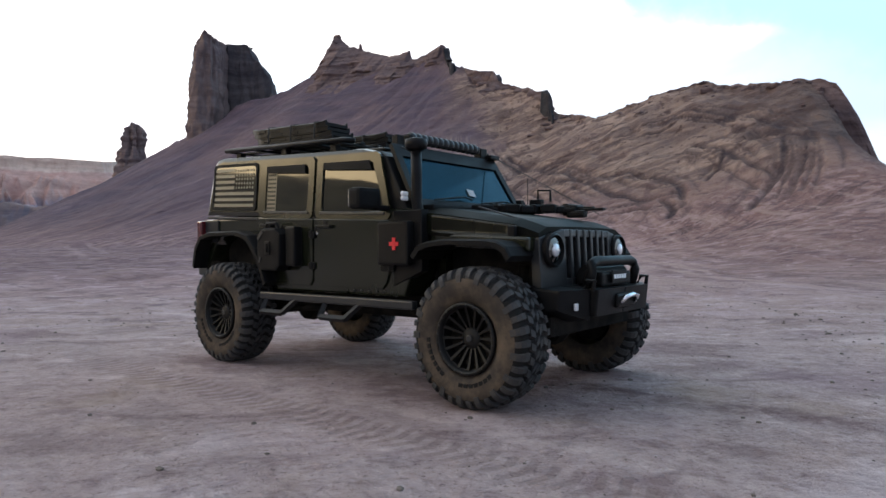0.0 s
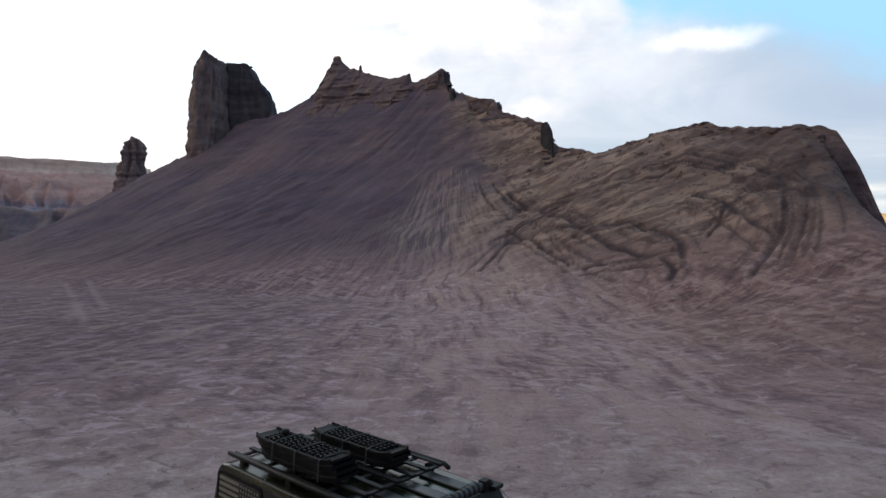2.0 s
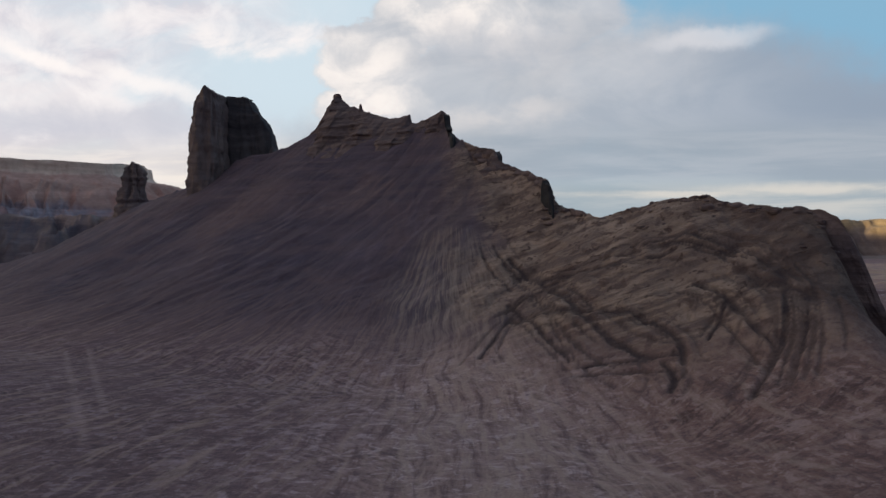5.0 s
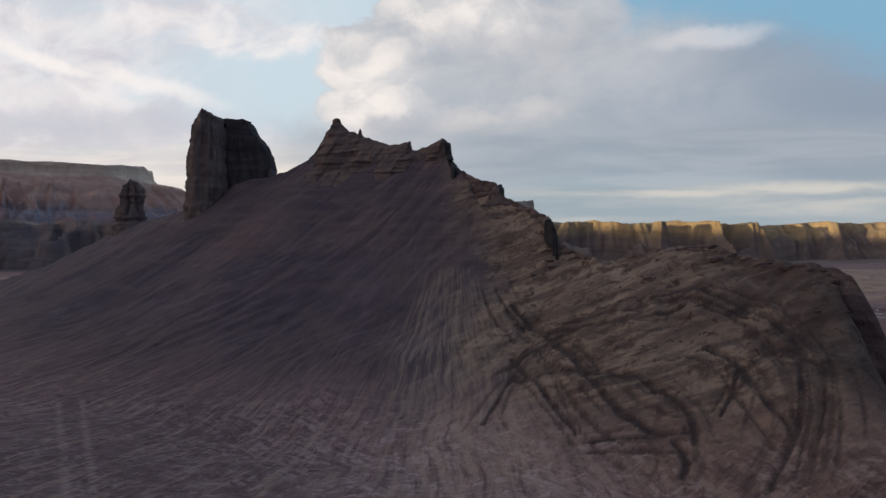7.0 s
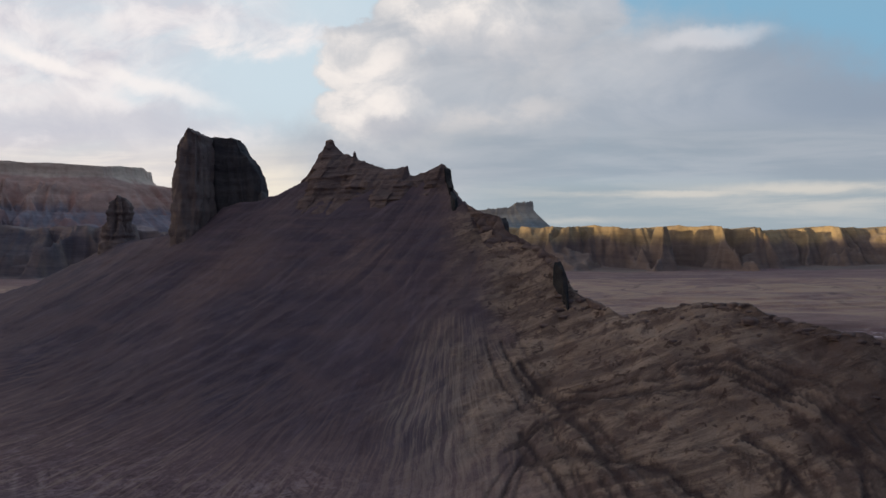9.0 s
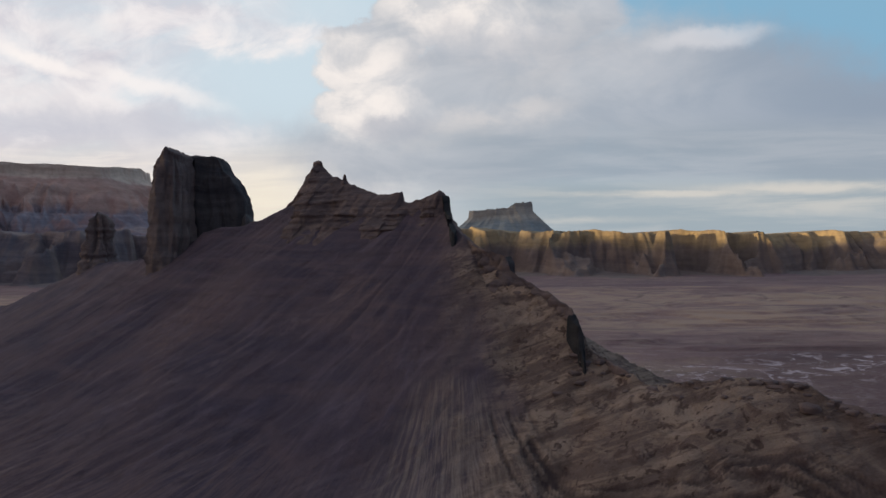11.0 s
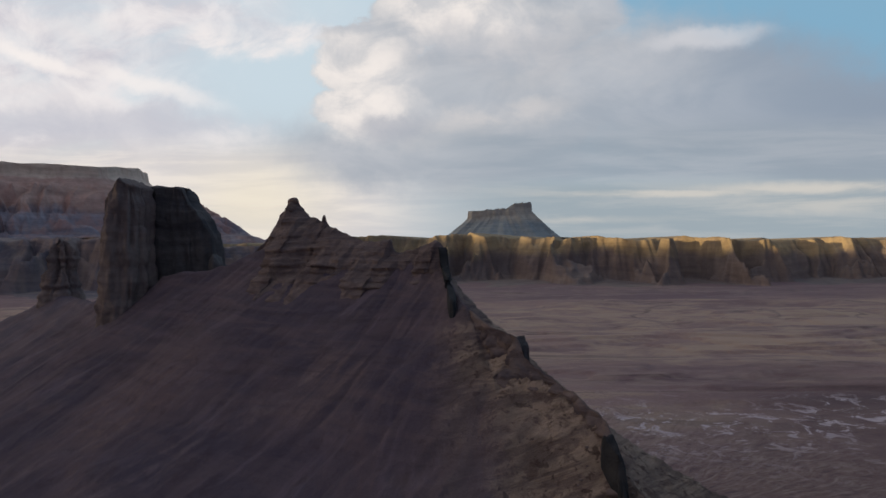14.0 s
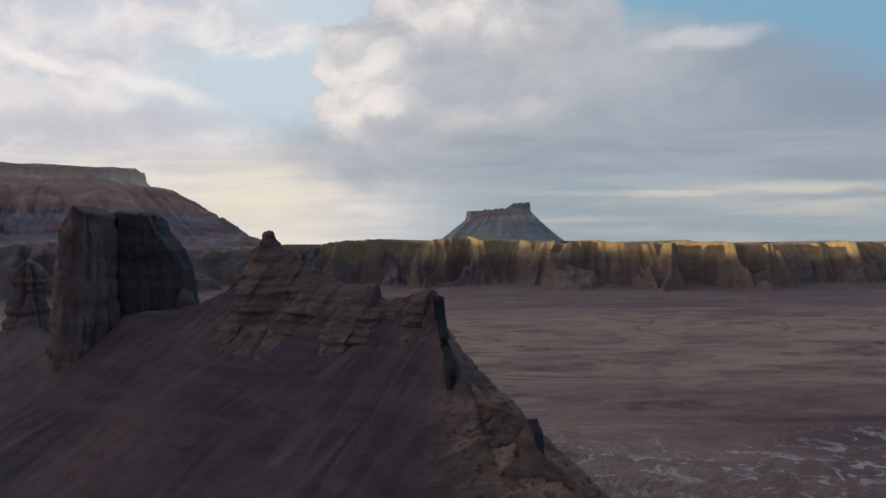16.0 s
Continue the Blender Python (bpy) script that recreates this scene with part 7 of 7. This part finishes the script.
def build_fittings():
    # snorkel up the near windscreen pillar
    bm = bmesh.new()
    tube(bm, [(0.90, -0.70, 1.22), (0.865, -0.745, 1.31), (0.85, -0.76, 1.40), (0.845, -0.758, 1.60), (0.84, -0.755, 1.82)], 0.042, 12)
    pipe = part("snorkel", bm, BLACK, jeep, "black air-intake snorkel", True)
    bm = bmesh.new()
    lathe(bm, [(0.05, 1.80), (0.082, 1.82), (0.088, 1.855), (0.082, 1.885), (0.05, 1.895)], (0.84, -0.755, 0), 20, "z")
    part("cap", bm, BLACK, pipe, "", True)
    # light bar
    bm = bmesh.new()
    box(bm, (0.46, -0.50, 1.935), (0.545, 0.46, 2.005), 0.02)
    bar = part("light_bar", bm, BLACK, jeep, "black ribbed light bar over the windscreen")
    for i in range(13):
        bm = bmesh.new()
        y = -0.44 + 0.07 * i
        lathe(bm, [(0.043, y - 0.022), (0.047, y - 0.018), (0.047, y + 0.018), (0.043, y + 0.022)], (0.505, 0, 1.975), 18)
        part("lamp_cell", bm, STEEL, bar, "", True)
    bm = bmesh.new()
    box(bm, (0.44, -0.60, 1.90), (0.50, -0.52, 1.99), 0.008)
    part("bracket", bm, BLACK, bar)
    bm = bmesh.new()
    box(bm, (0.44, 0.50, 1.88), (0.52, 0.60, 2.0), 0.008)
    part("bracket", bm, BLACK, bar)
    bm = bmesh.new()
    tube(bm, [(0.47, 0.62, 1.60), (0.50, 0.66, 1.90), (0.50, 0.62, 1.96)], 0.02, 8)
    box(bm, (0.42, 0.58, 1.90), (0.58, 0.72, 1.94), 0.01)
    part("pillar_bracket", bm, BLACK, jeep)
    # cluster of four small round lamps at the pillar's foot
    bm = bmesh.new()
    box(bm, (0.735, -0.835, 1.43), (0.755, -0.765, 1.50), 0.006)
    pod = part("pillar_lamp", bm, BLACK, jeep)
    bm = bmesh.new()
    for dy in (-0.017, 0.017):
        for dz in (-0.017, 0.017):
            lathe(bm, [(0.019, 0.752), (0.018, 0.768), (0.010, 0.772)], (0, -0.80 + dy, 1.465 + dz), 14, "x")
    part("lens", bm, WHITE, pod, "four white lamp discs")
    # mirrors
    for side in (-1, 1):
        bm = bmesh.new()
        box(bm, (0.49, -1.13, 1.365), (0.62, -0.90, 1.525), 0.03)
        box(bm, (0.53, -0.93, 1.36), (0.60, -0.78, 1.40), 0.012)
        mirrored(bm, side)
        mir = part("mirror", bm, TRIM, jeep, "black door mirror")
        bm = bmesh.new()
        box(bm, (0.482, -1.115, 1.385), (0.489, -0.915, 1.51))
        mirrored(bm, side)
        part("mirror_glass", bm, CHROME, mir)
    # storage panel with a red cross on the cowl
    bm = bmesh.new()
    box(bm, (0.545, -0.88, 0.945), (0.86, -0.80, 1.275), 0.02)
    pouch = part("first_aid_box", bm, BLACK, jeep, "black first-aid case")
    bm = bmesh.new()
    outline = [(0.675, 1.065), (0.715, 1.065), (0.715, 1.025), (0.755, 1.025), (0.755, 1.065), (0.795, 1.065), (0.795, 1.105), (0.755, 1.105), (0.755, 1.145), (0.715, 1.145), (0.715, 1.105), (0.675, 1.105)]
    prism(bm, [(0.725 + 0.78 * (x - 0.735), 1.105 + 0.78 * (z - 1.085)) for x, z in outline], -0.886, -0.8795)
    part("red_cross", bm, RED, pouch, "red cross mark")
    bm = bmesh.new()
    for hz in (1.0, 1.2):
        box(bm, (0.525, -0.86, hz), (0.55, -0.81, hz + 0.05), 0.004)
    box(bm, (0.53, -0.83, 0.895), (0.62, -0.80, 0.95), 0.006)
    part("hinges", bm, TRIM, pouch)
    # fuel canister on the rear door
    bm = bmesh.new()
    prism(bm, [(-0.93, 0.93), (-0.86, 0.88), (-0.66, 0.88), (-0.60, 0.93), (-0.60, 1.20), (-0.66, 1.255), (-0.86, 1.255), (-0.93, 1.20)], -0.945, -0.81, 0.02)
    can = part("fuel_canister", bm, TRIM, jeep, "black plastic fuel canister on the rear door")
    bm = bmesh.new()
    prism(bm, [(-0.80, 1.02), (-0.73, 1.02), (-0.73, 1.14), (-0.80, 1.14)], -0.956, -0.943, 0.008)
    box(bm, (-0.773, -0.968, 1.045), (-0.757, -0.955, 1.115))
    part("clamp", bm, BLACK, can)
    bm = bmesh.new()
    tube(bm, [(-0.86, -0.90, 1.25), (-0.84, -0.90, 1.30), (-0.70, -0.90, 1.30), (-0.67, -0.90, 1.25)], 0.016, 8)
    part("carry_handle", bm, BLACK, can)
    bm = bmesh.new()
    prism(bm, [(-0.90, 0.95), (-0.88, 0.95), (-0.86, 1.0), (-0.88, 1.0)], -0.952, -0.944)
    prism(bm, [(-0.92, 1.17), (-0.85, 1.24), (-0.83, 1.22), (-0.90, 1.15)], -0.952, -0.944)
    part("ribs", bm, STEEL, can)
    bm = bmesh.new()
    box(bm, (-0.58, -0.90, 0.92), (-0.45, -0.80, 1.27), 0.02)
    part("mount_bracket", bm, BLACK, can)
    # whip aerial and guy wire to the bull bar
    bm = bmesh.new()
    tube(bm, [(0.93, 0.66, 1.33), (0.92, 0.67, 1.70)], 0.0035, 5)
    part("aerial", bm, BLACK, jeep)
    bm = bmesh.new()
    tube(bm, [(0.55, 0.64, 1.93), (1.70, 0.52, 1.34)], 0.004, 5)
    part("limb_wire", bm, STEEL, jeep)
    bm = bmesh.new()
    tube(bm, [(0.60, -0.66, 1.87), (0.76, -0.66, 1.79)], 0.007, 6)
    part("hook_rod", bm, STEEL, jeep)
    bm = bmesh.new()
    tube(bm, [(1.30, -0.60, 1.37), (1.62, -0.60, 1.28)], 0.007, 6)
    part("hook_rod", bm, STEEL, jeep)


def build_hood_gear():
    """Lever jack and pouches carried on the bonnet."""
    bm = bmesh.new()
    box(bm, (0.86, 0.40, 1.375), (1.70, 0.445, 1.400), 0.004)
    jack = part("lever_jack", bm, BLACK, jeep, "black lever jack strapped along the bonnet")
    bm = bmesh.new()
    tube(bm, [(0.95, 0.50, 1.40), (1.60, 0.50, 1.375)], 0.020, 8)
    part("jack_handle", bm, BLACK, jack, "", True)
    bm = bmesh.new()
    box(bm, (1.42, 0.35, 1.34), (1.58, 0.49, 1.42), 0.02)
    box(bm, (1.50, 0.32, 1.31), (1.66, 0.40, 1.37), 0.02)
    box(bm, (1.54, 0.38, 1.365), (1.80, 0.43, 1.385), 0.006)
    part("jack_runner", bm, BLACK, jack)
    bm = bmesh.new()
    for x in (0.98, 1.45):
        box(bm, (x, 0.36, 1.33), (x + 0.05, 0.54, 1.43), 0.008)
    part("jack_mount", bm, BLACK, jack)
    bm = bmesh.new()
    box(bm, (0.93, -0.02, 1.375), (1.08, 0.60, 1.425), 0.015)
    box(bm, (1.06, 0.12, 1.37), (1.34, 0.58, 1.415), 0.018)
    pack = part("bonnet_pack", bm, BOARD, jeep, "black moulded boards lashed across the bonnet")
    bm = bmesh.new()
    for k in range(9):
        box(bm, (0.95 + 0.008 * k, 0.02 + 0.06 * k, 1.42), (0.99 + 0.008 * k, 0.055 + 0.06 * k, 1.445), 0.006)
        box(bm, (1.10 + 0.024 * k, 0.18 + 0.04 * k, 1.41), (1.13 + 0.024 * k, 0.21 + 0.04 * k, 1.432), 0.006)
    tagged(part("pack_cleats", bm, BOARD, pack), kind="stuff")
    rng = random.Random(4)
    for i in range(11):
        bm = bmesh.new()
        x, y = 0.90 + 0.062 * i, -0.30 + 0.07 * i + rng.uniform(-0.04, 0.04)
        box(bm, (x, y, 1.35), (x + rng.uniform(0.06, 0.13), y + rng.uniform(0.08, 0.16), 1.385 + rng.uniform(0.005, 0.04)), 0.015, Matrix.Rotation(rng.uniform(-0.5, 0.5), 4, "Z"))
        part("bonnet_pouch", bm, TRIM, jeep, "dark webbing pouch on the bonnet")
    bm = bmesh.new()
    for a, b in (((0.98, 0.60), (1.10, 0.66)), ((0.86, 0.56), (0.92, 0.62))):
        box(bm, (a[0], a[1], 1.37), (b[0], b[1], 1.50), 0.01)
    tube(bm, [(1.06, 0.62, 1.48), (1.06, 0.62, 1.58), (1.14, 0.70, 1.58), (1.14, 0.70, 1.48)], 0.012, 6)
    part("camera_mount", bm, BLACK, jeep)


def build_rack():
    bm = bmesh.new()
    for i in range(7):
        y = -0.62 + 0.2066 * i
        box(bm, (-1.86, y - 0.03, 2.045), (-0.10, y + 0.03, 2.065), 0.006)
    rack = part("roof_rack", bm, BLACK, jeep, "flat black slatted roof rack")
    for x in (-1.78, -1.35, -0.9, -0.45, -0.14):
        bm = bmesh.new()
        box(bm, (x - 0.025, -0.66, 2.025), (x + 0.025, 0.66, 2.045), 0.004)
        part("crossbar", bm, BLACK, rack)
    for x in (-1.7, -0.95, -0.25):
        for y in (-0.60, 0.60):
            bm = bmesh.new()
            box(bm, (x - 0.04, y - 0.03, 1.94), (x + 0.04, y + 0.03, 2.028), 0.006)
            part("foot", bm, BLACK, rack)
    for side in (-1, 1):
        bm = bmesh.new()
        tube(bm, [(-1.88, side * 0.655, 2.055), (-0.10, side * 0.655, 2.055), (0.0, side * 0.60, 2.05)], 0.024, 8)
        part("side_rail", bm, BLACK, rack, "", True)


def traction_board(at, label):
    """A nested pair of moulded recovery boards: scooped ends, side rails, rows of cleats and grip holes."""
    root = tagged(new("recovery_board"), label, "recovery board", "boards on the roof rack")
    bm = bmesh.new()
    rows = 26
    L, Wd = 1.14, 0.33
    lines = []
    for i in range(rows):
        k = i / (rows - 1)
        x = -L / 2 + L * k
        rise = 0.022 * max(0, (abs(k - 0.5) - 0.38) / 0.12) ** 1.5
        line = []
        for w, h in ((-1.0, 0.00), (-1.0, 0.045), (-0.9, 0.055), (-0.8, 0.03), (0.8, 0.03), (0.9, 0.055), (1.0, 0.045), (1.0, 0.0)):
            narrow = 1 - 0.18 * max(0, (abs(k - 0.5) - 0.40) / 0.10)
            line.append(bm.verts.new((x, w * Wd / 2 * narrow, h + rise)))
        lines.append(line)
    made = []
    for a, b in zip(lines[:-1], lines[1:]):
        for j in range(8):
            made.append(bm.faces.new((a[j], a[(j + 1) % 8], b[(j + 1) % 8], b[j])))
    made += [bm.faces.new(lines[0]), bm.faces.new(lines[-1][::-1])]
    bmesh.ops.recalc_face_normals(bm, faces=made)
    part("board", bm, BOARD, root)
    bm = bmesh.new()
    rng = random.Random(3)
    for i in range(15):
        for j in range(5):
            x, y = -0.42 + 0.06 * i, -0.11 + 0.055 * j + 0.012 * (i % 2)
            box(bm, (x - 0.012, y - 0.014, 0.03), (x + 0.012, y + 0.014, 0.062))
    tagged(part("cleats", bm, BOARD, root), kind="stuff")
    bm = bmesh.new()
    for i in range(4):
        x = -0.36 + 0.24 * i
        for s_ in (-1, 1):
            box(bm, (x - 0.055, s_ * 0.166 - 0.004, 0.012), (x + 0.055, s_ * 0.166 + 0.004, 0.036), 0.003)
    tagged(part("grip_slots", bm, BLACK, root), kind="stuff")
    root.matrix_world = jeep.matrix_world @ at
    return root


def carried_boards():
    tip = pose(0, 0, 0, 0, 2.4, 0)
    first = traction_board(pose(-0.99, -0.36, 2.06) @ tip, "black moulded recovery board strapped to the roof rack")
    for n, (x, y, z, turn) in enumerate(((-1.01, -0.35, 2.108, 0), (-1.05, -0.36, 2.156, 180), (-1.08, -0.36, 2.204, 0), (-0.90, 0.24, 2.06, 0), (-0.88, 0.25, 2.108, 180), (-0.90, 0.24, 2.156, 0))):
        copy_thing(first, jeep.matrix_world @ pose(x, y, z) @ tip @ pose(0, 0, 0, 0, 0, turn))
    for y, high in ((-0.36, 2.282), (0.24, 2.236)):
        for x in (-1.30, -0.95, -0.60):
            bm = bmesh.new()
            tube(bm, [(x, y - 0.20, 2.07), (x, y - 0.185, high - 0.016), (x, y - 0.1, high), (x, y + 0.1, high), (x, y + 0.185, high - 0.016), (x, y + 0.20, 2.07)], 0.008, 6)
            part("lashing_strap", bm, STRAP, jeep)
    bm = bmesh.new()
    lathe(bm, [(0.012, 2.19), (0.014, 2.255), (0.035, 2.265), (0.045, 2.29), (0.040, 2.315), (0.02, 2.325)], (-1.42, -0.30, 0), 16, "z")
    part("mount_knob", bm, BLACK, jeep, "", True)


build_tub()
build_hardtop()
for side in (-1, 1):
    build_door("front_door", -0.295, 0.62, side, True)
    build_door("rear_door", -1.10, -0.315, side, False)
build_front()
build_flares()
for x, spin in ((-1.475, 8), (1.475, 20)):
    for y in (-0.83, 0.83):
        build_wheel(x, y, spin if y < 0 else spin + 5)
build_bumpers()
build_steps()
build_fittings()
build_hood_gear()
build_rack()
carried_boards()


# cabin sheared, front end lowered and shortened to fit the camera's view
def shear_to_view():
    for ob in jeep.children_recursive:
        root = ob
        while root.parent is not jeep:
            root = root.parent
        kind = root.name.split(".")[0]
        if ob.type != "MESH":
            continue
        for v in ob.data.vertices:
            x, z = v.co.x, v.co.z
            ahead = min(1.0, max(0.0, (x - 1.0) / 0.8))
            if kind in ("hardtop", "front_door", "rear_door", "roof_rack", "lashing_strap", "mount_knob"):
                v.co.z -= 0.045 * (x + 1.3) * min(1.0, max(0.0, (z - 0.9) / 0.5))
            elif kind in ("hood", "fender"):
                v.co.x -= 0.06 * ahead
                v.co.z -= 0.045 * ahead
            elif kind == "grille":
                v.co.x -= 0.06
                v.co.z -= 0.04 if "headlight" not in ob.name and ob.parent.name.split(".")[0] != "headlight" else 0.012
            elif kind == "front_bumper":
                v.co.x -= 0.07
                v.co.z -= 0.05
            elif kind == "wheel_flare" and x > 0:
                v.co.x -= 0.04 * ahead
                v.co.z += 0.03


shear_to_view()
